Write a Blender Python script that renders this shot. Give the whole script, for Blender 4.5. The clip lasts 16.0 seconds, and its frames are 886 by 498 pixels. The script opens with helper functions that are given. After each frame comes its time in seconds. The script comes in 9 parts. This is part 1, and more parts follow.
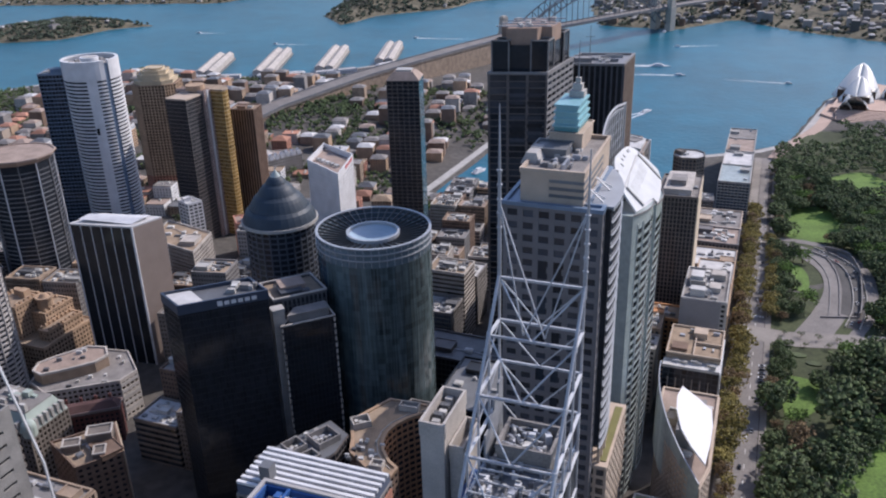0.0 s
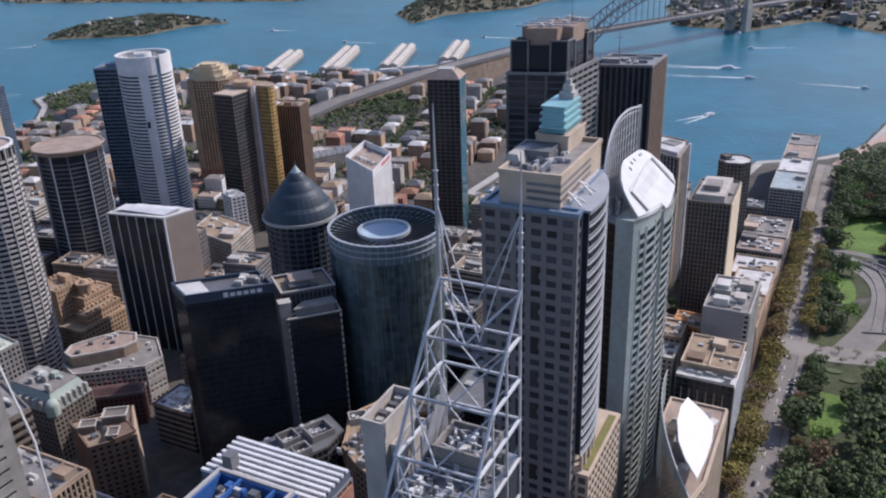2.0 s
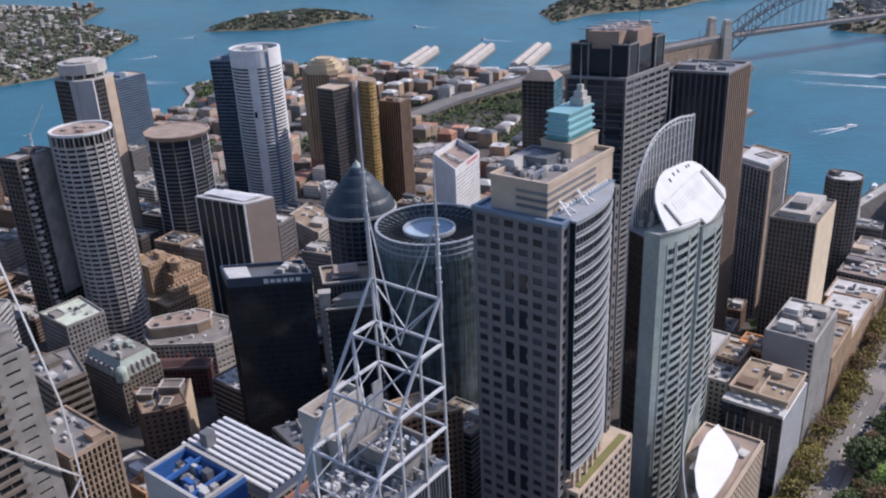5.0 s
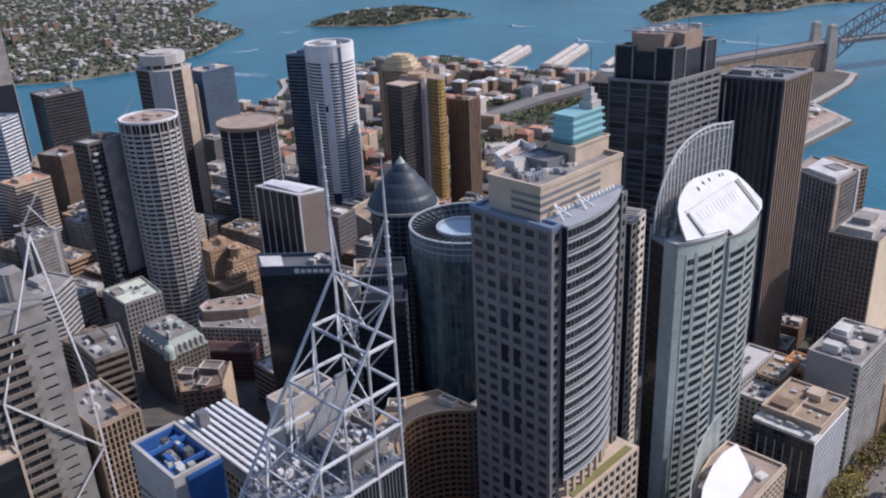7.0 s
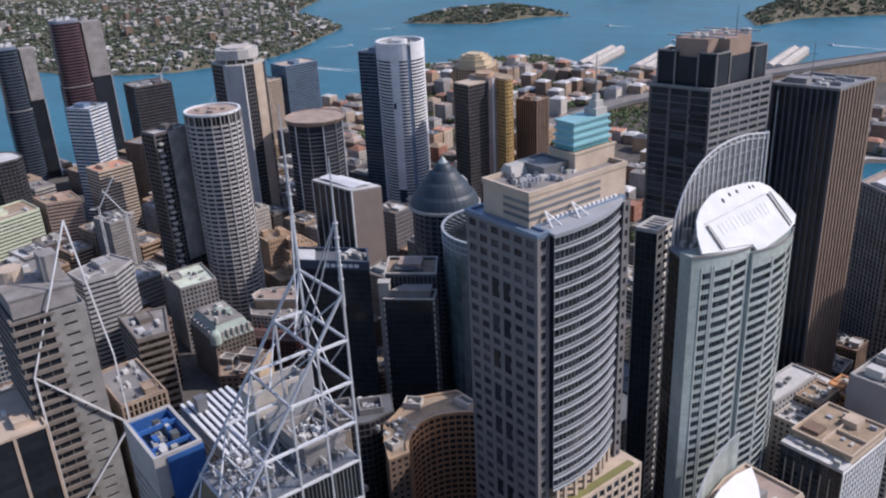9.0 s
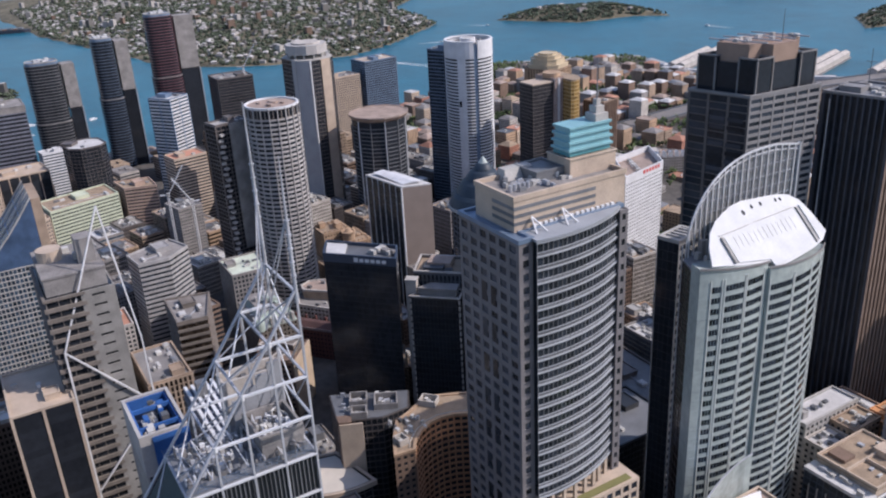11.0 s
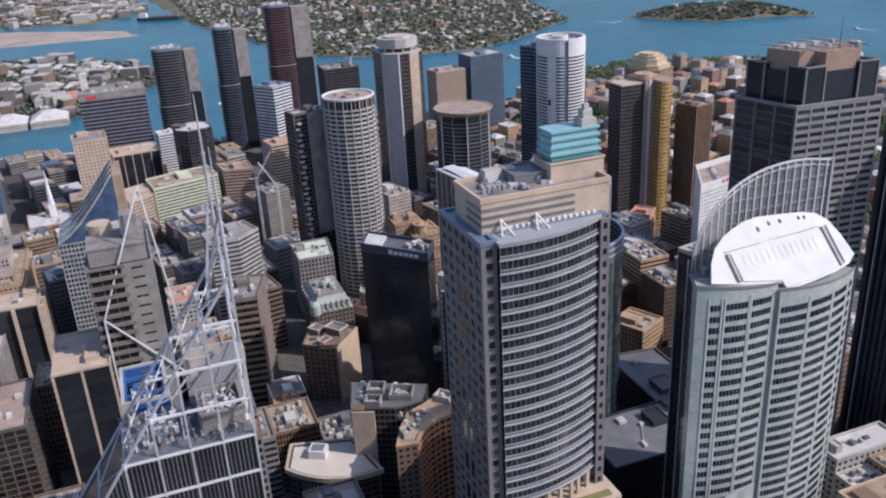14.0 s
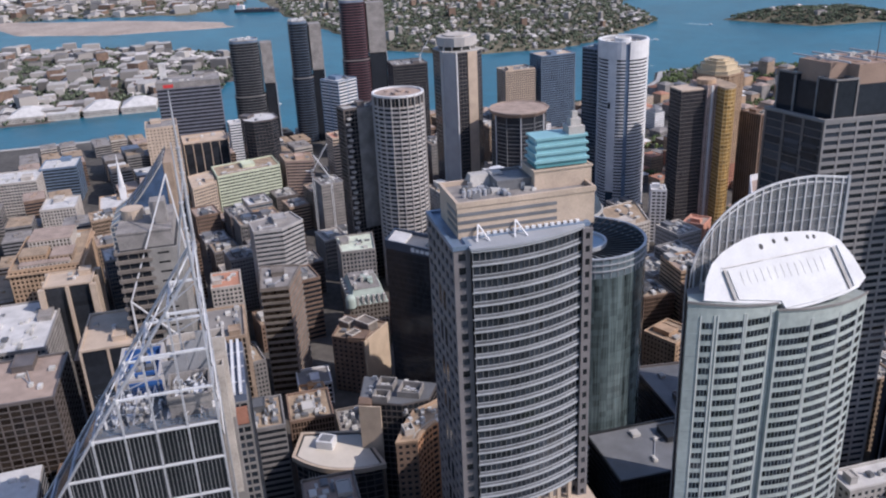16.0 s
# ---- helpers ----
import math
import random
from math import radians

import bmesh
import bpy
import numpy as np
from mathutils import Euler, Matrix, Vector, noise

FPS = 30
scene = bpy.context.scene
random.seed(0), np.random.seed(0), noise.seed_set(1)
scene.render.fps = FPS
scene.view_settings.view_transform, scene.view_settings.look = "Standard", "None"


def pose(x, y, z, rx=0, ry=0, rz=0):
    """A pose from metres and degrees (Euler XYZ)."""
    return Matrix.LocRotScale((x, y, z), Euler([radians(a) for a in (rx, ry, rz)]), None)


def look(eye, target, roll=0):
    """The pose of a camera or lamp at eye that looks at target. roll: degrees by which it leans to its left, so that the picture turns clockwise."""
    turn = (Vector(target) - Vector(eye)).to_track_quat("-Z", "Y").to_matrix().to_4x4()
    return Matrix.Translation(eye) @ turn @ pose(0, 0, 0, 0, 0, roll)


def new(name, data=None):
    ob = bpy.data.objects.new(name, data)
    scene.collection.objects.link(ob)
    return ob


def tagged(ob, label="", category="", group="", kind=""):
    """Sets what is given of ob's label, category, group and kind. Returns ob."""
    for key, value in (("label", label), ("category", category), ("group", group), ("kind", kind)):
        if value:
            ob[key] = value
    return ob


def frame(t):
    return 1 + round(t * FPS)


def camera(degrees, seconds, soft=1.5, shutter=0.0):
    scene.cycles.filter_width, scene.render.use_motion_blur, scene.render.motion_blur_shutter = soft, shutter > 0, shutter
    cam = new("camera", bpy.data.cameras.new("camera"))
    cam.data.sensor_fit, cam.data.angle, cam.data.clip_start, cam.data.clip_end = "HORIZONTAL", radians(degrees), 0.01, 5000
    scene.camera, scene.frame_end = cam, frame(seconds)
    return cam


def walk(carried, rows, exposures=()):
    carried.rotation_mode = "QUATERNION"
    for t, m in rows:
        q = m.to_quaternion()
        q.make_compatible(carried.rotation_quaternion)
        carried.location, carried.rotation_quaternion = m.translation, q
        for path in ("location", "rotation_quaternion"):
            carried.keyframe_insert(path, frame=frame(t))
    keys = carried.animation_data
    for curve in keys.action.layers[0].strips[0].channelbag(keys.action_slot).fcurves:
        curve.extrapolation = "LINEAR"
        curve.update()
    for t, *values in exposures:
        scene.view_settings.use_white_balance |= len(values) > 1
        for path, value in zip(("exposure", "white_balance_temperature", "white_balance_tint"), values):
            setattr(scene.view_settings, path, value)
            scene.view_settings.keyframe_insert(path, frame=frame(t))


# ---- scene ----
cam = camera(55.6, 16.0, soft=2.15)
METRES, EYE, TILT, LEAN, TURN = 310.0, 326.0, 0.0, 0.0, 21.4
ROWS = [
    (0.0, 0.0, 0.0, 0.0, -0.65, -23.62, 1.48),
    (0.5, 0.0279, 0.0003, -0.0008, 0.48, -23.59, 1.59),
    (1.0, 0.0587, 0.0008, -0.002, 1.93, -23.58, 1.7),
    (1.5, 0.0904, 0.0034, -0.0034, 3.39, -23.55, 1.78),
    (2.0, 0.121, 0.0059, -0.0034, 4.87, -23.52, 1.9),
    (2.5, 0.1527, 0.0098, -0.0028, 6.58, -23.49, 2.0),
    (3.0, 0.1845, 0.0145, -0.002, 8.36, -23.46, 2.14),
    (3.5, 0.2143, 0.0197, -0.0025, 10.01, -23.41, 2.22),
    (4.0, 0.2459, 0.0261, -0.0033, 11.83, -23.37, 2.32),
    (6.5, 0.3972, 0.0694, -0.0095, 21.17, -23.09, 2.46),
    (7.0, 0.4257, 0.0802, -0.0101, 22.97, -23.05, 2.46),
    (7.5, 0.4555, 0.0933, -0.0094, 24.96, -23.02, 2.47),
    (8.0, 0.4845, 0.1074, -0.0078, 26.83, -22.98, 2.5),
    (8.5, 0.5111, 0.1207, -0.008, 28.46, -22.96, 2.6),
    (9.0, 0.5387, 0.1359, -0.0088, 30.22, -22.91, 2.68),
    (11.5, 0.67, 0.225, -0.009, 39.18, -22.76, 2.87),
    (12.0, 0.6951, 0.245, -0.0094, 40.99, -22.73, 2.89),
    (12.5, 0.7179, 0.2645, -0.0094, 42.59, -22.73, 2.92),
    (13.0, 0.7412, 0.2855, -0.0096, 44.21, -22.71, 2.92),
    (13.5, 0.7642, 0.3072, -0.0106, 45.73, -22.69, 2.96),
    (14.0, 0.7847, 0.3281, -0.0116, 47.3, -22.67, 2.93),
    (14.5, 0.8059, 0.3511, -0.0125, 49.0, -22.65, 2.85),
    (15.0, 0.8266, 0.3749, -0.0124, 50.71, -22.62, 2.74),
    (15.5, 0.8458, 0.3982, -0.0107, 52.31, -22.59, 2.65),
    (16.0, 0.8654, 0.4231, -0.0094, 53.98, -22.59, 2.58),
]
walk(cam, [(t, pose(0, 0, EYE, TILT, LEAN, TURN) @ pose(METRES * x, METRES * y, METRES * z, 90 + pitch, roll, yaw)) for t, x, y, z, yaw, pitch, roll in ROWS], [(0.0, 0.0, 5800, 20), (16.0, 0.0, 5850, 20)])

# ---- light ----
SUN_AZ, SUN_EL = radians(53.0), radians(42.0)
world = bpy.data.worlds.new("world")
scene.world = world
world.use_nodes = True
wn = world.node_tree
sky = wn.nodes.new("ShaderNodeTexSky")
sky.sky_type, sky.sun_disc = "NISHITA", False
sky.sun_elevation, sky.sun_rotation = SUN_EL, math.pi / 2 - SUN_AZ
sky.air_density, sky.dust_density, sky.ozone_density = 1.2, 1.5, 1.5
wn.nodes["Background"].inputs["Strength"].default_value = 0.14
wn.links.new(sky.outputs[0], wn.nodes["Background"].inputs["Color"])
sun_data = bpy.data.lights.new("sun", "SUN")
sun_data.energy, sun_data.angle, sun_data.color = 4.3, radians(0.5), (1.0, 0.90, 0.74)
sun = new("sun", sun_data)
sun.matrix_world = look((0, 0, 0), (-math.cos(SUN_AZ) * math.cos(SUN_EL), -math.sin(SUN_AZ) * math.cos(SUN_EL), -math.sin(SUN_EL)))

# ---- materials ----
def mat(name, color, rough=0.7, metal=0.0, var=0.18, scale=0.12, fine=2.5, bump=0.0, rand=0.0, spec=0.5, tint=None):
    """A surface with variation at two scales, and a random shade for each piece."""
    m = bpy.data.materials.new(name)
    m.use_nodes = True
    nt = m.node_tree
    b = nt.nodes["Principled BSDF"]
    geo = nt.nodes.new("ShaderNodeNewGeometry")
    n1, n2 = nt.nodes.new("ShaderNodeTexNoise"), nt.nodes.new("ShaderNodeTexNoise")
    for n, s in ((n1, scale), (n2, fine)):
        n.inputs["Scale"].default_value = s
        n.inputs["Detail"].default_value = 4.0
        nt.links.new(geo.outputs["Position"], n.inputs["Vector"])
    add = nt.nodes.new("ShaderNodeMath")
    add.operation = "MULTIPLY_ADD"
    nt.links.new(n2.outputs["Fac"], add.inputs[0])
    add.inputs[1].default_value = 0.5
    half = nt.nodes.new("ShaderNodeMath")
    half.operation = "MULTIPLY"
    nt.links.new(n1.outputs["Fac"], half.inputs[0])
    half.inputs[1].default_value = 0.5
    nt.links.new(half.outputs[0], add.inputs[2])
    fac = add.outputs[0]
    if rand:
        info = nt.nodes.new("ShaderNodeObjectInfo")
        s1 = nt.nodes.new("ShaderNodeMath")
        s1.operation = "ADD"
        nt.links.new(info.outputs["Random"], s1.inputs[0])
        nt.links.new(geo.outputs["Random Per Island"], s1.inputs[1])
        fr = nt.nodes.new("ShaderNodeMath")
        fr.operation = "FRACT"
        nt.links.new(s1.outputs[0], fr.inputs[0])
        mx = nt.nodes.new("ShaderNodeMix")
        mx.inputs[0].default_value = rand
        nt.links.new(fac, mx.inputs[2])
        nt.links.new(fr.outputs[0], mx.inputs[3])
        fac = mx.outputs[0]
    ramp = nt.nodes.new("ShaderNodeValToRGB")
    nt.links.new(fac, ramp.inputs[0])
    c = color
    lo = tuple(max(0.0, v * (1 - var * 1.6)) for v in c)
    hi = tuple(min(1.0, v * (1 + var * 1.6)) for v in (tint or c))
    e = ramp.color_ramp.elements
    e[0].position, e[1].position = (0.05, 0.95) if rand > 0.5 else (0.3, 0.7)
    e[0].color, e[1].color = (*lo, 1), (*hi, 1)
    nt.links.new(ramp.outputs[0], b.inputs["Base Color"])
    b.inputs["Roughness"].default_value = rough
    b.inputs["Metallic"].default_value = metal
    b.inputs["Specular IOR Level"].default_value = spec
    if bump:
        bp = nt.nodes.new("ShaderNodeBump")
        bp.inputs["Strength"].default_value = bump
        bp.inputs["Distance"].default_value = 0.3
        nt.links.new(n2.outputs["Fac"], bp.inputs["Height"])
        nt.links.new(bp.outputs[0], b.inputs["Normal"])
    return m


def glass(name, color, rough=0.1, rand=0.35, var=0.4, spec=0.32, tint=None):
    return mat(name, color, rough, 0.0, var, 0.05, 0.35, 0.03, rand, spec, tint)


STONE = mat("grey_granite", (0.215, 0.21, 0.212), 0.75, var=0.15)
STONE_PINK = mat("pinkish_granite", (0.155, 0.145, 0.15), 0.7, var=0.16)
SAND = mat("sandstone", (0.38, 0.265, 0.175), 0.85, var=0.25)
BEIGE = mat("beige_cladding", (0.45, 0.36, 0.28), 0.75, var=0.15)
WHITE = mat("white_cladding", (0.62, 0.62, 0.63), 0.6, var=0.12)
WHITE_BRIGHT = mat("white_metal_roof", (0.50, 0.51, 0.52), 0.6, var=0.12)
CONC = mat("pale_concrete", (0.37, 0.355, 0.335), 0.85, var=0.22)
CONC_DARK = mat("dark_concrete", (0.20, 0.19, 0.185), 0.85, var=0.2)
BROWN = mat("brown_cladding", (0.20, 0.135, 0.10), 0.75, var=0.22)
BRONZE = mat("bronze_cladding", (0.115, 0.10, 0.095), 0.45, var=0.25)
TERRA = mat("terracotta_roof", (0.36, 0.18, 0.12), 0.85, var=0.25, rand=0.4)
BRICK = mat("red_brick", (0.34, 0.16, 0.11), 0.9, var=0.25)
GOLD = mat("gold_cladding", (0.56, 0.40, 0.19), 0.35, 0.45, var=0.2)
TEAL = mat("teal_panel", (0.22, 0.42, 0.46), 0.4, var=0.12)
TEAL_DARK = mat("teal_shaded_glass", (0.10, 0.27, 0.30), 0.2, var=0.2)
BLUE = mat("blue_membrane", (0.03, 0.10, 0.30), 0.6, var=0.25)
BLUE_GREY = mat("blue_grey_metal", (0.16, 0.22, 0.31), 0.4, 0.3, var=0.2)
GREENISH = mat("pale_green_cladding", (0.52, 0.56, 0.42), 0.75, var=0.12)
STEEL = mat("galvanised_steel", (0.40, 0.41, 0.44), 0.45, 0.2, var=0.2)
# brighter copy of the grey steel, with sunlight put into the colour
STEEL_LIT = mat("steel_sunlit_tone", (0.54, 0.55, 0.57), 0.5, var=0.12)
STEEL_DARK = mat("dark_plant_metal", (0.16, 0.165, 0.175), 0.55, 0.2, var=0.3, rand=0.3)
ALU = mat("silver_sunshade", (0.38, 0.40, 0.43), 0.4, 0.2, var=0.1)
ROOF_GREY = mat("grey_roof_membrane", (0.215, 0.20, 0.19), 0.9, var=0.35)
ROOF_TAN = mat("tan_roof_gravel", (0.29, 0.22, 0.155), 0.95, var=0.3)
ROOF_PINK = mat("dusty_roof_paving", (0.31, 0.24, 0.20), 0.9, var=0.25)
ROOF_WHITE = mat("white_roof_sheet", (0.50, 0.49, 0.48), 0.7, var=0.2)
UNIT = mat("roof_plant_paint", (0.44, 0.43, 0.41), 0.6, var=0.3, rand=0.6)
BLACK_FRAME = mat("black_mullion", (0.022, 0.024, 0.028), 0.4, 0.1, var=0.2)
# paler, uneven base colour stands for reflections in the panes
G_REFLECT = glass("painted_reflection_glass", (0.045, 0.05, 0.062), 0.15, 0.6, 0.6)
G_DARK = glass("dark_blue_glass", (0.026, 0.032, 0.042))
G_BLACK = glass("black_glass", (0.022, 0.025, 0.031), 0.12, 0.25, 0.22)
G_BLUE = glass("blue_grey_glass", (0.030, 0.050, 0.075))
G_TEAL = glass("teal_glass", (0.05, 0.125, 0.145))
G_BRONZE = glass("bronze_glass", (0.030, 0.023, 0.018))
G_PALE = glass("pale_fritted_glass", (0.365, 0.41, 0.395), 0.25, 0.3, 0.2)
ASPHALT = mat("asphalt", (0.075, 0.072, 0.07), 0.9, var=0.25, scale=0.05, fine=0.8)
ROAD_PALE = mat("worn_pale_asphalt", (0.19, 0.175, 0.165), 0.9, var=0.2, scale=0.05, fine=0.8)
PAVE = mat("paving", (0.23, 0.21, 0.19), 0.9, var=0.25, scale=0.04)
PAINT = mat("road_paint", (0.75, 0.75, 0.72), 0.7)
GRASS = mat("lawn", (0.105, 0.18, 0.032), 0.95, var=0.35, scale=0.03, fine=0.5)
SOIL = mat("city_ground", (0.08, 0.073, 0.066), 0.95, var=0.35, scale=0.012, fine=0.15)
SCRUB = mat("wooded_ground", (0.075, 0.085, 0.045), 0.95, var=0.5, scale=0.01, fine=0.08, tint=(0.12, 0.105, 0.07))
BARE = mat("bare_sandy_yard", (0.33, 0.275, 0.235), 0.95, var=0.2, scale=0.01, fine=0.1)
LEAF = mat("leaf_dark_green", (0.062, 0.088, 0.036), 0.85, var=0.35, scale=0.2, fine=1.2, rand=0.4, tint=(0.088, 0.118, 0.042))
LEAF_FAR = mat("leaf_far_dark", (0.042, 0.055, 0.034), 0.9, var=0.45, scale=0.02, fine=0.2, rand=0.4, tint=(0.065, 0.08, 0.05))
LEAF_OLIVE = mat("leaf_autumn_olive", (0.15, 0.132, 0.036), 0.85, var=0.35, scale=0.2, fine=1.2, rand=0.4, tint=(0.215, 0.175, 0.045))
LEAF_RUST = mat("leaf_rusty", (0.17, 0.115, 0.055), 0.85, var=0.4, scale=0.2, fine=1.2, rand=0.5)
LEAF_BRIGHT = mat("leaf_bright_green", (0.10, 0.17, 0.03), 0.85, var=0.4, scale=0.2, fine=1.2, rand=0.5)
BARK = mat("bark", (0.12, 0.09, 0.065), 0.95, var=0.3)
FOAM = mat("boat_wake_foam", (0.75, 0.80, 0.82), 0.8, var=0.2, scale=0.1, fine=0.6)
RED = mat("red_paint", (0.55, 0.05, 0.05), 0.5)
HOUSES = mat("mixed_house_roofs", (0.24, 0.19, 0.165), 0.85, var=0.6, rand=0.9, tint=(0.28, 0.265, 0.255))
OLD_BROWN = mat("sooty_brown_brick", (0.17, 0.115, 0.085), 0.9, var=0.3)
OLD_TAN = mat("weathered_tan_render", (0.30, 0.225, 0.165), 0.9, var=0.3)
OLD_GREY = mat("weathered_grey_concrete", (0.235, 0.22, 0.21), 0.9, var=0.28)
DULL = mat("dull_brown_grey_concrete", (0.165, 0.143, 0.125), 0.9, var=0.25)
OLD_PALE = mat("streaked_pale_render", (0.42, 0.385, 0.35), 0.85, var=0.25)
RIB_WHITE = mat("pale_ribbed_concrete", (0.39, 0.37, 0.355), 0.75, var=0.15)
HOUSE_WALL = mat("mixed_house_walls", (0.25, 0.235, 0.22), 0.85, var=0.4, rand=0.9)


def water_material():
    m = mat("harbour_water", (0.012, 0.105, 0.158), 0.3, var=0.2, scale=0.0035, fine=0.02, spec=0.22)
    nt = m.node_tree
    geo = nt.nodes.new("ShaderNodeNewGeometry")
    n = nt.nodes.new("ShaderNodeTexNoise")
    n.inputs["Scale"].default_value, n.inputs["Detail"].default_value = 0.12, 6.0
    bp = nt.nodes.new("ShaderNodeBump")
    bp.inputs["Strength"].default_value, bp.inputs["Distance"].default_value = 0.5, 1.2
    nt.links.new(geo.outputs["Position"], n.inputs["Vector"])
    nt.links.new(n.outputs["Fac"], bp.inputs["Height"])
    nt.links.new(bp.outputs[0], nt.nodes["Principled BSDF"].inputs["Normal"])
    return m


WATER = water_material()

# ---- building kit ----
ORIGIN = {}


def thing(name, label, category, x, y, z=0.0, group="", kind=""):
    ob = new(name)
    ob.location = (x, y, z)
    ob.empty_display_size = 1.0
    ORIGIN[ob.name] = Vector((x, y, z))
    return tagged(ob, label, category, group, kind)


class Buf:
    """Collects faces in world coordinates and becomes one mesh."""

    def __init__(self):
        self.v, self.f = [], []

    def add(self, verts, faces):
        n = len(self.v)
        self.v.extend(verts)
        self.f.extend([tuple(n + i for i in f) for f in faces])

    def prism(self, poly, z0, z1, top=True, bottom=True):
        k = len(poly)
        zz0 = z0 if isinstance(z0, (list, tuple)) else [z0] * k
        zz1 = z1 if isinstance(z1, (list, tuple)) else [z1] * k
        vs = [(p[0], p[1], zz0[i]) for i, p in enumerate(poly)] + [(p[0], p[1], zz1[i]) for i, p in enumerate(poly)]
        fs = [(i, (i + 1) % k, k + (i + 1) % k, k + i) for i in range(k)]
        if top:
            fs.append(tuple(range(k, 2 * k)))
        if bottom:
            fs.append(tuple(range(k - 1, -1, -1)))
        self.add(vs, fs)

    def box(self, x0, y0, z0, x1, y1, z1):
        self.prism([(x0, y0), (x1, y0), (x1, y1), (x0, y1)], z0, z1)

    def taper(self, poly, poly2, z0, z1):
        k = len(poly)
        vs = [(p[0], p[1], z0) for p in poly] + [(p[0], p[1], z1) for p in poly2]
        self.add(vs, [(i, (i + 1) % k, k + (i + 1) % k, k + i) for i in range(k)] + [tuple(range(k, 2 * k)), tuple(range(k - 1, -1, -1))])

    def beam(self, a, b, w, h=None):
        a, b = Vector(a), Vector(b)
        d = (b - a).normalized()
        up = Vector((0, 0, 1)) if abs(d.z) < 0.95 else Vector((0, 1, 0))
        s = d.cross(up).normalized()
        u = s.cross(d).normalized()
        s, u = s * w / 2, u * (h or w) / 2
        vs = [tuple(p + i * s + j * u) for p in (a, b) for i, j in ((-1, -1), (1, -1), (1, 1), (-1, 1))]
        self.add(vs, [(0, 1, 2, 3), (7, 6, 5, 4), (0, 4, 5, 1), (1, 5, 6, 2), (2, 6, 7, 3), (3, 7, 4, 0)])

    def tube(self, a, b, r0, r1=None, n=8):
        a, b = Vector(a), Vector(b)
        r1 = r0 if r1 is None else r1
        d = (b - a).normalized()
        up = Vector((0, 0, 1)) if abs(d.z) < 0.95 else Vector((0, 1, 0))
        s = d.cross(up).normalized()
        u = s.cross(d).normalized()
        vs = []
        for p, r in ((a, r0), (b, r1)):
            for i in range(n):
                t = 2 * math.pi * i / n
                vs.append(tuple(p + r * (math.cos(t) * s + math.sin(t) * u)))
        self.add(vs, [(i, (i + 1) % n, n + (i + 1) % n, n + i) for i in range(n)] + [tuple(range(n - 1, -1, -1)), tuple(range(n, 2 * n))])

    def mesh(self, name, material, org):
        me = bpy.data.meshes.new(name)
        me.from_pydata([(x - org.x, y - org.y, z - org.z) for x, y, z in self.v], [], self.f)
        me.materials.append(material)
        bm = bmesh.new()
        bm.from_mesh(me)
        bmesh.ops.recalc_face_normals(bm, faces=bm.faces)
        bm.to_mesh(me)
        bm.free()
        return me

    def part(self, name, material, parent, label="", kind=""):
        if not self.v:
            return None
        org = ORIGIN[parent.name]
        ob = new(name, self.mesh(name, material, org))
        ob.parent = parent
        ORIGIN[ob.name] = org
        return tagged(ob, label, kind=kind)

    def solo(self, name, material, label="", category="", kind="", group=""):
        ob = new(name, self.mesh(name, material, Vector((0, 0, 0))))
        ORIGIN[ob.name] = Vector((0, 0, 0))
        return tagged(ob, label, category, group, kind)


def rect(x0, y0, x1, y1):
    return [(x0, y0), (x1, y0), (x1, y1), (x0, y1)]


def rrect(cx, cy, w, d, deg=0.0):
    c, s = math.cos(radians(deg)), math.sin(radians(deg))
    return [(cx + i * w / 2 * c - j * d / 2 * s, cy + i * w / 2 * s + j * d / 2 * c) for i, j in ((-1, -1), (1, -1), (1, 1), (-1, 1))]


def ngon(cx, cy, r, n, deg=0.0, ry=None):
    return [(cx + r * math.cos(radians(deg) + 2 * math.pi * i / n), cy + (ry or r) * math.sin(radians(deg) + 2 * math.pi * i / n)) for i in range(n)]


def chamfer(poly, c):
    out = []
    for i, p in enumerate(poly):
        p = Vector(p)
        a, b = Vector(poly[i - 1]), Vector(poly[(i + 1) % len(poly)])
        out.append(tuple(p + (a - p).normalized() * c))
        out.append(tuple(p + (b - p).normalized() * c))
    return out


def offset(poly, d):
    """The counter-clockwise polygon moved outwards by d, with mitred corners."""
    k, out = len(poly), []
    for i in range(k):
        a, p, b = Vector(poly[i - 1]), Vector(poly[i]), Vector(poly[(i + 1) % k])
        e1, e2 = (p - a).normalized(), (b - p).normalized()
        n1, n2 = Vector((e1.y, -e1.x)), Vector((e2.y, -e2.x))
        m = n1 + n2
        m = m / max(0.25, m.length_squared / 2)
        out.append(tuple(p + m * d))
    return out


def strip(buf, a, b, z0, z1, edges=None, closed=True):
    """One continuous band between an inner and an outer line, along the edges given."""
    k = len(a)
    zz0 = z0 if isinstance(z0, (list, tuple)) else [z0] * k
    zz1 = z1 if isinstance(z1, (list, tuple)) else [z1] * k
    todo = [i for i in (range(k) if closed else range(k - 1)) if edges is None or i in edges]
    used = sorted({i for i in todo} | {(i + 1) % k for i in todo})
    at = {i: 4 * n for n, i in enumerate(used)}
    vs = []
    for i in used:
        vs += [(a[i][0], a[i][1], zz0[i]), (b[i][0], b[i][1], zz0[i]), (b[i][0], b[i][1], zz1[i]), (a[i][0], a[i][1], zz1[i])]
    fs = []
    for i in todo:
        p, q = at[i], at[(i + 1) % k]
        fs += [(p + s, q + s, q + (s + 1) % 4, p + (s + 1) % 4) for s in range(4)]
        if (i - 1) % k not in todo:
            fs.append((p, p + 1, p + 2, p + 3))
        if (i + 1) % k not in todo:
            fs.append((q + 3, q + 2, q + 1, q))
    buf.add(vs, fs)


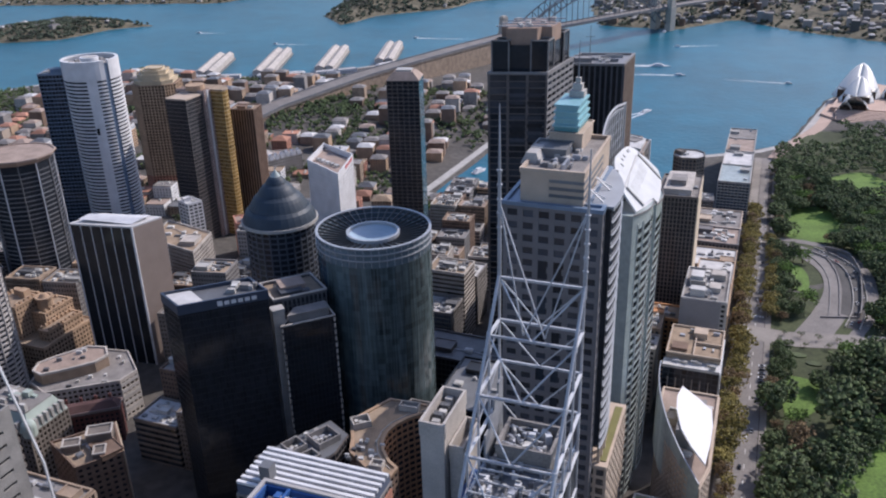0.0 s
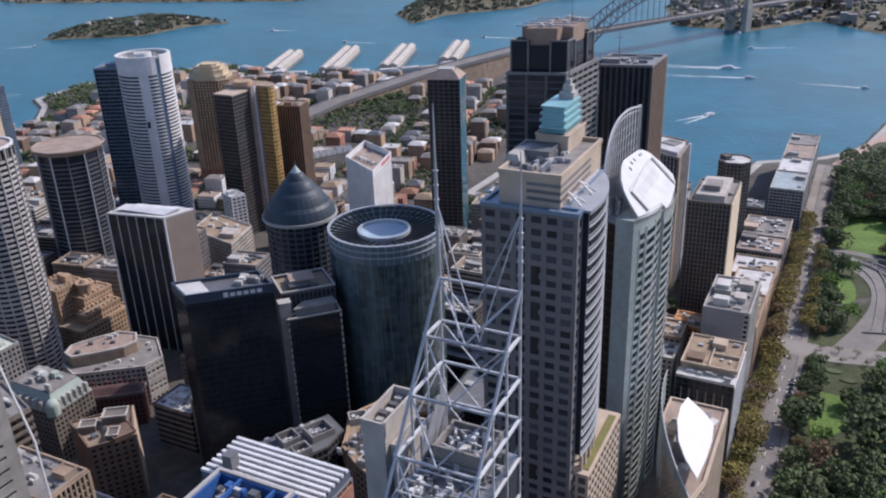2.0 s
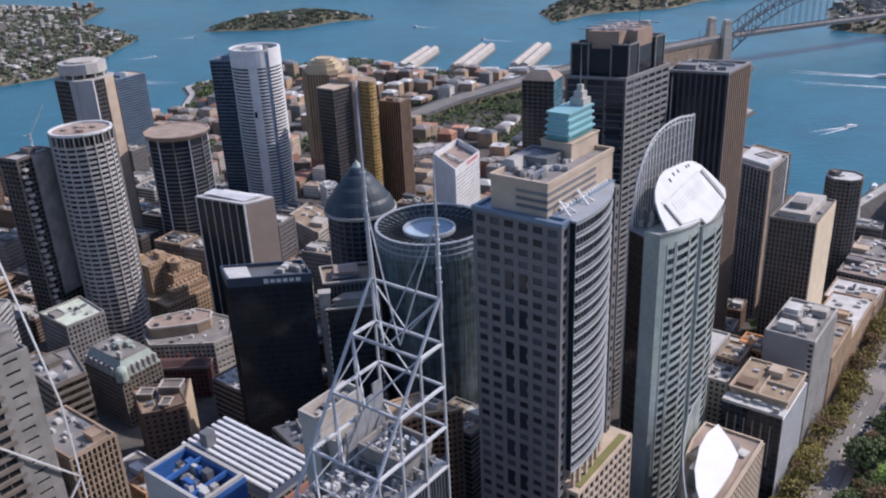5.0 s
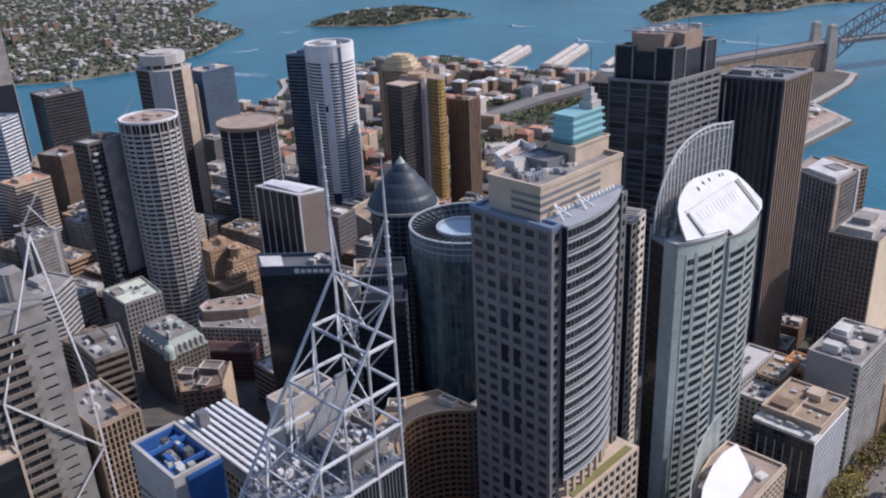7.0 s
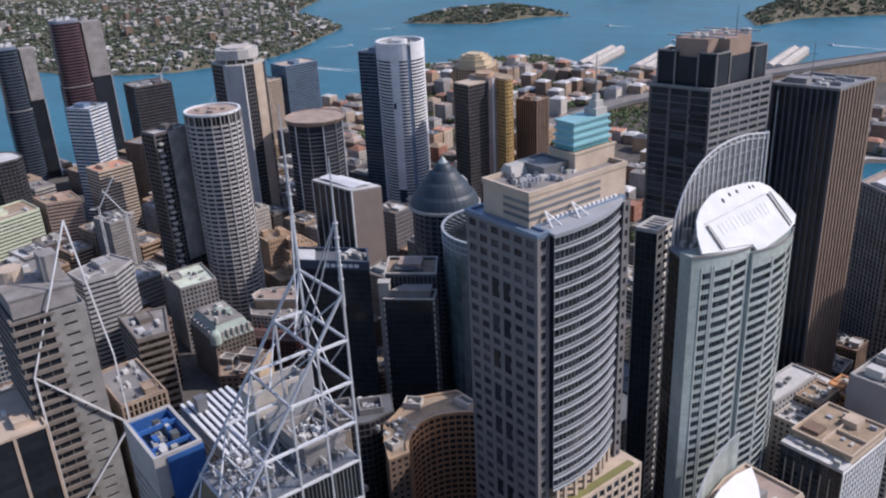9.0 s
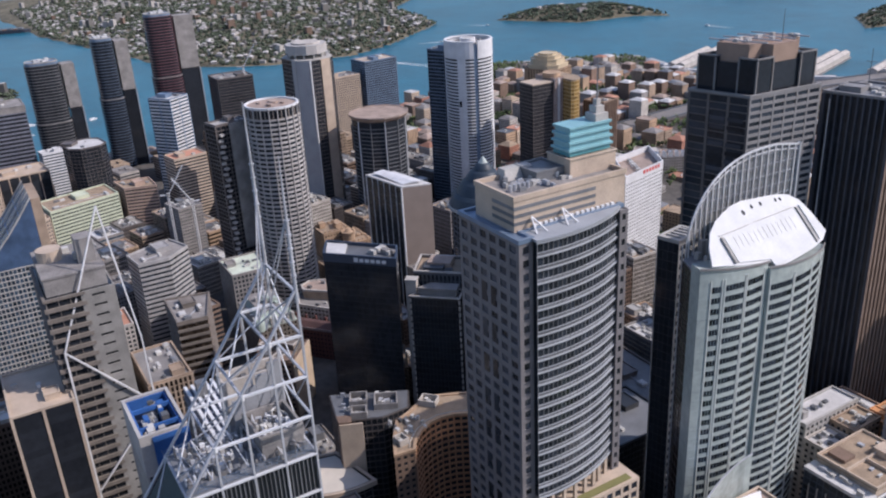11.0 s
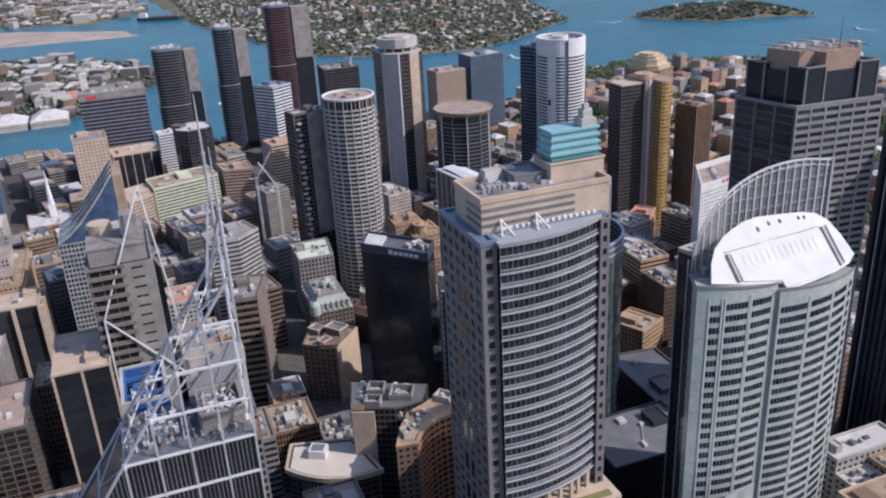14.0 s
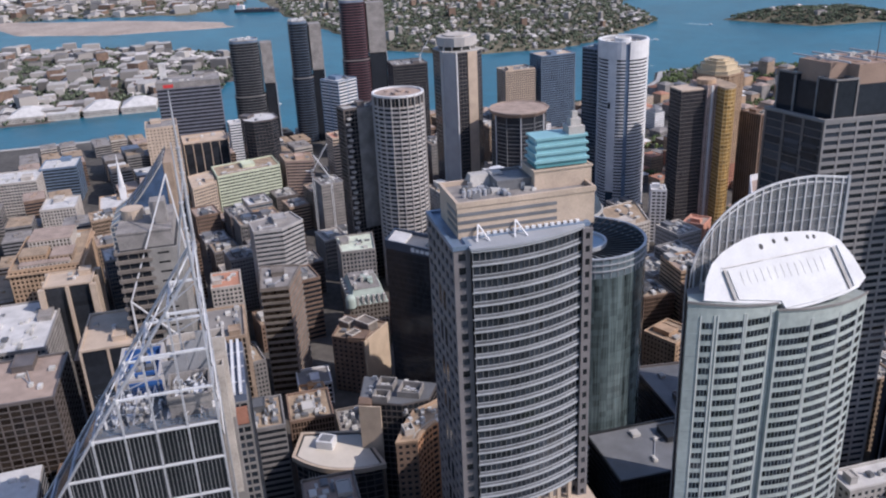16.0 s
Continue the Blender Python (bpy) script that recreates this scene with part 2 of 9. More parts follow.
def ring(buf, poly, d0, d1, z0, z1):
    """A band round a polygon between two offsets."""
    strip(buf, offset(poly, d0), offset(poly, d1), z0, z1)


def inside(poly, x, y):
    r, k = False, len(poly)
    for i in range(k):
        (x1, y1), (x2, y2) = poly[i - 1], poly[i]
        if (y1 > y) != (y2 > y) and x < (x2 - x1) * (y - y1) / (y2 - y1) + x1:
            r = not r
    return r


def centre(poly):
    return sum(p[0] for p in poly) / len(poly), sum(p[1] for p in poly) / len(poly)


FOOT = []  # footprints taken up by the towers


def faces_view(nx, ny):
    """Whether a wall of that outward normal can be seen from the air space in the south-east."""
    return nx > -0.45 and (ny < 0.75 or nx > 0.4)


def facade(t, poly, z0, z1, floor, bay, wall, pane_mat, pier=0.9, span=1.3, depth=0.4, proud=0.06, singles=0, core=None,
           edges=None, closed=True, pane=True, split=False, span_mat=None, head=0.0):
    """Walls of storeys: a core, floor bands, piers between the bays, and panes set back between them."""
    k = len(poly)
    outer, outer2 = offset(poly, depth), offset(poly, depth + proud)
    if core:
        b = Buf()
        b.prism(poly, z0, z1)
        b.part("core", core, t)
    bands, piers, panes = {}, [], []
    n_fl = max(1, round((z1 - head - z0) / floor))
    fh = (z1 - head - z0) / n_fl
    singles = int(singles * 0.3)
    todo = [i for i in (range(k) if closed else range(k - 1)) if edges is None or i in edges]
    for s in range(n_fl + 1 if span > 0 else 0):
        za = z0 + s * fh - (0 if s == 0 else span * 0.5)
        zb = z0 + s * fh + (span * 0.5 if s < n_fl else head + 0.3)
        strip(bands.setdefault(s if split else 0, Buf()), poly, outer, za, zb, todo)
    for i in todo:
        j = (i + 1) % k
        p, q = Vector(poly[i]), Vector(poly[j])
        e = q - p
        length = e.length
        e.normalize()
        nrm = Vector((e.y, -e.x))
        n_b = max(1, round(length / bay))
        bw = length / n_b
        if pier > 0:
            for s in range(0, n_b + 1):
                c0, c1 = max(0.0, s * bw - pier / 2), min(length, s * bw + pier / 2)
                a0, a1 = p + e * c0, p + e * c1
                o = nrm * (depth + proud)
                o0 = Vector(outer2[i]) if s == 0 else a0 + o
                o1 = Vector(outer2[j]) if s == n_b else a1 + o
                if split or not piers:
                    piers.append(Buf())
                piers[-1].prism([tuple(a0), tuple(a1), tuple(o1), tuple(o0)], z0, z1 + 0.25)
        if pane and faces_view(nrm.x, nrm.y) and bw - pier > 0.3 and fh - span > 0.3:
            ang = math.atan2(e.y, e.x)
            for fl in range(n_fl):
                for s in range(n_b):
                    c = p + e * ((s + 0.5) * bw) + nrm * 0.05
                    panes.append((fl, c.x, c.y, z0 + (fl + 0.5) * fh, ang, round(bw - pier, 2)))
    for b in bands.values():
        b.part("floor_band", span_mat or wall, t, kind="" if split else "stuff")
    for b in piers:
        b.part("pier", wall, t, kind="" if split else "stuff")
    if panes:
        panes.sort(key=lambda r: -r[0])
        ph = fh - span
        meshes = {}
        rest = Buf()
        for idx, (fl, x, y, z, ang, w) in enumerate(panes):
            if idx < singles:
                if w not in meshes:
                    b = Buf()
                    b.box(-w / 2, -0.05, -ph / 2, w / 2, 0.05, ph / 2)
                    meshes[w] = b.mesh("window", pane_mat, Vector((0, 0, 0)))
                o = new("window", meshes[w])
                o.parent = t
                org = ORIGIN[t.name]
                o.matrix_basis = Matrix.Translation((x - org.x, y - org.y, z - org.z)) @ Matrix.Rotation(ang, 4, "Z")
            else:
                c, s = math.cos(ang) * w / 2, math.sin(ang) * w / 2
                nx, ny = math.sin(ang) * 0.05, -math.cos(ang) * 0.05
                x, y = x + nx, y + ny
                rest.add([(x - c, y - s, z - ph / 2), (x + c, y + s, z - ph / 2), (x + c, y + s, z + ph / 2), (x - c, y - s, z + ph / 2)], [(0, 1, 2, 3)])
        rest.part("glazing", pane_mat, t, kind="stuff")


def roof(t, poly, z, wall, top, units=5, seed=0, parapet=1.2, thick=0.5, tall=3.5, unit_mat=None, over=0.45, joined=False):
    """A roof slab with a parapet and plant on it."""
    b = Buf()
    b.prism(offset(poly, -0.1), z - 0.1, z + 0.35)
    b.part("roof", top, t)
    if parapet:
        b = Buf()
        ring(b, poly, -thick, over, z + 0.3, z + 0.35 + parapet)
        b.part("parapet", wall, t)
    rng = random.Random(seed)
    xs, ys = [p[0] for p in poly], [p[1] for p in poly]
    e = Vector(poly[1]) - Vector(poly[0])
    deg = math.degrees(math.atan2(e.y, e.x))
    size = min(max(xs) - min(xs), max(ys) - min(ys))
    inner = offset(poly, -0.12 * size - 1.0)
    taken = []
    lot = {}
    tries = 0
    while len(taken) < units and tries < units * 12:
        tries += 1
        x, y = rng.uniform(min(xs), max(xs)), rng.uniform(min(ys), max(ys))
        big = len(taken) == 0 and size > 14
        w = size * rng.uniform(0.28, 0.42) if big else rng.uniform(1.5, 0.12 * size + 2.5)
        d = size * rng.uniform(0.2, 0.32) if big else rng.uniform(1.2, 0.09 * size + 2.0)
        h = rng.uniform(0.7, 1.1) * tall * (1.0 if big else 0.5)
        r = 0.5 * math.hypot(w, d)
        if not inside(inner, x, y) or any(math.hypot(x - a, y - c) < 0.75 * (r + q) for a, c, q in taken):
            continue
        taken.append((x, y, r))
        m = unit_mat or (wall if big else rng.choice((UNIT, UNIT, UNIT, STEEL_DARK, ROOF_WHITE)))
        m2 = rng.choice((UNIT, UNIT, STEEL_DARK))
        b = lot.setdefault(m2.name, (m2, Buf()))[1] if joined else Buf()
        pl = rrect(x, y, w, d, deg)
        b.prism(pl, z + 0.3, z + 0.35 + h)
        if big:
            ring(b, pl, -0.3, 0.25, z + 0.36 + h, z + 0.9 + h)
        else:
            b.prism(offset(pl, -0.2 * min(w, d)), z + 0.35 + h, z + 0.6 + h)
        if not joined:
            b.part("plant_room" if big else "roof_unit", m, t)
    for m, b in lot.values():
        b.part("roof_plant", m, t, kind="stuff")
    if units > 3 and not joined:
        b = Buf()
        for k in range(2):
            if len(taken) > k + 1:
                (x0, y0, _), (x1, y1, _) = taken[k], taken[k + 1]
                b.tube((x0, y0, z + 0.9), (x1, y1, z + 0.9), 0.25, n=6)
        b.part("duct", STEEL, t)


def tower(name, label, poly, z0, z1, floor, bay, wall, pane_mat, pier=0.9, span=1.3, depth=0.4, singles=24, units=5, seed=0, top=None,
          category="tower", core=None, group="city towers", head=0.0, parapet=1.2, span_mat=None, pane=True, proud=0.06, tall=3.5, do_roof=True, split=False, joined=False):
    cx, cy = centre(poly)
    t = thing(name, label, category, cx, cy, z0, group)
    FOOT.append(poly)
    facade(t, poly, z0, z1, floor, bay, wall, pane_mat, pier, span, depth, proud, singles // 4, core or pane_mat, span_mat=span_mat, head=head, pane=pane, split=split)
    if do_roof:
        roof(t, poly, z1, wall, top or ROOF_GREY, units, seed, parapet, tall=tall, joined=joined)
    return t

# ---- land and water ----
SEA = -18.0
CITY = [(-1240, -900), (900, -900), (900, 900), (420, 1000), (350, 1150), (262, 1300), (255, 1540), (165, 1610), (100, 1480), (80, 1382),
        (46, 1214), (0, 1160), (-72, 1115), (-92, 1000), (-80, 945), (-145, 935), (-230, 885), (-290, 872), (-362, 880), (-352, 1035),
        (-345, 1160), (-322, 1175), (-318, 1360), (-400, 1430), (-410, 1600), (-430, 1690), (-520, 1720), (-600, 1745), (-735, 1580),
        (-822, 1480), (-925, 1412), (-1040, 1378), (-1200, 1435), (-1345, 1190), (-1330, 1050), (-1262, 1010), (-1190, 935),
        (-1150, 800), (-1130, 400), (-1180, 200), (-1240, 0)]
PYRMONT = [(-2600, -900), (-1430, -900), (-1425, -120), (-1470, 80), (-1600, 200), (-1800, 270), (-2050, 230), (-2300, -100), (-2450, -500)]
GLEBE = [(-3200, -620), (-2780, -420), (-2610, -97), (-2600, 248), (-2740, 222), (-2990, -110), (-3100, -350), (-3200, -500)]
HINTER = [(-5200, -1500), (-3200, -1500), (-3180, -320), (-3060, 0), (-3020, 140), (-3300, 330), (-4000, 280), (-5200, 250)]
BALMAIN = [(-4300, 300), (-2800, 420), (-2254, 530), (-1893, 600), (-1720, 790), (-1700, 1000), (-1775, 1140), (-1990, 1400), (-2100, 1440),
           (-2440, 1500), (-2700, 1750), (-3200, 1650), (-4300, 1900)]
GOAT = [(-1915, 1555), (-1760, 1640), (-1690, 1680), (-1671, 1857), (-1595, 1930), (-1885, 1995), (-1960, 1990), (-2005, 1800)]
BALLS = [(-1202, 2184), (-1073, 2038), (-1045, 2230), (-890, 2395), (-870, 2570), (-560, 2900), (-560, 3600), (-1500, 3600), (-1300, 2500)]
WOOLWICH = [(-2700, 2120), (-2219, 2245), (-1692, 2375), (-1560, 2800), (-1700, 3600), (-3600, 3600), (-3600, 2300)]
NORTH = [(-410, 2170), (-215, 2145), (-90, 2330), (43, 2180), (235, 2060), (600, 2000), (1100, 2100), (1500, 3600), (-520, 3600), (-500, 2500)]


def shore_distance(poly, X, Y):
    """Distance to the shore, positive on land."""
    X, Y = np.asarray(X, float), np.asarray(Y, float)
    d = np.full(X.shape, 1e9)
    ins = np.zeros(X.shape, bool)
    for i in range(len(poly)):
        (x1, y1), (x2, y2) = poly[i - 1], poly[i]
        ex, ey = x2 - x1, y2 - y1
        u = np.clip(((X - x1) * ex + (Y - y1) * ey) / (ex * ex + ey * ey), 0, 1)
        d = np.minimum(d, np.hypot(X - x1 - u * ex, Y - y1 - u * ey))
        if y1 != y2:
            ins ^= ((y1 > Y) != (y2 > Y)) & (X < ex * (Y - y1) / (y2 - y1) + x1)
    return np.where(ins, d, -d)


def city_height(X, Y):
    X, Y = np.asarray(X, float), np.asarray(Y, float)
    d = shore_distance(CITY, X, Y)
    z = -15.2 + np.clip((d - 12) * 0.085, 0, 23.2)
    return np.where(d > -4, z, -15.2 + np.clip((d + 4) * 0.9, -14, 0))


def hill_height(poly, top, slope):
    def f(X, Y):
        X, Y = np.asarray(X, float), np.asarray(Y, float)
        d = shore_distance(poly, X, Y)
        w = 0.65 + 0.35 * np.sin(X * 0.011 + 1.0) * np.cos(Y * 0.013 + 0.5)
        z = SEA + 1.5 + np.clip(d * slope, 0, top) * w
        return np.where(d > -2, z, SEA + 1.5 + np.clip((d + 2) * 0.9, -14, 0))
    return f


def terrain(name, poly, f, step, material, label, x0=None, x1=None, y0=None, y1=None):
    xs, ys = [p[0] for p in poly], [p[1] for p in poly]
    gx = np.arange(min(xs) - 3 * step, max(xs) + 3 * step, step)
    gy = np.arange(min(ys) - 3 * step, max(ys) + 3 * step, step)
    X, Y = np.meshgrid(gx, gy)
    Z = f(X, Y)
    w = len(gx)
    keep = Z > SEA - 6
    faces = []
    for r in range(len(gy) - 1):
        for c in range(w - 1):
            if keep[r, c] or keep[r + 1, c] or keep[r, c + 1] or keep[r + 1, c + 1]:
                a = r * w + c
                faces.append((a, a + 1, a + w + 1, a + w))
    me = bpy.data.meshes.new(name)
    me.from_pydata(np.stack([X, Y, Z], -1).reshape(-1, 3).tolist(), [], faces)
    me.materials.append(material)
    me.polygons.foreach_set("use_smooth", [True] * len(me.polygons))
    return tagged(new(name, me), label, "ground", kind="structure")


def gz(x, y):
    return float(city_height(x, y))


sea = Buf()
sea.add([(-6500, -3000, SEA), (4500, -3000, SEA), (4500, 6500, SEA), (-6500, 6500, SEA)], [(0, 1, 2, 3)])
sea.solo("water", WATER, "calm blue-green harbour water", "water", "structure")
terrain("ground", CITY, city_height, 12.0, SOIL, "streets and yards of the city peninsula")
pyrmont_z = hill_height(PYRMONT, 14, 0.06)
balmain_z = hill_height(BALMAIN, 34, 0.11)
goat_z = hill_height(GOAT, 26, 0.28)
balls_z = hill_height(BALLS, 45, 0.3)
wool_z = hill_height(WOOLWICH, 40, 0.15)
north_z = hill_height(NORTH, 50, 0.16)
glebe_z = hill_height(GLEBE, 3, 0.1)
terrain("ground_west", PYRMONT, pyrmont_z, 25.0, SOIL, "built-up point of land across the bay")
hinter_z = hill_height(HINTER, 16, 0.05)
terrain("ground_hinterland", HINTER, hinter_z, 60.0, SCRUB, "low built-up land beyond the wharf")
terrain("ground_wharf", GLEBE, glebe_z, 30.0, BARE, "bare sandy container wharf")
terrain("ground_suburb", BALMAIN, balmain_z, 25.0, SCRUB, "hilly suburb on a peninsula")
terrain("ground_island", GOAT, goat_z, 12.0, SCRUB, "wooded harbour island")
terrain("ground_headland", BALLS, balls_z, 20.0, SCRUB, "wooded headland across the water")
terrain("ground_far_shore", WOOLWICH, wool_z, 30.0, SCRUB, "far wooded shore")
terrain("ground_north", NORTH, north_z, 20.0, SCRUB, "northern harbour shore")


def seawall(poly, z, name="seawall"):
    b = Buf()
    ring(b, poly, -10.0, 0.0, SEA - 4.0, z)
    return b.solo(name, CONC, "pale stone quay edge along the water", "quay", "structure")


seawall(CITY, -14.9)

# ---- tower with the curved banded front and stepped crown ----
def arc(p, q, bulge, n):
    """Points from p to q on an arc that bulges to the right of the way."""
    p, q = Vector(p), Vector(q)
    e = q - p
    nrm = Vector((e.y, -e.x)).normalized()
    return [tuple(p + e * (i / n) + nrm * bulge * (1 - (2 * i / n - 1) ** 2)) for i in range(n + 1)]


def block(t, name, poly, z0, z1, material, label=""):
    b = Buf()
    b.prism(poly, z0, z1)
    return b.part(name, material, t, label)


def curved_tower():
    t = thing("office_tower", "granite office tower with curved banded glass front and teal stepped crown", "tower", -70, 310, 8, "city towers")
    FOOT.append(rect(-88, 283, -46, 342))
    zt, zb = 214.2, 108.0
    body = [(-86, 284.5), (-49.4, 284.5), (-49.4, 289.3), (-55.4, 289.3), (-55.4, 334.8), (-86, 334.8)]
    facade(t, body, 8, zt, 5.05, 5.9, STONE_PINK, G_REFLECT, 2.2, 2.35, 0.5, 0.05, 300, G_BLACK, edges=(0, 1, 2, 3, 4), split=True)
    b = Buf()
    ring(b, body, -0.6, 0.9, zt + 0.25, zt + 1.8)
    b.part("parapet", BLUE_GREY, t, "blue-grey metal parapet band")
    b = Buf()
    b.prism(offset(body, -0.4), zt, zt + 0.9)
    b.part("lower_roof", BLUE_GREY, t)
    for i in (2, 3):
        x = -86 + 5.917 * i
        for k in range(2, 38, 3):
            z = 8 + (zt - 8) / 41 * k
            b = Buf()
            b.box(x + 1.1, 283.98, z + 1.2, x + 4.82, 284.2, z + 9.0)
            b.part("tall_window", G_BLACK if k % 2 else G_DARK, t)
    front = arc((-46.9, 290.3), (-54.2, 332.0), 3.4, 22)
    poly = front + [(-60.0, 332.0), (-60.0, 290.3)]
    b = Buf()
    b.prism(poly, zb, zt + 0.6)
    b.part("curved_core", G_DARK, t)
    n = 21
    fh = (zt - zb) / n
    o_in, o_out, o_sill = offset(poly, -0.05), offset(poly, 1.0), offset(poly, 0.35)
    o_lip = offset(poly, 0.5)
    curve = list(range(22)) + [23]
    for s in range(n + 1):
        z = zb + s * fh
        shade, sill, lip = Buf(), Buf(), Buf()
        strip(shade, o_in, o_out, z - 0.14, z + 0.32, curve)
        shade.part("sunshade_band", ALU, t)
        if s < n:
            strip(sill, o_in, o_sill, z + 0.36, z + 1.3, curve)
            sill.part("spandrel", STEEL_DARK, t)
            strip(lip, o_in, o_lip, z + 1.35, z + 1.55, curve)
            lip.part("sill_line", ALU, t)
    for i in range(23):
        x, y = o_sill[i]
        mull = Buf()
        mull.box(x - 0.12, y - 0.1, zb, x + 0.1, y + 0.1, zt)
        mull.part("mullion", STEEL_DARK, t)
    mesh = None
    rest = Buf()
    k = 0
    for s in range(n - 1, -1, -1):
        for i in range(22):
            p, q = Vector(poly[i]), Vector(poly[i + 1])
            e = (q - p).normalized()
            nr = Vector((e.y, -e.x))
            w = (q - p).length - 0.5
            c = (p + q) / 2 + nr * 0.08
            z = zb + s * fh + 1.55
            hh = fh - 1.85
            if k < 132:
                if mesh is None:
                    pb = Buf()
                    pb.box(-w / 2, -0.05, 0, w / 2, 0.05, hh)
                    mesh = pb.mesh("window", G_DARK, Vector((0, 0, 0)))
                o = new("window", mesh)
                o.parent = t
                o.matrix_basis = Matrix.Translation((c.x + 70, c.y - 310, z - 8)) @ Matrix.Rotation(math.atan2(e.y, e.x), 4, "Z")
            else:
                a, d = c - e * w / 2, c + e * w / 2
                rest.prism([tuple(a), tuple(d), tuple(d + nr * 0.05), tuple(a + nr * 0.05)], z, z + hh)
            k += 1
    rest.part("glazing", G_DARK, t, kind="stuff")
    # grey roof over the curve, with its edge and two frames
    b = Buf()
    b.prism(offset(poly, 1.15), zt + 0.62, zt + 1.5)
    b.part("curved_roof", mat("blue_grey_roof", (0.30, 0.32, 0.35), 0.6, 0.1, var=0.1), t, "smooth blue-grey curved roof")
    for y in (295.0, 308.5):
        b = Buf()
        b.beam((-50.5, y - 2.2, zt + 1.5), (-56.5, y, zt + 5.6), 0.5)
        b.beam((-50.5, y + 2.2, zt + 1.5), (-56.5, y, zt + 5.6), 0.5)
        b.beam((-53.5, y - 1.1, zt + 3.5), (-53.5, y + 1.1, zt + 3.5), 0.4)
        b.part("a_frame", WHITE, t, "white steel roof frame")
    for i in range(16):
        y = 295.5 + i * 2.35
        block(t, "roof_edge_block", rect(-56.6, y, -55.7, y + 1.3), zt + 1.5, zt + 2.7, WHITE)
    # corner pier with small square windows
    facade(t, rect(-58, 332.4, -52.6, 335.4), 8, zt, 5.05, 2.8, STONE_PINK, G_BLACK, 1.3, 2.6, 0.3, 0.05, 80, CONC_DARK, edges=(0, 1, 2))
    # podium
    facade(t, rect(-88, 289.6, -43.0, 337.8), 8, 98.5, 4.8, 4.4, BEIGE, G_DARK, 1.3, 1.5, 0.5, 0.05, 60, CONC_DARK, edges=(0, 1))
    b = Buf()
    b.box(-88, 289.4, 98.6, -42.6, 338.2, 99.3)
    b.part("podium_roof", BEIGE, t)
    b = Buf()
    b.box(-47.0, 293, 99.32, -43.6, 335, 99.7)
    b.part("terrace_planting", mat("dry_terrace_grass", (0.17, 0.16, 0.06), 0.95), t, "dry grass strip on the terrace")
    for i in range(8):
        b = Buf()
        x, y = poly[1 + int(i * 2.8)]
        b.box(x - 0.7, y - 0.7, 99.3, x + 0.5, y + 0.7, zb + 0.1)
        b.part("column", BEIGE, t)
    # upper block
    pen = rect(-81.0, 288.0, -57.0, 338.2)
    b = Buf()
    b.prism(pen, zt + 0.2, 226.4)
    upper = b.part("upper_block", BEIGE, t)
    b = Buf()
    ring(b, pen, -0.7, 0.35, 226.42, 228.2)
    b.part("upper_parapet", BEIGE, upper)
    for z in (217.6, 220.4, 223.2):
        b = Buf()
        strip(b, [(-70, 288.1), (-57.1, 288.1), (-57.1, 324)], [(-70, 287.8), (-56.8, 287.8), (-56.8, 324)], z, z + 1.2, closed=False)
        b.part("louvre", STEEL_DARK, upper)
    b = Buf()
    b.prism(offset(pen, -0.8), 226.3, 226.6)
    b.part("upper_roof", ROOF_GREY, t)
    rng = random.Random(7)
    for i in range(26):
        b = Buf()
        x, y = rng.uniform(-81, -61), rng.uniform(291, 318)
        w, d, h = rng.uniform(0.8, 3.4), rng.uniform(0.8, 3.0), rng.uniform(0.8, 2.6)
        b.box(x, y, 226.5, x + w, y + d, 226.3 + h)
        b.box(x + 0.15, y + 0.15, 226.3 + h, x + w - 0.15, y + d - 0.15, 226.5 + h)
        b.part("roof_unit", rng.choice((UNIT, STEEL_DARK, STEEL_DARK, STEEL)), t)
    b = Buf()
    b.box(-82, 306, 226.2, -68, 319, 229.8)
    ring(b, rect(-82, 306, -68, 319), -0.5, 0.2, 229.85, 230.6)
    b.part("cooling_plant", STEEL_DARK, t, "dark open-topped cooling plant")
    for i in range(5):
        b = Buf()
        b.tube((-66 + 0.0 * i, 293 + i * 1.9, 226.2), (-66, 293 + i * 1.9, 229.0), 0.7, n=12)
        b.part("tank", STEEL, t)
    b = Buf()
    b.taper(rect(-84, 298, -76, 312), rect(-82, 299, -78, 311), 226.3, 230.5)
    b.part("sloping_screen", CONC, t)
    # crown
    b = Buf()
    b.box(-78.0, 318.6, 226.2, -64.6, 340.2, 233.2)
    ring(b, rect(-78.0, 318.6, -64.6, 340.2), -0.3, 0.4, 233.2, 233.7)
    b.part("crown_base", BEIGE, t)
    for i in range(4):
        z = 233.7 + i * 2.7
        b = Buf()
        b.box(-76.3 + 0.15 * i, 320.0 + 0.15 * i, z, -66.7 - 0.15 * i, 339.2 - 0.15 * i, z + 1.9)
        b.part("crown_glass", TEAL_DARK if i < 1 else TEAL, t)
        b = Buf()
        b.box(-77.0 + 0.15 * i, 319.3 + 0.15 * i, z + 1.9, -66.0 - 0.15 * i, 339.9 - 0.15 * i, z + 2.7)
        b.part("crown_ledge", TEAL, t, "pale teal stepped ledge")
    for i, (r, z0, z1) in enumerate(((3.0, 244.4, 247.2), (1.9, 247.2, 249.8), (1.0, 249.8, 252.2))):
        b = Buf()
        b.box(-70.5 - r, 335.6 - r, z0, -70.5 + r, 335.6 + r, z1)
        b.part("spire_step", CONC, t)
    b = Buf()
    b.tube((-70.5, 335.6, 252), (-70.5, 335.6, 267), 0.35, 0.12, 6)
    b.part("mast", STEEL_DARK, t)


curved_tower()


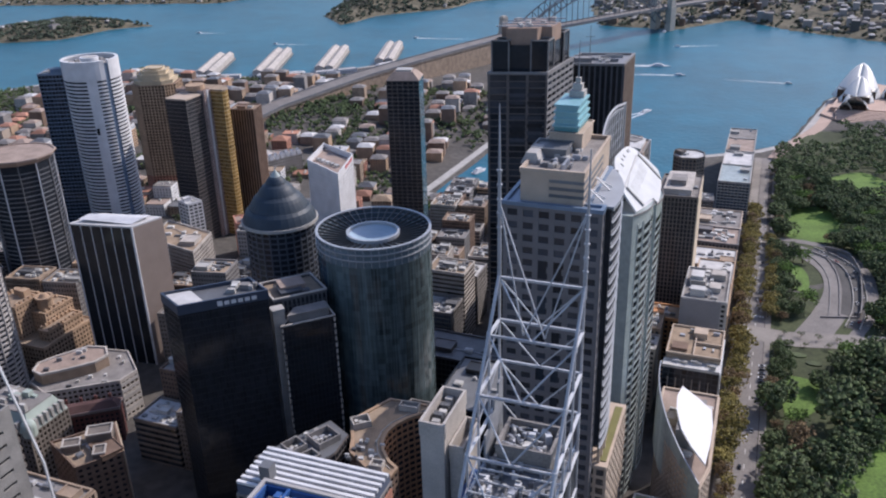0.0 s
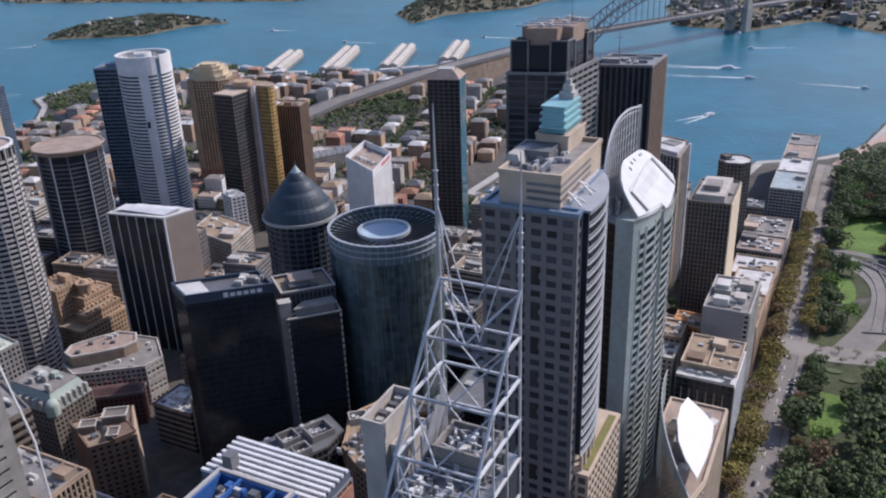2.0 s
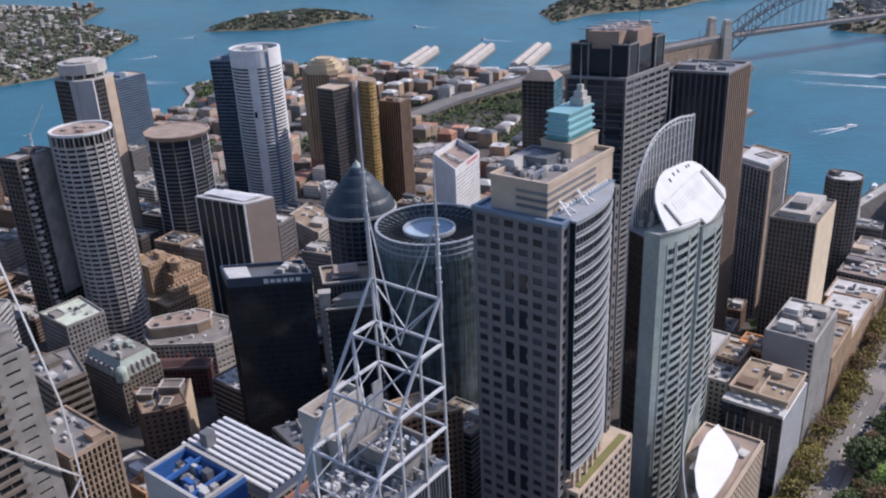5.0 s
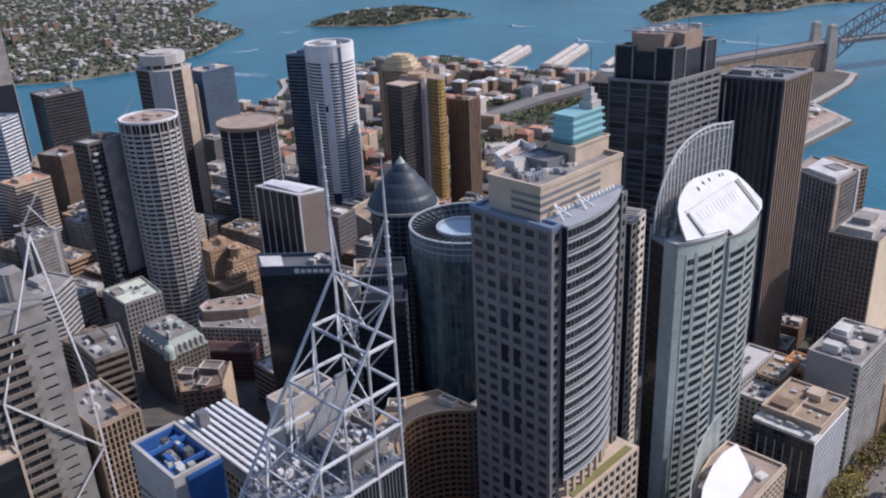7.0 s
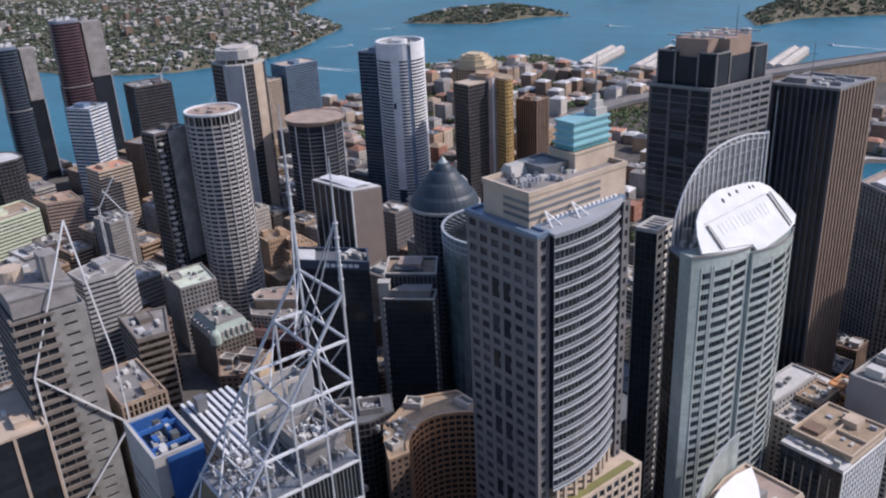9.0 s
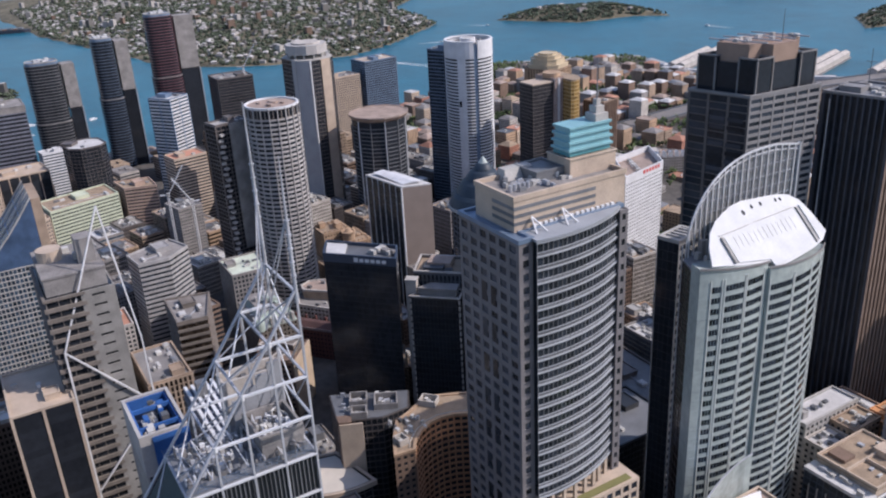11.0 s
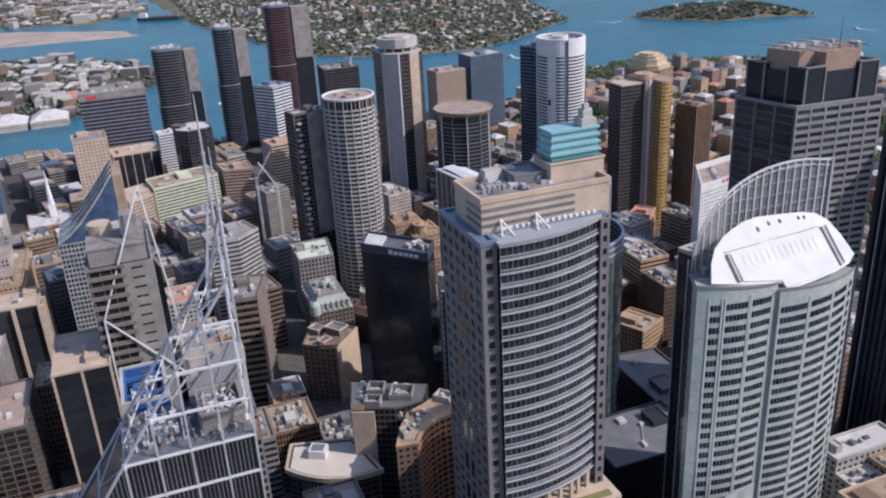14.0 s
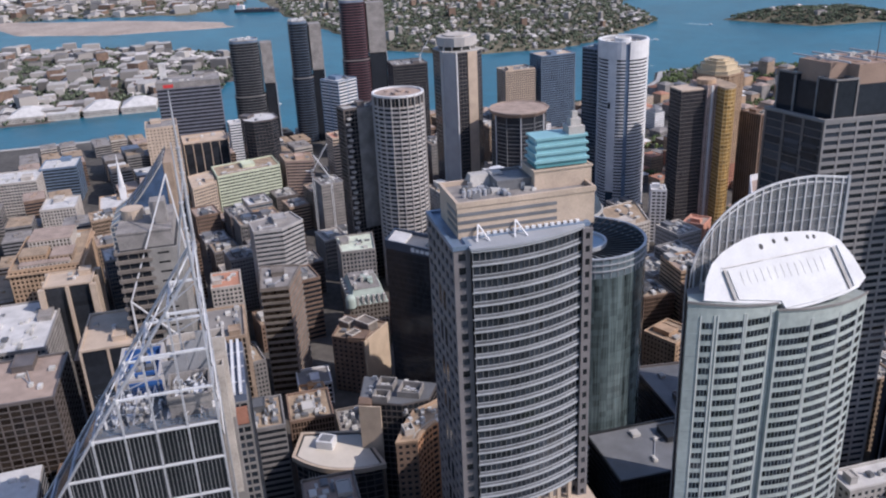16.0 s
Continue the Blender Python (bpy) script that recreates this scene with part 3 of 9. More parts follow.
# ---- tower with the white tilted roof and glass sail ----
PALE_PIER = mat("pale_grey_pier", (0.41, 0.44, 0.43), 0.5, var=0.1)


def sail_tower():
    t = thing("office_tower", "pale glass office tower with tilted white roof and curved glass sail", "tower", -75, 415, 8, "city towers")
    FOOT.append(rect(-112, 372, -40, 468))
    a = arc((-50.2, 374.2), (-45.2, 409.0), 2.6, 10)
    c = arc((-43.8, 409.2), (-52.1, 455.7), 4.4, 12)
    for name, pts, zl, zr in (("south_front", a, 179.6, 175.6), ("north_front", c, 173.4, 169.6)):
        n = len(pts) - 1
        back = [(-62.0, pts[-1][1]), (-60.2, 379.8 if name == "south_front" else pts[0][1])]
        zs = [zl + (zr - zl) * i / n for i in range(n + 1)] + [zr - 2, zl - 2]
        b = Buf()
        b.prism(pts + back, 8, zs)
        b.part(name, G_PALE, t, "pale fritted glass front")
        o1, o2 = offset(pts + back, 0.04), offset(pts + back, 0.42)
        floors = 33
        z_top = min(zl, zr) - 3.0
        fh = (z_top - 10) / floors
        single, rest = 0, Buf()
        mesh = {}
        groups = ((0.15, 0.27), (0.33, 0.60), (0.65, 0.92)) if name == "south_front" else ((0.02, 0.28), (0.32, 0.58), (0.62, 0.84), (0.88, 0.97))
        def at(u):
            f = u * n
            i = min(n - 1, int(f))
            return Vector(pts[i]).lerp(Vector(pts[i + 1]), f - i)
        for fl in range(floors - 1, -1, -1):
            z = 10 + fl * fh
            for u0, u1 in groups:
                p0, p1 = at(u0), at(u1)
                k = max(1, round((p1 - p0).length / 1.55))
                for s in range(k):
                    p, q = at(u0 + (u1 - u0) * s / k), at(u0 + (u1 - u0) * (s + 1) / k)
                    e = (q - p).normalized()
                    nr = Vector((e.y, -e.x))
                    p, q = p + e * 0.14, q - e * 0.14
                    m = (p + q) / 2
                    w = round((q - p).length, 1)
                    if single < 64:
                        single += 1
                        if w not in mesh:
                            pb = Buf()
                            pb.box(-w / 2, -0.12, 0, w / 2, 0.06, 2.6)
                            mesh[w] = pb.mesh("window", G_DARK, Vector((0, 0, 0)))
                        o = new("window", mesh[w])
                        o.parent = t
                        o.matrix_basis = Matrix.Translation((m.x + 75, m.y - 415, z + 0.9 - 8)) @ Matrix.Rotation(math.atan2(e.y, e.x), 4, "Z")
                    else:
                        rest.prism([tuple(p), tuple(q), tuple(q + nr * 0.1), tuple(p + nr * 0.1)], z + 0.9, z + 3.5)
            sills = Buf()
            strip(sills, pts, o1[:n + 1], z + 3.7, z + 3.95, closed=False)
            sills.part("sill_line", G_PALE, t)
        rest.part("glazing", G_DARK, t, kind="stuff")
        for u0, u1 in groups:
            for u in (u0 - 0.012, u1 + 0.012):
                p = at(min(1, max(0, u)))
                b = Buf()
                b.box(p.x - 0.3, p.y - 0.3, 8, p.x + 0.22, p.y + 0.3, z_top + 1.5)
                b.part("pier", PALE_PIER, t)
        b = Buf()
        strip(b, pts, o2[:n + 1], [z - 0.2 for z in zs[:n + 1]], [z + 0.8 for z in zs[:n + 1]], closed=False)
        b.part("parapet", CONC_DARK, t)
    # dark flanks and core
    flank = [(-60.3, 380.0), (-62.2, 454), (-71, 454), (-78, 438), (-76, 402), (-69.5, 384.8)]
    facade(t, flank, 8, 174.0, 5.0, 3.0, mat("dark_maroon_panel", (0.040, 0.028, 0.030), 0.35, var=0.3), G_BRONZE, 0.2, 0.4, 0.12, 0.02, 0, G_BRONZE)
    b = Buf()
    b.prism(flank, 174.1, 175.0)
    b.part("flank_roof", STEEL_DARK, t)
    # narrow western slab
    slab = [(-106.2, 407.0), (-95.6, 409.7), (-99.0, 427.3), (-109.6, 424.7)]
    panel = mat("pale_beige_panel", (0.72, 0.68, 0.62), 0.65, var=0.1)
    zr = 168.0
    facade(t, slab, 8, zr - 1, 5.0, 6.9, panel, G_BLACK, 1.5, 2.3, 0.4, 0.05, 60, BRONZE, edges=(1, 2, 3), split=True)
    facade(t, slab, 8, zr - 1, 5.0, 3.0, BLACK_FRAME, G_BLACK, 0.2, 0.4, 0.1, 0.02, 0, edges=(0,))
    block(t, "slab_roof", offset(slab, -0.2), zr - 0.6, zr, STEEL_DARK)
    b = Buf()
    ring(b, slab, -1.2, 0.4, zr - 0.9, zr + 0.9)
    b.part("slab_parapet", CONC, t, "pale slab parapet")
    p, q, r = Vector(slab[0]), Vector(slab[1]), Vector(slab[2])
    for i in range(5):
        a0 = p + (q - p) * 0.12 + (r - q) * (0.1 + 0.19 * i)
        b = Buf()
        b.beam((*a0, zr + 0.4), (*(a0 + (q - p) * 0.8), zr + 0.4), 1.1, 0.7)
        b.part("roof_beam", CONC, t, "pale roof beam over dark slot")
    b = Buf()
    b.beam((-69.9, 384.4, 8), (-69.9, 384.4, 181), 0.5)
    b.part("edge_rail", ALU, t, "pale vertical corner rail")
    # tilted white roof
    o = Vector((-50.2, 380.4, 179.0))
    ux, uy = Vector((0.01, 1, -0.02)).normalized(), Vector((-0.71, 0.02, 0.70)).normalized()
    nn = ux.cross(uy).normalized()
    if nn.z < 0:
        nn = -nn
    outline = [(0, 0.2), (15, -3.0), (31.4, -5.4), (32, -8.6), (45, -7.4), (58, -5.4), (66, -3.2), (70.7, 0.3), (68.8, 10), (66, 17.2), (61.5, 21),
               (56, 22.4), (49, 23.1), (33, 24.0), (26, 23.0), (20, 20.9), (14, 18.3), (8, 14.0), (3.5, 8)]
    def plate(outl, lift, thick, name, material, label="", on=None):
        k = len(outl)
        vs = [tuple(o + ux * u + uy * v + nn * lift) for u, v in outl] + [tuple(o + ux * u + uy * v + nn * (lift + thick)) for u, v in outl]
        b = Buf()
        b.add(vs, [tuple(range(k)), tuple(range(k, 2 * k))] + [(i, (i + 1) % k, k + (i + 1) % k, k + i) for i in range(k)])
        return b.part(name, material, on or t, label)
    white = plate(outline, 0, 0.8, "white_roof", WHITE_BRIGHT, "bright white tilted roof panel")
    plate([(14, -1.6), (31, -4.4), (31.6, -7.4), (45, -6.4), (60.5, -3.6), (59.6, 13.4), (32, 13.0), (13.4, 10.4)], 0.82, 0.45, "raised_panel", WHITE_BRIGHT, on=white)
    plate([(11.8, -1.4), (12.8, -1.6), (12.4, 10.8), (11.4, 10.6)], 0.82, 1.0, "gutter_rib", CONC, on=white)
    plate([(61.2, -3.6), (62.4, -3.2), (61.6, 14.6), (60.4, 14.4)], 0.82, 1.0, "gutter_rib", CONC, on=white)
    plate([(63.8, -2.6), (68.8, 0.4), (67.2, 10), (63.2, 15)], 0.82, 0.7, "raised_panel", WHITE_BRIGHT, on=white)
    plate([(11.4, 11.4), (60.4, 14.8), (60.4, 15.3), (11.4, 11.9)], 0.82, 0.5, "gutter_rib", ROOF_WHITE, on=white)
    for i in range(13):
        plate([(18 + 3.0 * i, 4.0 + 0.1 * i), (18.15 + 3.0 * i, 4.0 + 0.1 * i), (18.15 + 3.0 * i, 9.4 + 0.14 * i), (18 + 3.0 * i, 9.4 + 0.14 * i)], 1.28, 0.08, "roof_seam", CONC, on=white)
    for u, v, s in ((31, 18.6, 1.3), (37.2, 20.2, 1.1), (42.9, 20.4, 1.1), (52.4, 20.2, 1.0), (55.2, 20.0, 1.0)):
        plate([(u + s * math.cos(a * math.pi / 5) * 0.7, v + s * math.sin(a * math.pi / 5)) for a in range(10)], 0.82, 0.08, "skylight", G_BLACK, on=white)
    # plant between the white roof and the sail
    rng = random.Random(5)
    for i in range(12):
        x, y = rng.uniform(-69, -62), rng.uniform(384, 402)
        b = Buf()
        b.box(x, y, 174.9, x + rng.uniform(1, 2.4), y + rng.uniform(1, 2.6), 177 + rng.uniform(0, 6))
        b.part("roof_unit", rng.choice((UNIT, STEEL, STEEL_DARK)), t)
    # glass sail
    n = 34
    pts = []
    for i in range(n + 1):
        u = (i / n) ** 1.5
        w = min(1.0, u / 0.82)
        pts.append((-69.5 - 3.5 * math.sin(math.pi * u), 385.6 + 67.6 * u, 177 + 38.2 * (1 - (1 - w) ** 2.2) ** 0.46 - 1.5 * max(0, u - 0.82) / 0.18))
    line = [(x, y) for x, y, z in pts]
    back = [(x - 0.25, y) for x, y, z in pts]
    b = Buf()
    strip(b, back, line, [120.0] * (n + 1), [z for x, y, z in pts], closed=False)
    frit = mat("fritted_sail_glass", (0.24, 0.25, 0.26), 0.2, var=0.12)
    frit.node_tree.nodes["Principled BSDF"].inputs["Alpha"].default_value = 0.55
    sail = b.part("sail", frit, t, "grey fritted glass sail")
    for dz, w, h in ((0.0, 0.55, 0.7), (-2.6, 0.35, 0.3)):
        b = Buf()
        strip(b, line, [(x + w, y) for x, y in line], [z + dz - h for x, y, z in pts], [z + dz + 0.1 for x, y, z in pts], closed=False)
        b.part("sail_edge", WHITE, sail, "white sail edge rail")
    for k in range(18):
        y = 387.5 + 3.75 * k
        x, z = next((x0 + (x1 - x0) * (y - y0) / (y1 - y0), z0 + (z1 - z0) * (y - y0) / (y1 - y0)) for (x0, y0, z0), (x1, y1, z1) in zip(pts, pts[1:]) if y0 <= y <= y1)
        b = Buf()
        b.beam((x + 0.35, y, 160), (x + 0.35, y, z), 0.3, 0.5)
        b.part("sail_rib", WHITE, sail, "thin white sail rib")
    for z in range(182, 214, 5):
        ys = [y for x, y, zz in pts if zz > z + 1]
        b = Buf()
        b.beam((-72.4, min(ys), z), (-69.4, max(ys), z), 0.16)
        b.part("sail_transom", ALU, sail)
    b = Buf()
    b.box(pts[-1][0] - 0.6, 453.2, 8, pts[-1][0] + 0.8, 454.3, 214)
    b.part("sail_post", ALU, t)


sail_tower()


# ---- tower with the open steel frame and masts ----
def frame_tower():
    t = thing("office_tower", "dark glazed tower with white open steel roof frame and twin masts", "tower", -50, 170, 8, "city towers")
    FOOT.append(rect(-75, 120, -34, 206))
    xe, xw, yn = -38.4, -62.3, 201.3
    lv, bay = 13.3, 9.65
    ztop = 225.2
    xm = (xe + xw) / 2
    def ych(z):
        return yn - (ztop - z) / lv * bay
    z_roof = ztop - 4 * lv
    # body below the frame, its south side sloping outwards
    prof = [(yn, z_roof), (ych(z_roof), z_roof), (122, 115), (122, 8), (yn, 8)]
    k = len(prof)
    b = Buf()
    b.add([(xe - 0.4, y, z) for y, z in prof] + [(xw + 0.4, y, z) for y, z in prof],
          [tuple(range(k)), tuple(range(2 * k - 1, k - 1, -1))] + [(i, (i + 1) % k, k + (i + 1) % k, k + i) for i in range(k)])
    b.part("core", G_BLACK, t)
    # blinds-like fins on the east side and the grid over them
    fins = Buf()
    y = yn - 0.6
    while y > 122.5:
        zt = min(z_roof, ztop - (yn - y) / bay * lv)
        if zt > 10:
            fins.box(xe - 0.4, y - 0.12, 8, xe - 0.05, y + 0.12, zt - 0.3)
        y -= 1.3
    fins.part("fin", STEEL_DARK, t, kind="stuff")
    for i in range(9):
        y = yn - i * bay
        zt = min(ztop + 20, ztop - i * lv)
        if zt < 12:
            break
        b = Buf()
        b.beam((xe, y, max(8, zt - 120)), (xe, y, zt), 0.62)
        b.part("column", STEEL, t, "white-painted steel column")
        b = Buf()
        b.beam((xw, y, max(8, zt - 120)), (xw, y, zt), 0.62)
        b.part("column", STEEL, t)
    for i in range(0, 14):
        z = ztop - i * lv
        ys = max(122.0, ych(z))
        if z < 30:
            break
        for x in (xe, xw):
            if i > 0:
                b = Buf()
                b.beam((x + (0.04 if x == xe else -0.04), ys, z), (x, yn, z), 0.85, 0.65)
                b.part("rail_beam", STEEL_LIT, t)
        b = Buf()
        b.beam((xe, ys, z), (xw, ys, z), 0.7)
        b.part("rung", STEEL, t)
        if i < 5 and i > 0:
            b = Buf()
            b.beam((xe, yn, z), (xw, yn, z), 0.7)
            b.part("rung", STEEL, t)
    for x in (xe, xw):
        b = Buf()
        b.tube((x, yn, ztop + 1), (x, 122.0, 116), 0.5, n=10)
        b.part("sloping_chord", STEEL, t, "thick sloping steel chord")
    for i in range(5):
        z0, z1 = ztop - i * lv, ztop - (i + 1) * lv
        # western braces take the sunlit tone, eastern ones the plain grey
        for x in (xw, xe):
            for p, q, w in (((x, ych(z0), z0), (xm, ych(z1), z1), 0.45), ((x, yn, z0), (xm, yn, z1), 0.38)):
                b = Buf()
                b.tube(p, q, w * 0.6, n=6)
                b.part("brace", STEEL_LIT if x == xw else STEEL, t)
        if i:
            b = Buf()
            b.tube((xw, yn, z0), (xw, ych(z1), z1), 0.22, n=6)
            b.part("brace", STEEL, t)
            for x in (xe, xw):
                b = Buf()
                b.tube((x, ych(z0), z0 - 0.9), (x, ych(z0), z0 + 0.9), 0.7, n=10)
                b.part("node", STEEL_LIT, t, "white node sleeve")
    for x, zt in ((xe, 264.0), (xw, 274.0)):
        b = Buf()
        b.tube((x, yn, ztop - 3), (x, yn, zt - 18), 0.62, 0.5, 10)
        b.tube((x, yn, zt - 18), (x, yn, zt), 0.42, 0.14, 8)
        for k in range(5):
            b.tube((x, yn, zt - 18 - 4 * k), (x, yn, zt - 17.6 - 4 * k), 0.8, 0.8, 10)
        b.part("mast", STEEL, t, "slender white mast")
        for s in (-1, 1):
            b = Buf()
            b.beam((x, yn, ztop + 22), ((xe + xw) / 2 + s * 3, yn - 7, ztop - lv), 0.35)
            b.part("stay", STEEL, t)
    # roof deck with plant inside the frame
    b = Buf()
    b.box(xw + 0.3, ych(z_roof) + 0.3, z_roof + 0.05, xe - 0.3, yn - 0.3, z_roof + 0.6)
    b.part("deck", STEEL_DARK, t)
    sheet = mat("grey_screen_panel", (0.25, 0.255, 0.27), 0.6, var=0.14)
    for k in range(4):
        b = Buf()
        b.box(-61.6, 184.4 + 4.1 * k, z_roof + 0.6, -61.0, 188.4 + 4.1 * k, z_roof + 12 + 3.2 * k)
        b.part("screen_panel", sheet, t, "smooth grey screen panel")
    tray = rect(-58.5, 186.5, -43.0, 199.6)
    b = Buf()
    b.prism(tray, z_roof + 0.6, z_roof + 5.2)
    b.part("plant_deck", CONC_DARK, t)
    b = Buf()
    ring(b, tray, -0.5, 0.3, z_roof + 5.22, z_roof + 8.6)
    b.part("plant_screen", OLD_GREY, t, "grey screen round the roof plant")
    rng = random.Random(23)
    for i in range(44):
        x, y, h = rng.uniform(-57, -45.5), rng.uniform(188, 197.4), rng.uniform(0.6, 2.8)
        b = Buf()
        if i % 3 == 0:
            b.tube((x, y, z_roof + 5.2), (x, y, z_roof + 5.6 + h), 0.45, n=8)
            b.tube((x, y, z_roof + 5.4 + h), (x + rng.uniform(-2, 2), y + rng.uniform(-2, 2), z_roof + 5.7 + h), 0.4, n=8)
        elif i % 3 == 1:
            b.prism(rrect(x, y, rng.uniform(0.8, 2.6), rng.uniform(0.6, 1.8), rng.choice((0, 0, 30))), z_roof + 5.2, z_roof + 5.4 + h)
        else:
            b.beam((x - 2, y, z_roof + 5.4 + h), (x + 1.5, y + rng.uniform(-2, 2), z_roof + 5.4 + h), 0.3)
            b.beam((x - 2, y, z_roof + 5.2), (x - 2, y, z_roof + 5.5 + h), 0.25)
        b.part("roof_unit", rng.choice((STEEL_LIT, UNIT, UNIT, STEEL, STEEL_DARK)), t)
    for k in range(7):
        y = ych(z_roof) + 2.5 + 5.2 * k
        b = Buf()
        b.beam((xw + 0.6, y, z_roof + 3.6), (xe - 0.6, y, z_roof + 3.6), 0.28)
        b.beam((xw + 0.6, y, z_roof + 3.6), (xm, y + 2.6, z_roof + 0.8), 0.22)
        b.beam((xm, y + 2.6, z_roof + 0.8), (xe - 0.6, y, z_roof + 3.6), 0.22)
        b.part("cross_truss", STEEL_LIT if k % 2 else STEEL, t)
    rng = random.Random(11)
    for i in range(130):
        x, y = rng.uniform(xw + 1, xe - 2.5), rng.uniform(ych(z_roof) + 1, yn - 2)
        w, d, h = rng.uniform(0.5, 2.0), rng.uniform(0.5, 2.4), rng.uniform(0.6, 3.2)
        b = Buf()
        if i % 4 == 0:
            b.tube((x, y, z_roof + 0.6), (x, y, z_roof + 1 + h), 0.35, n=8)
            b.tube((x, y, z_roof + 1 + h), (x + 1.0, y, z_roof + 1.2 + h), 0.35, n=8)
        else:
            b.box(x, y, z_roof + 0.6, x + w, y + d, z_roof + 0.7 + h)
        b.part("roof_unit", rng.choice((STEEL, UNIT, CONC_DARK, STEEL_DARK, STEEL_DARK, WHITE)), t)
    for x in (xe - 0.6, xw + 0.6):
        b = Buf()
        for k in range(3):
            b.beam((x, ych(z_roof), z_roof + 1.4 + k * 0.9), (x, yn, z_roof + 1.4 + k * 0.9), 0.12)
        for k in range(14):
            y = ych(z_roof) + 38 * k / 13
            b.beam((x, y, z_roof + 0.6), (x, y + 2 * (k % 2) - 1, z_roof + 3.3), 0.12)
        b.part("railing", BLUE_GREY, t)
    # lift core beside it
    b = Buf()
    core = rect(-81.5, 185.6, -74.2, 204.8)
    b.prism(core, 150, 178.6)
    ring(b, core, -0.5, 0.25, 178.62, 183.6)
    b.part("lift_core", OLD_PALE, t, "pale lift core with roof well")
    small = rect(-73.6, 188.5, -69.4, 203.5)
    b = Buf()
    b.prism(small, 120, 170.0)
    ring(b, small, -0.4, 0.2, 170.02, 175.0)
    b.part("lower_lift_core", OLD_PALE, t, "pale lower lift core")
    b = Buf()
    b.prism(offset(core, -0.3), 8, 150)
    b.part("core_shaft", CONC_DARK, t)
    for k in range(6):
        b = Buf()
        b.box(-80.5 + 0.7 * (k % 2), 187.2 + k * 2.9, 178.6, -77.5, 189.0 + k * 2.9, 180.4 + 0.5 * (k % 3))
        b.part("roof_unit", UNIT if k % 2 else STEEL_DARK, t)
    b = Buf()
    b.box(-69.2, 179, 8, -63.1, 198.5, 160.5)
    b.part("link_block", CONC_DARK, t)
    b = Buf()
    b.box(-69.0, 180, 160.5, -63.5, 196, 162)
    b.part("link_roof", BLUE, t, "blue link roof")
    b = Buf()
    b.taper(rect(-83, 172, -66, 185), rect(-80, 174, -68, 184.6), 120, 147)
    b.part("low_roof", BLUE, t, "blue sloping lower roof")


frame_tower()

# ---- towers round about ----
Z = 6.0


def stone_tower():
    foot = [(-153, 472), (-119.5, 479.5), (-115.5, 528.5), (-150, 524)]
    t = thing("office_tower", "dark granite and glass tower with stepped brown crown", "tower", -134, 500, Z, "city towers")
    FOOT.append(foot)
    facade(t, foot, Z, 221, 3.9, 8.2, STONE, G_DARK, 1.1, 1.75, 0.5, 0.06, 90, G_BLACK, edges=(1, 2), split=True)
    facade(t, foot, Z, 221, 3.9, 11.5, BRONZE, G_DARK, 1.6, 0.5, 0.4, 0.05, 0, None, edges=(0, 3))
    e = Vector(foot[1]) - Vector(foot[0])
    u = e.normalized()
    n = Vector((u.y, -u.x))
    # window bands in a paler glass colour, for reflections on the dark face
    for c in (0.5, 0.8):
        for k in range(9):
            p = Vector(foot[0]) + e * c
            a, d = p - u * 4.4, p + u * 4.4
            if k < 2 or k == 4:
                continue
            block(t, "lit_window_band", [tuple(a), tuple(d), tuple(d + n * 0.5), tuple(a + n * 0.5)], 217 - k * 4.6, 219.2 - k * 4.6, G_REFLECT)
    b = Buf()
    ring(b, foot, -0.6, 0.7, 221.2, 222.6)
    b.part("parapet", STONE, t)
    block(t, "roof", offset(foot, -0.2), 220.9, 221.3, STEEL_DARK)
    tan = mat("brown_crown_cladding", (0.30, 0.21, 0.16), 0.7, var=0.15)
    c0, ux, uy = Vector((-135, 501)), Vector((0.976, 0.218)), Vector((0.06, 0.998))
    def q(a0, b0, a1, b1):
        return [tuple(c0 + ux * a + uy * b) for a, b in ((a0, b0), (a1, b0), (a1, b1), (a0, b1))]
    block(t, "crown_base", q(-9, -20, 9, 20), 221.3, 237.0, G_BLACK, "dark glass crown base")
    block(t, "crown_base_cross", q(-15.5, -10, 15.5, 10), 221.3, 236.9, G_BLACK)
    block(t, "crown_core", q(-9, -18, 9, 18), 237.0, 246.5, tan, "brown crown block")
    block(t, "crown_cross", q(-15, -9, 15, 9), 236.9, 246.0, tan)
    for i, (a, bb) in enumerate(((-11.5, -15.5), (11.5, -15.5), (11.5, 15.5), (-11.5, 15.5))):
        pl = q(a - 5, bb - 5.5, a + 5, bb + 5.5)
        block(t, "crown_corner", pl, 221.3, 239.5, G_BLACK, "dark glass corner block")
        b = Buf()
        ring(b, pl, -0.4, 0.3, 239.5, 240.3)
        b.part("corner_rim", CONC_DARK, t)
        for k in range(4):
            p = Vector(pl[k])
            b = Buf()
            b.box(p.x - 0.4, p.y - 0.4, 221.3, p.x + 0.4, p.y + 0.4, 239)
            b.part("corner_post", CONC_DARK, t)
    for a in (-15, -5, 5, 15):
        p, r = c0 + uy * a - ux * 16, c0 + uy * a + ux * 16
        b = Buf()
        b.beam((p.x, p.y, 247.4), (r.x, r.y, 247.4), 0.7)
        b.part("roof_beam", STEEL, t)
    for k in range(10):
        b = Buf()
        p = c0 + ux * random.Random(k).uniform(-8, 8) + uy * random.Random(k + 50).uniform(-16, 16)
        b.box(p.x, p.y, 246.5, p.x + 2.4, p.y + 2, 248.2)
        b.part("roof_unit", UNIT, t)
    b = Buf()
    b.tube((-126, 508, 246), (-126, 508, 262), 0.3, 0.1, 6)
    b.part("mast", STEEL_DARK, t)


stone_tower()


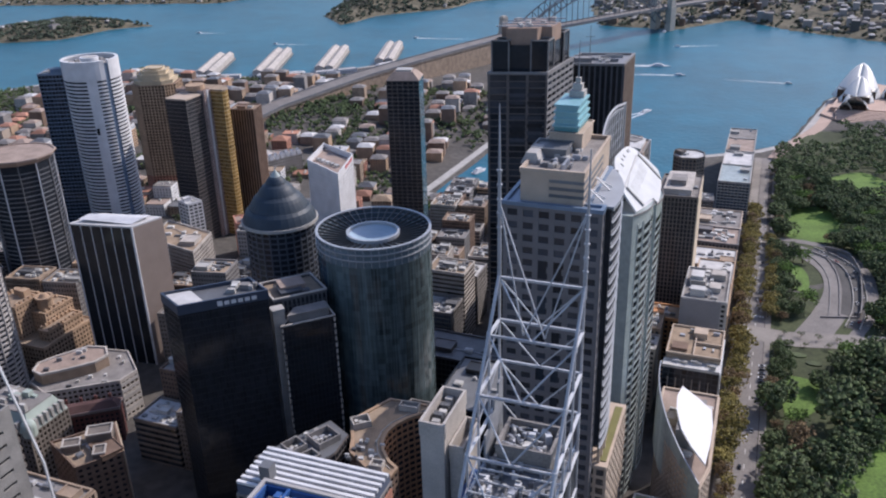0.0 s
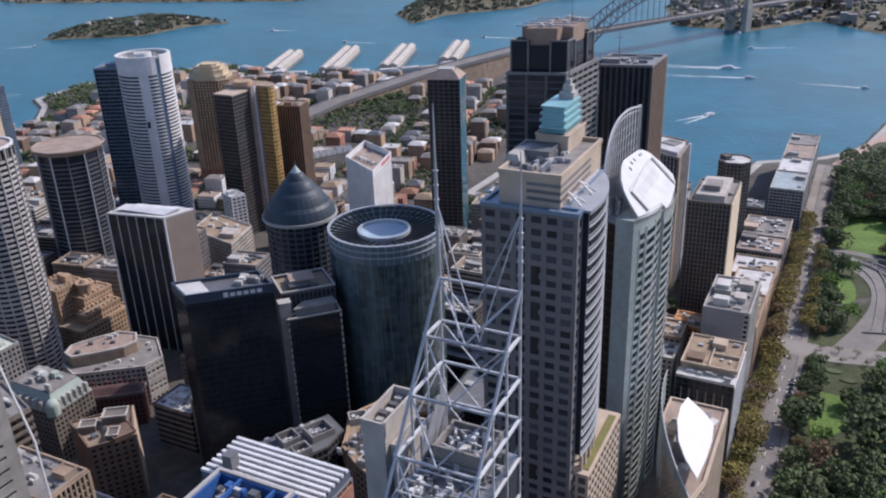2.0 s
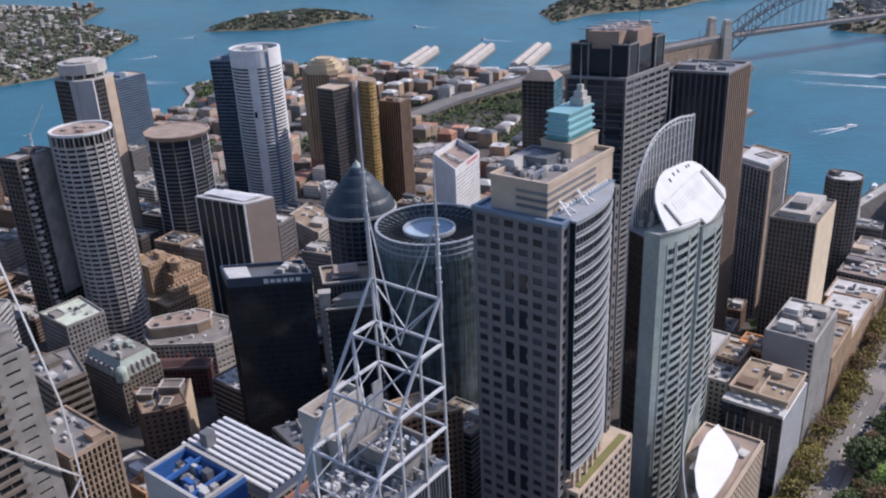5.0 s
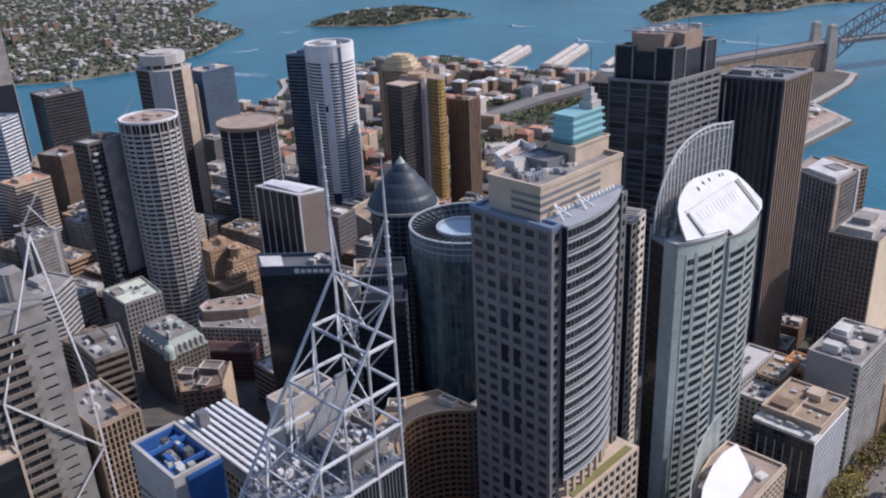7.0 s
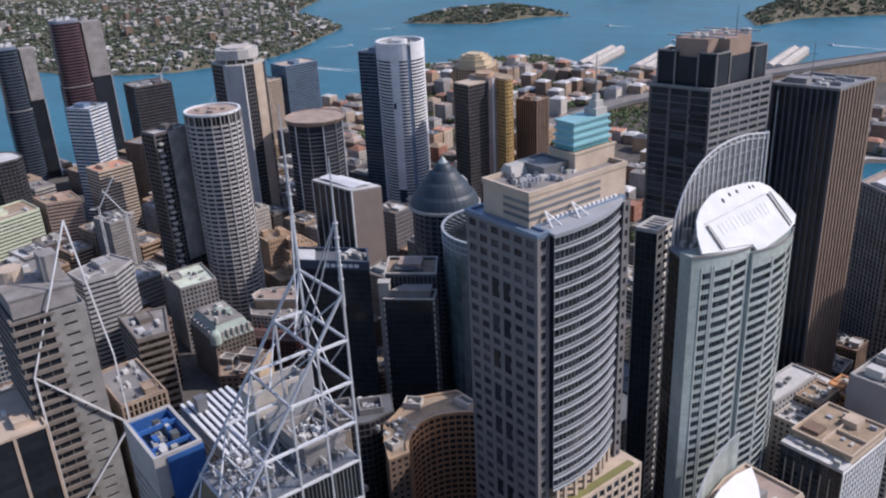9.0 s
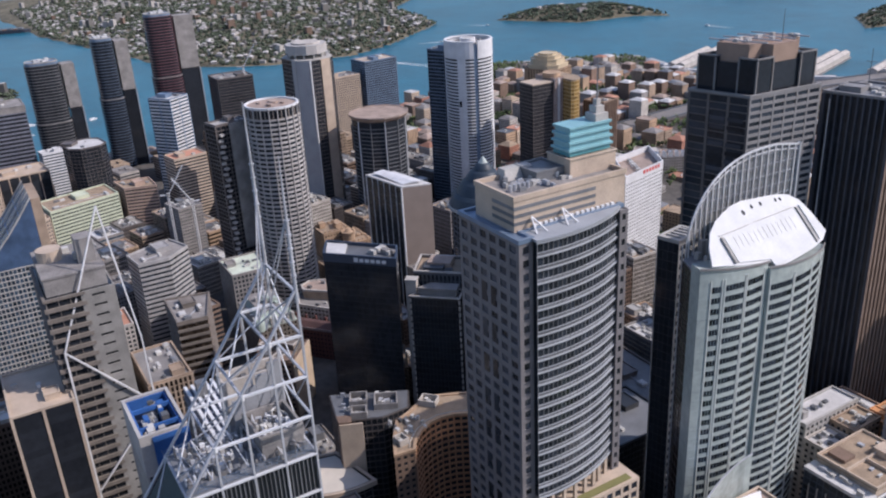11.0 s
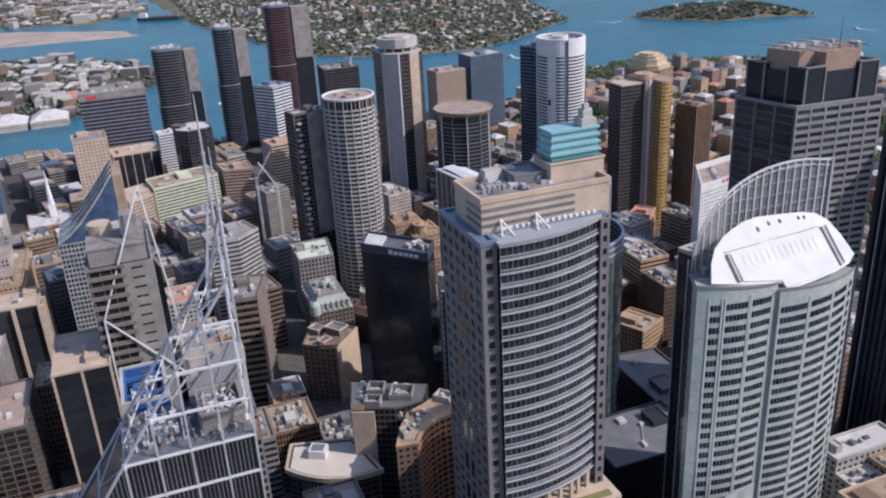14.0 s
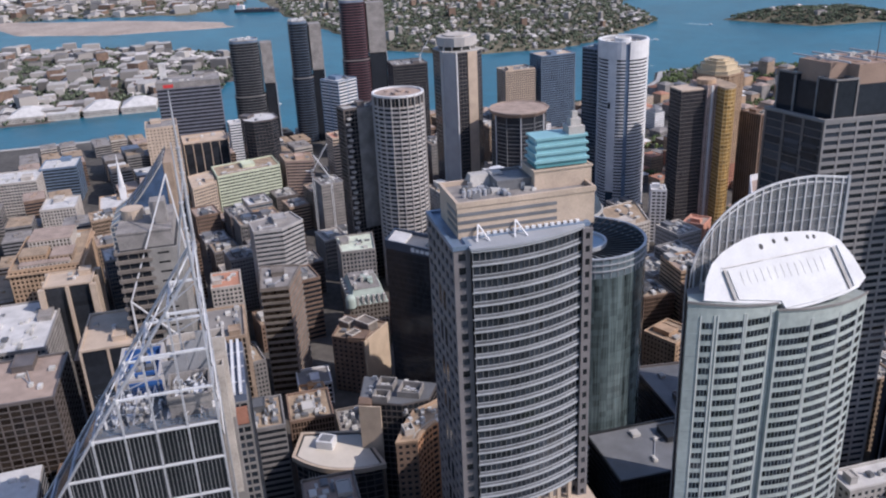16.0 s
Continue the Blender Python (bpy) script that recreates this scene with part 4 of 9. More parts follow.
def ribbed_tower():
    foot = [(-122, 544), (-87, 551), (-86.5, 587), (-121, 580)]
    # sun and shade in the rib colours: brown east and north, blue-black south and west
    brown = mat("rib_sunlit_side", (0.19, 0.14, 0.11), 0.6, var=0.15)
    t = thing("office_tower", "dark ribbed tower, ribs coloured brown on the sunlit side", "tower", -104, 565, Z, "city towers")
    FOOT.append(foot)
    facade(t, foot, Z, 213.5, 3.8, 3.4, mat("rib_shaded_side", (0.06, 0.066, 0.085), 0.45, var=0.2), G_BLACK, 1.0, 0.0, 0.9, 0.5, 0, G_BLACK, edges=(0, 3), split=True)
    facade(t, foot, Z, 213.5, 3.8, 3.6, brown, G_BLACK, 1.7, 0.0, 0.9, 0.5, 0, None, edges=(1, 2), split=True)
    roof(t, foot, 213.6, STONE, STEEL_DARK, 12, 31, 1.4, over=1.2)
    b = Buf()
    b.tube((-112, 566, 214), (-112, 566, 236), 0.35, 0.15, 6)
    b.beam((-115, 566, 229), (-109, 566, 229), 0.3)
    b.part("mast", STEEL_DARK, t)
    b = Buf()
    p = Vector(foot[0]).lerp(Vector(foot[1]), 0.1)
    b.beam((p.x, p.y - 1.4, 20), (p.x, p.y - 1.4, 211), 0.5)
    b.part("white_pipe", WHITE, t)


ribbed_tower()


def round_tower():
    t = thing("round_tower", "round office tower of white concrete ribs and floor bands", "tower", -474, 351, Z, "city towers")
    poly = ngon(-474, 351, 20.5, 40)
    FOOT.append(poly)
    facade(t, poly, Z, 170, 3.75, 3.2, RIB_WHITE, G_DARK, 0.0, 1.6, 0.8, 0.02, 160, G_BLACK, split=True)
    facade(t, poly, 170.4, 178, 7.6, 3.2, mat("brown_plant_screen", (0.26, 0.22, 0.19), 0.7), G_BLACK, 0.5, 1.0, 0.3, 0.05, 0, CONC_DARK)
    b = Buf()
    ring(b, poly, -0.8, 0.9, 178, 179.6)
    b.part("rim", WHITE, t)
    block(t, "roof", offset(poly, -0.8), 177.5, 178.4, ROOF_PINK, "dusty pink roof")
    for i in range(20):
        a = 2 * math.pi * (i + 0.5) / 20
        x, y = -474 + 21.4 * math.cos(a), 351 + 21.4 * math.sin(a)
        b = Buf()
        b.prism(rrect(x, y, 0.9, 0.7, math.degrees(a)), Z, 179)
        b.part("rib", RIB_WHITE, t)
    for i, (dx, dy, r, h) in enumerate(((-5, 3, 6, 1.4), (6, -4, 4, 1.8), (3, 8, 3, 1.2), (-8, -8, 3, 1.0))):
        block(t, "roof_unit", ngon(-474 + dx, 351 + dy, r, 10, 0, r * 0.6), 178.3, 178.5 + h, ROOF_PINK)


round_tower()


def crowned_tower():
    t = thing("office_tower", "grey tower with dark corners and white drum crown", "tower", -612, 440, Z, "city towers")
    poly = chamfer(rrect(-612, 440, 46, 40, 8), 9)
    FOOT.append(poly)
    grey = mat("grey_panel", (0.34, 0.335, 0.345), 0.6, var=0.1)
    facade(t, poly, Z, 186, 3.8, 3.2, BRONZE, G_BLACK, 0.3, 0.6, 0.2, 0.04, 0, G_BLACK)
    for i, m, w0, w1 in ((1, grey, 0.72, 1.0), (2, grey, 0.0, 1.0), (3, WHITE, 0.0, 0.05), (3, BEIGE, 0.55, 1.0)):
        p, q = Vector(poly[i]), Vector(poly[(i + 1) % 8])
        e = q - p
        n = Vector((e.y, -e.x)).normalized()
        a, c = p + e * w0, p + e * w1
        block(t, "wall_panel", [tuple(a), tuple(c), tuple(c + n * 0.8), tuple(a + n * 0.8)], Z, 186.5, m)
    block(t, "roof", offset(poly, 0.3), 186.3, 187, CONC)
    block(t, "crown_drum", ngon(-612, 440, 20, 12, 8), 191, 199.5, RIB_WHITE, "white drum crown")
    block(t, "crown_top", ngon(-612, 440, 14, 12, 8), 199.5, 201, OLD_PALE)
    for i in range(12):
        a = i * math.pi / 6
        x, y = -612 + 18 * math.cos(a), 440 + 18 * math.sin(a)
        block(t, "crown_post", rrect(x, y, 1.4, 1.4, math.degrees(a)), 187, 191, CONC)


crowned_tower()


def balcony_tower():
    cx, cy, r = -574, 601, 23.5
    t = thing("apartment_tower", "white rounded apartment tower with banded balconies and smooth fin", "tower", cx, cy, Z, "city towers")
    FOOT.append(ngon(cx, cy, 27, 12))
    poly = ngon(cx, cy, r, 36, 0)
    angs = [10 * i for i in range(36)]
    band = [i for i in range(36) if not (300 <= angs[i] < 320 or angs[i] == 340)]
    facade(t, poly, Z, 172, 3.35, 4.0, WHITE, G_DARK, 0.0, 1.45, 1.3, 0.0, 90, G_BLUE, edges=band, split=True)
    top = [i for i in range(36) if angs[i] != 340]
    o1, o2 = offset(poly, 1.35), offset(poly, -1.2)
    b, rim = Buf(), Buf()
    strip(b, poly, o1, 172.4, 187, top)
    strip(rim, o2, o1, 187.02, 188.6, top)
    b.part("top_band", WHITE, t, "smooth white top wall")
    rim.part("rim", WHITE, t)
    fin = Buf()
    strip(fin, poly, o1, Z + 30, 172.4, range(30, 32))
    fin.part("white_fin", WHITE, t, "smooth white fin wall")
    # gap between the bands, its shadow put in as a blue-grey strip
    slot = Buf()
    strip(slot, poly, offset(poly, 0.1), Z, 186, [34])
    slot.part("glass_slot", BLUE_GREY, t, "recessed slot coloured blue-grey for its shadow")
    block(t, "roof", offset(poly, -0.3), 183.5, 184.4, CONC_DARK)
    block(t, "rooftop_ring", ngon(cx + 1, cy - 1, 8, 20), 184.4, 189.5, WHITE)
    block(t, "ring_well", ngon(cx + 1, cy - 1, 6.5, 20), 189.51, 189.6, CONC)
    p = Vector(poly[30]).lerp(Vector(poly[31]), 0.5)
    block(t, "opening", rrect(p.x + 0.7, p.y - 1.0, 1.6, 2.6, -55), 123, 129, G_BLACK)
    for k in range(8):
        a = k * 0.8
        block(t, "roof_unit", rrect(cx + 15 * math.cos(a), cy + 15 * math.sin(a), 3, 2.4, k * 40), 184.4, 186.2, UNIT)


balcony_tower()
tower("office_tower", "dark glass tower behind the white one", rrect(-606, 590, 22, 26, 25), Z, 176, 3.6, 3, BLUE_GREY, G_DARK, 0.25, 0.9, 0.3, 0, 3, 6)


def sand_tower():
    t = thing("apartment_tower", "sand-coloured apartment tower with pale domed crown and red base", "tower", -615, 735, 0, "city towers")
    poly = chamfer(rrect(-615, 735, 46, 42, 22), 9)
    FOOT.append(poly)
    facade(t, poly, 36, 136, 3.2, 3.4, SAND, G_BRONZE, 1.3, 1.0, 0.7, 0.3, 60, BROWN, split=True)
    facade(t, poly, -4, 36, 3.2, 3.4, BRICK, G_BRONZE, 1.3, 1.2, 0.7, 0.2, 0, BRICK)
    pale = mat("pale_gold_crown", (0.50, 0.41, 0.28), 0.6, var=0.1)
    for r, z0, z1 in ((20.5, 136.3, 140), (17, 140, 146), (13.5, 146, 149.5), (9, 149.5, 151.5)):
        pl = chamfer(rrect(-615, 735, r * 2, r * 2, 22), r * 0.45)
        block(t, "crown_step", pl, z0, z1, pale)
        b = Buf()
        ring(b, pl, -0.3, 0.6, z1 - 0.1, z1 + 0.6)
        b.part("crown_rim", pale, t)
    block(t, "side_tower", rrect(-637, 748, 16, 22, 22), -4, 138, BROWN)


sand_tower()


def gold_tower():
    t = thing("office_tower", "dark tower with gold rounded corner and pale stone strip", "tower", -500, 635, 0, "city towers")
    FOOT.append(rect(-530, 604, -470, 682))
    facade(t, rect(-513, 621, -491, 646), -2, 149, 3.7, 1.8, BRONZE, G_BLACK, 0.25, 0.6, 0.25, 0.03, 0, G_BLACK)
    block(t, "roof", rect(-513.4, 620.6, -490.6, 646), 149.1, 150.4, BEIGE)
    facade(t, rect(-520, 646.1, -488.5, 657), -2, 153, 3.7, 2.0, mat("pale_pink_stone", (0.42, 0.33, 0.30), 0.6), G_BRONZE, 1.5, 0.0, 0.3, 0.02, 0, BROWN, edges=(0, 1, 2))
    block(t, "white_strip", rect(-488.5, 649.5, -487.6, 651.5), -2, 153, WHITE)
    poly = [(-515, 657)] + [(-493 + 19 * math.cos(radians(a)), 660 + 13.5 * math.sin(radians(a))) for a in range(-20, 111, 13)] + [(-515, 673)]
    facade(t, poly, -2, 151, 3.7, 2.2, GOLD, glass("gold_glass", (0.26, 0.16, 0.05), 0.2), 0.35, 1.3, 0.3, 0.03, 60, G_BRONZE, split=True)
    block(t, "gold_roof", offset(poly, 0.5), 151.1, 152.5, ROOF_TAN)
    block(t, "plant_drum", ngon(-502, 652, 9, 16), 152.5, 157, SAND)


gold_tower()
tower("office_tower", "brown ribbed tower with dusty roof", rrect(-480, 697, 24, 22, 14), -2, 125, 3.6, 2.8, BROWN, G_BRONZE, 1.1, 0.0, 0.8, 0, 4, 9, ROOF_TAN, split=True)


def octagon_tower():
    t = thing("office_tower", "dark octagonal glass tower with dusty brown roof", "tower", -555, 484, Z, "city towers")
    poly = ngon(-555, 484, 26, 12, 15)
    FOOT.append(poly)
    block(t, "core", poly, Z, 131, G_BLACK)
    for i, (x, y) in enumerate(offset(poly, 0.3)):
        block(t, "corner_post", rrect(x, y, 0.8, 0.8, 30 * i), Z, 131.2, WHITE if i % 2 else STEEL_DARK)
    b = Buf()
    for s in range(32):
        ring(b, poly, 0.0, 0.12, Z + 3.8 * s, Z + 0.9 + 3.8 * s)
    b.part("floor_band", STEEL_DARK, t, kind="stuff")
    b = Buf()
    b.taper(offset(poly, 0.4), offset(poly, 3.2), 131, 134.5)
    b.part("flared_rim", mat("brown_roof_edge", (0.34, 0.25, 0.20), 0.8), t)
    block(t, "roof", offset(poly, 2.2), 134.5, 134.9, ROOF_PINK)
    b = Buf()
    ring(b, offset(poly, 2.6), -0.8, 0.6, 134.5, 135.7)
    b.part("rim", ROOF_PINK, t)


octagon_tower()


def slab_tower():
    foot = [(-437.5, 411), (-391, 418.5), (-384, 440), (-430, 433)]
    t = thing("office_tower", "dark glass slab with white pillars, brown end wall and white roof", "tower", -410, 425, Z, "city towers")
    FOOT.append(foot)
    facade(t, foot, Z, 115, 3.8, 7.8, WHITE, G_BLACK, 0.4, 0.0, 0.5, 0.0, 0, G_BLACK, edges=(0, 2, 3), split=True, pane=False)
    facade(t, foot, Z, 115, 3.8, 30, mat("brown_end_wall", (0.30, 0.24, 0.205), 0.8, var=0.08), G_BLACK, 0.0, 3.9, 0.6, 0.0, 0, None, edges=(1,), pane=False)
    block(t, "white_corner", rrect(-391, 418.3, 1.4, 1.4, 10), Z, 115.4, WHITE)
    block(t, "roof", offset(foot, 0.5), 115.2, 116.4, ROOF_WHITE)
    a, c = offset(foot, -3), offset(foot, -10)
    mid = [Vector(a[0]).lerp(Vector(a[3]), 0.5), Vector(a[1]).lerp(Vector(a[2]), 0.5)]
    b = Buf()
    vs = [(*a[0], 118.5), (*a[1], 116.8), (*a[2], 118.5), (*a[3], 116.8), (*mid[0], 120), (*mid[1], 119)]
    b.add(vs, [(0, 1, 5, 4), (4, 5, 2, 3), (0, 4, 3), (1, 2, 5), (0, 1, 2, 3)])
    b.part("folded_roof", WHITE, t, "folded white plant roof")


slab_tower()


def cone_tower():
    t = thing("round_tower", "round dark blue tower with stepped dome roof", "tower", -271, 416, Z, "city towers")
    poly = ngon(-271, 416, 21, 28)
    FOOT.append(ngon(-271, 416, 23, 12))
    facade(t, poly, Z, 136, 3.6, 4.7, mat("dark_slate_cladding", (0.07, 0.08, 0.10), 0.5), G_BLACK, 0.9, 1.0, 0.4, 0.05, 40, G_BLACK)
    slate = mat("slate_blue_cone", (0.030, 0.044, 0.062), 0.5, var=0.2, spec=0.35)
    for i, (r0, r1, z0, z1) in enumerate(((22.8, 18.6, 138.0, 146.0), (18.0, 11.6, 146.1, 154.5), (11.8, 6.0, 154.6, 160.9), (6.4, 3.0, 161.0, 165.0))):
        b = Buf()
        prev = ngon(-271, 416, r0, 32)
        for k in range(1, 5):
            q = k / 4
            r = r1 + (r0 - r1) * (1 - q) ** 0.62
            line = ngon(-271, 416, r, 32)
            b.taper(prev, line, z0 + (z1 - z0) * (q - 0.25), z0 + (z1 - z0) * q)
            prev = line
        b.part("dome_step", slate, t, "dark slate domed step")
    b = Buf()
    ring(b, ngon(-271, 416, 22, 32), -0.4, 1.6, 136.2, 138.1)
    b.part("white_rim", CONC, t)
    b = Buf()
    b.taper(ngon(-271, 416, 3.4, 16), ngon(-271, 416, 0.3, 16), 164.6, 169.0)
    b.part("glass_tip", G_PALE, t)
    b = Buf()
    b.tube((-271, 416, 168.5), (-271, 416, 172), 0.2, 0.08, 6)
    b.part("finial", STEEL, t)


cone_tower()


def reflection_streak_glass():
    """Bowed curtain glass with tall reflected streaks painted into its tint."""
    m = glass("curtain_glass_painted_reflections", (0.026, 0.037, 0.045), 0.13, 0.1, 0.7, 0.3, (0.075, 0.10, 0.105))
    nt = m.node_tree
    for n in nt.nodes:
        if n.type == "TEX_NOISE":
            geo = nt.nodes.new("ShaderNodeNewGeometry")
            mp = nt.nodes.new("ShaderNodeMapping")
            mp.inputs["Scale"].default_value = (3.0, 3.0, 0.12)
            nt.links.new(geo.outputs["Position"], mp.inputs["Vector"])
            nt.links.new(mp.outputs[0], n.inputs["Vector"])
    return m


STREAK = reflection_streak_glass()


def dish_tower():
    cx, cy, r = -198, 398, 32.5
    t = thing("round_tower", "round blue-grey glass tower with sunken roof dish", "tower", cx, cy, Z, "city towers")
    poly = ngon(cx, cy, r, 48)
    FOOT.append(ngon(cx, cy, r + 1, 16))
    facade(t, poly, Z, 136, 3.7, 4.3, STREAK, STREAK, 0.1, 0.35, 0.1, 0.03, 100, G_BLUE)
    b = Buf()
    for i in range(48):
        x, y = poly[i]
        b.tube((x, y, 136), (x, y, 147), 0.16, n=5)
    b.part("screen_post", STEEL, t, kind="stuff")
    for z, w in ((140, 0.5), (143.5, 0.5), (147, 1.0)):
        b = Buf()
        ring(b, poly, -w, 0.5, z, z + 0.6)
        b.part("ring_beam", ALU, t, "silver roof ring")
    screen = Buf()
    ring(screen, poly, -0.3, -0.2, 136, 146.5)
    screen.part("glass_screen", glass("grey_screen_glass", (0.10, 0.13, 0.15), 0.12), t)
    block(t, "roof", offset(poly, -1), 135.5, 136.3, STEEL_DARK)
    dx, dy = cx + 2, cy - 5
    for i in range(40):
        a = 2 * math.pi * i / 40
        p, q = (dx + 15 * math.cos(a), dy + 14 * math.sin(a)), (cx + 31.5 * math.cos(a), cy + 31.5 * math.sin(a))
        b = Buf()
        b.beam((*p, 145.0), (*q, 146.6), 0.5, 1.0)
        b.part("radial_louvre", BLACK_FRAME, t)
    b = Buf()
    ring(b, ngon(dx, dy, 14, 32), -0.2, 1.1, 137, 147.3)
    b.part("dish_wall", ALU, t)
    b = Buf()
    pts = [(dx + q * 13.6 * math.cos(2 * math.pi * i / 32), dy + q * 13.6 * math.sin(2 * math.pi * i / 32), 142.2 + 3.4 * q * q) for q in (0.33, 0.66, 1.0) for i in range(32)]
    b.add([(dx, dy, 142.2)] + pts, [(0, 1 + i, 1 + (i + 1) % 32) for i in range(32)] + [(1 + k * 32 + i, 1 + k * 32 + (i + 1) % 32, 33 + k * 32 + (i + 1) % 32, 33 + k * 32 + i) for k in range(2) for i in range(32)])
    b.part("dish", mat("pale_blue_dish", (0.30, 0.39, 0.47), 0.4, var=0.06), t, "pale blue roof dish")


dish_tower()


def hotel():
    foot = [(-366, 615), (-322, 587.5), (-335, 641), (-376, 664)]
    t = thing("hotel", "white hotel tower with rows of small square windows", "hotel", -350, 625, -2, "city towers")
    FOOT.append(foot)
    facade(t, foot, -2, 100, 3.2, 3.4, WHITE, G_DARK, 1.9, 1.9, 0.25, 0.02, 150, CONC, edges=(1, 2, 3), split=False)
    facade(t, foot, -2, 100, 3.2, 3.4, WHITE, G_DARK, 2.2, 2.1, 0.25, 0.02, 0, None, edges=(0,))
    b = Buf()
    ring(b, foot, -0.5, 0.4, 100.2, 106.5)
    b.part("sign_band", WHITE, t, "blank white sign band")
    block(t, "roof", offset(foot, -0.6), 100.2, 101.5, ROOF_PINK)
    e = Vector(foot[2]) - Vector(foot[1])
    n = Vector((e.y, -e.x)).normalized()
    for k in range(6):
        p = Vector(foot[1]) + e * (0.45 + k * 0.08)
        q = p + e.normalized() * 2.6
        block(t, "sign_bar", [tuple(p + n * 0.45), tuple(q + n * 0.45), tuple(q + n * 0.6), tuple(p + n * 0.6)], 102.2, 105.2, RED, "red sign bar")
    for k in range(5):
        x, y = -362 + k * 6, 628 - k * 3
        block(t, "roof_unit", rrect(x, y, 4, 3.4, -30), 101.5, 104, UNIT)


hotel()


def quay_tower():
    t = thing("office_tower", "slender dark glass tower with sloped tan roof", "tower", -313, 713, -4, "city towers")
    poly = rrect(-313, 714, 30, 28, 14)
    FOOT.append(poly)
    facade(t, poly, -6, 160, 3.8, 3, BLUE_GREY, G_TEAL, 0.15, 0.35, 0.15, 0.03, 60, G_BLACK, edges=(1, 2))
    facade(t, poly, -6, 160, 3.8, 5, BRONZE, G_BLACK, 0.4, 0.5, 0.2, 0.05, 0, None, edges=(0, 3))
    b = Buf()
    b.taper(offset(poly, 0.4), offset(poly, -6), 160.3, 167)
    b.part("sloped_roof", ROOF_PINK, t)
    block(t, "roof_unit", offset(poly, -8), 167, 168.5, UNIT)


quay_tower()


def sign_tower():
    foot = [(-274, 305), (-257, 295.5), (-224, 325), (-241, 335)]
    t = thing("office_tower", "black glass tower with white roof patch and rooftop sign bars", "tower", -258, 322, Z, "city towers")
    FOOT.append(foot)
    facade(t, foot, Z, 135.5, 3.8, 1.6, BLACK_FRAME, G_BLACK, 0.1, 0.25, 0.08, 0.02, 100, G_BLACK)
    navy = mat("navy_parapet", (0.035, 0.05, 0.08), 0.5, var=0.15)
    b = Buf()
    ring(b, foot, -0.7, 0.35, 133.0, 138.2)
    b.part("parapet", navy, t, "dark navy parapet band")
    block(t, "roof", offset(foot, -0.8), 135.6, 136.2, STEEL_DARK)
    block(t, "white_roof_patch", [(-271.5, 304.6), (-257.4, 297.2), (-248.5, 305), (-262, 313)], 136.2, 137.6, ROOF_WHITE)
    e = Vector(foot[2]) - Vector(foot[1])
    n = Vector((e.y, -e.x)).normalized()
    u = e.normalized()
    for k in range(6):
        p = Vector(foot[1]) + u * (19 + k * 3.4)
        q = p + u * 2.5
        b = Buf()
        h = (134.2, 136.9) if k == 0 else (134.4, 136.4)
        b.prism([tuple(p + n * 0.42), tuple(q + n * 0.42), tuple(q + n * 0.6), tuple(p + n * 0.6)], *h)
        b.part("sign_bar", WHITE, t, "white rooftop sign bar")
    for k in range(8):
        r = random.Random(k)
        x, y = -241 + r.uniform(-5, 8), 324 + r.uniform(-6, 5)
        block(t, "roof_unit", rrect(x, y, r.uniform(2, 5), r.uniform(2, 4), 15), 136.2, 137 + r.uniform(0.6, 2.6), r.choice((UNIT, CONC, CONC_DARK)))


sign_tower()


def shaft():
    t = thing("lift_shaft", "pale concrete lift shaft against a dark tower", "tower", -224, 331, Z, "city towers")
    block(t, "shaft", [(-226.8, 331.4), (-222.6, 336.0), (-226.4, 339.6), (-230.8, 334.8)], Z, 121, OLD_PALE)
    block(t, "cap", [(-226.6, 330.9), (-222.1, 335.9), (-226.4, 340.1), (-231.2, 334.9)], 121, 122.2, CONC)


shaft()


def dark_pair():
    """Two dark towers that lean on each other, with pale roof rims."""
    back = [(-231, 340), (-211, 361), (-229, 376), (-249, 355)]
    t = tower("office_tower", "slate-clad dark tower with brown roof deck", back, Z, 122, 3.8, 2.4, mat("slate_cladding", (0.075, 0.08, 0.092), 0.5, var=0.25), G_BLACK, 0.9, 0.5, 0.2, 40, 3, 17, ROOF_TAN)
    b = Buf()
    ring(b, back, -0.5, 0.55, 123.4, 124.3)
    b.part("roof_rim", OLD_PALE, t, "pale parapet rim")
    block(t, "roof_house", rrect(-231, 358, 14, 11, 45), 122.4, 126.5, ROOF_PINK)
    front = [(-222, 331.5), (-202, 352), (-210.6, 360.2), (-224, 346)]
    t = tower("office_tower", "dark stepped tower with pale corner strips", front, Z, 112, 3.8, 2.2, BLACK_FRAME, G_BLACK, 0.2, 0.5, 0.15, 30, 0, 18, STEEL_DARK)
    b = Buf()
    ring(b, front, -0.5, 0.55, 113.3, 114.1)
    b.part("roof_rim", OLD_PALE, t, "pale parapet rim")
    block(t, "penthouse", offset(front, -2.2), 112.4, 117.5, CONC_DARK)
    block(t, "penthouse_roof", offset(front, -1.6), 117.5, 118.3, OLD_GREY)
    for x, y in front[:3]:
        b = Buf()
        for k in range(26):
            b.box(x - 0.45, y - 0.45, 10 + 4 * k, x + 0.45, y + 0.45, 12.6 + 4 * k)
        b.part("corner_strip", OLD_PALE, t, "broken pale corner strip")


dark_pair()


def rounded(cx, cy, w, d, power=3.2, n=24):
    """A plan with softly rounded corners."""
    out = []
    for i in range(n):
        a = 2 * math.pi * (i + 0.5) / n
        c, q = math.cos(a), math.sin(a)
        out.append((cx + w / 2 * math.copysign(abs(c) ** (2 / power), c), cy + d / 2 * math.copysign(abs(q) ** (2 / power), q)))
    return out


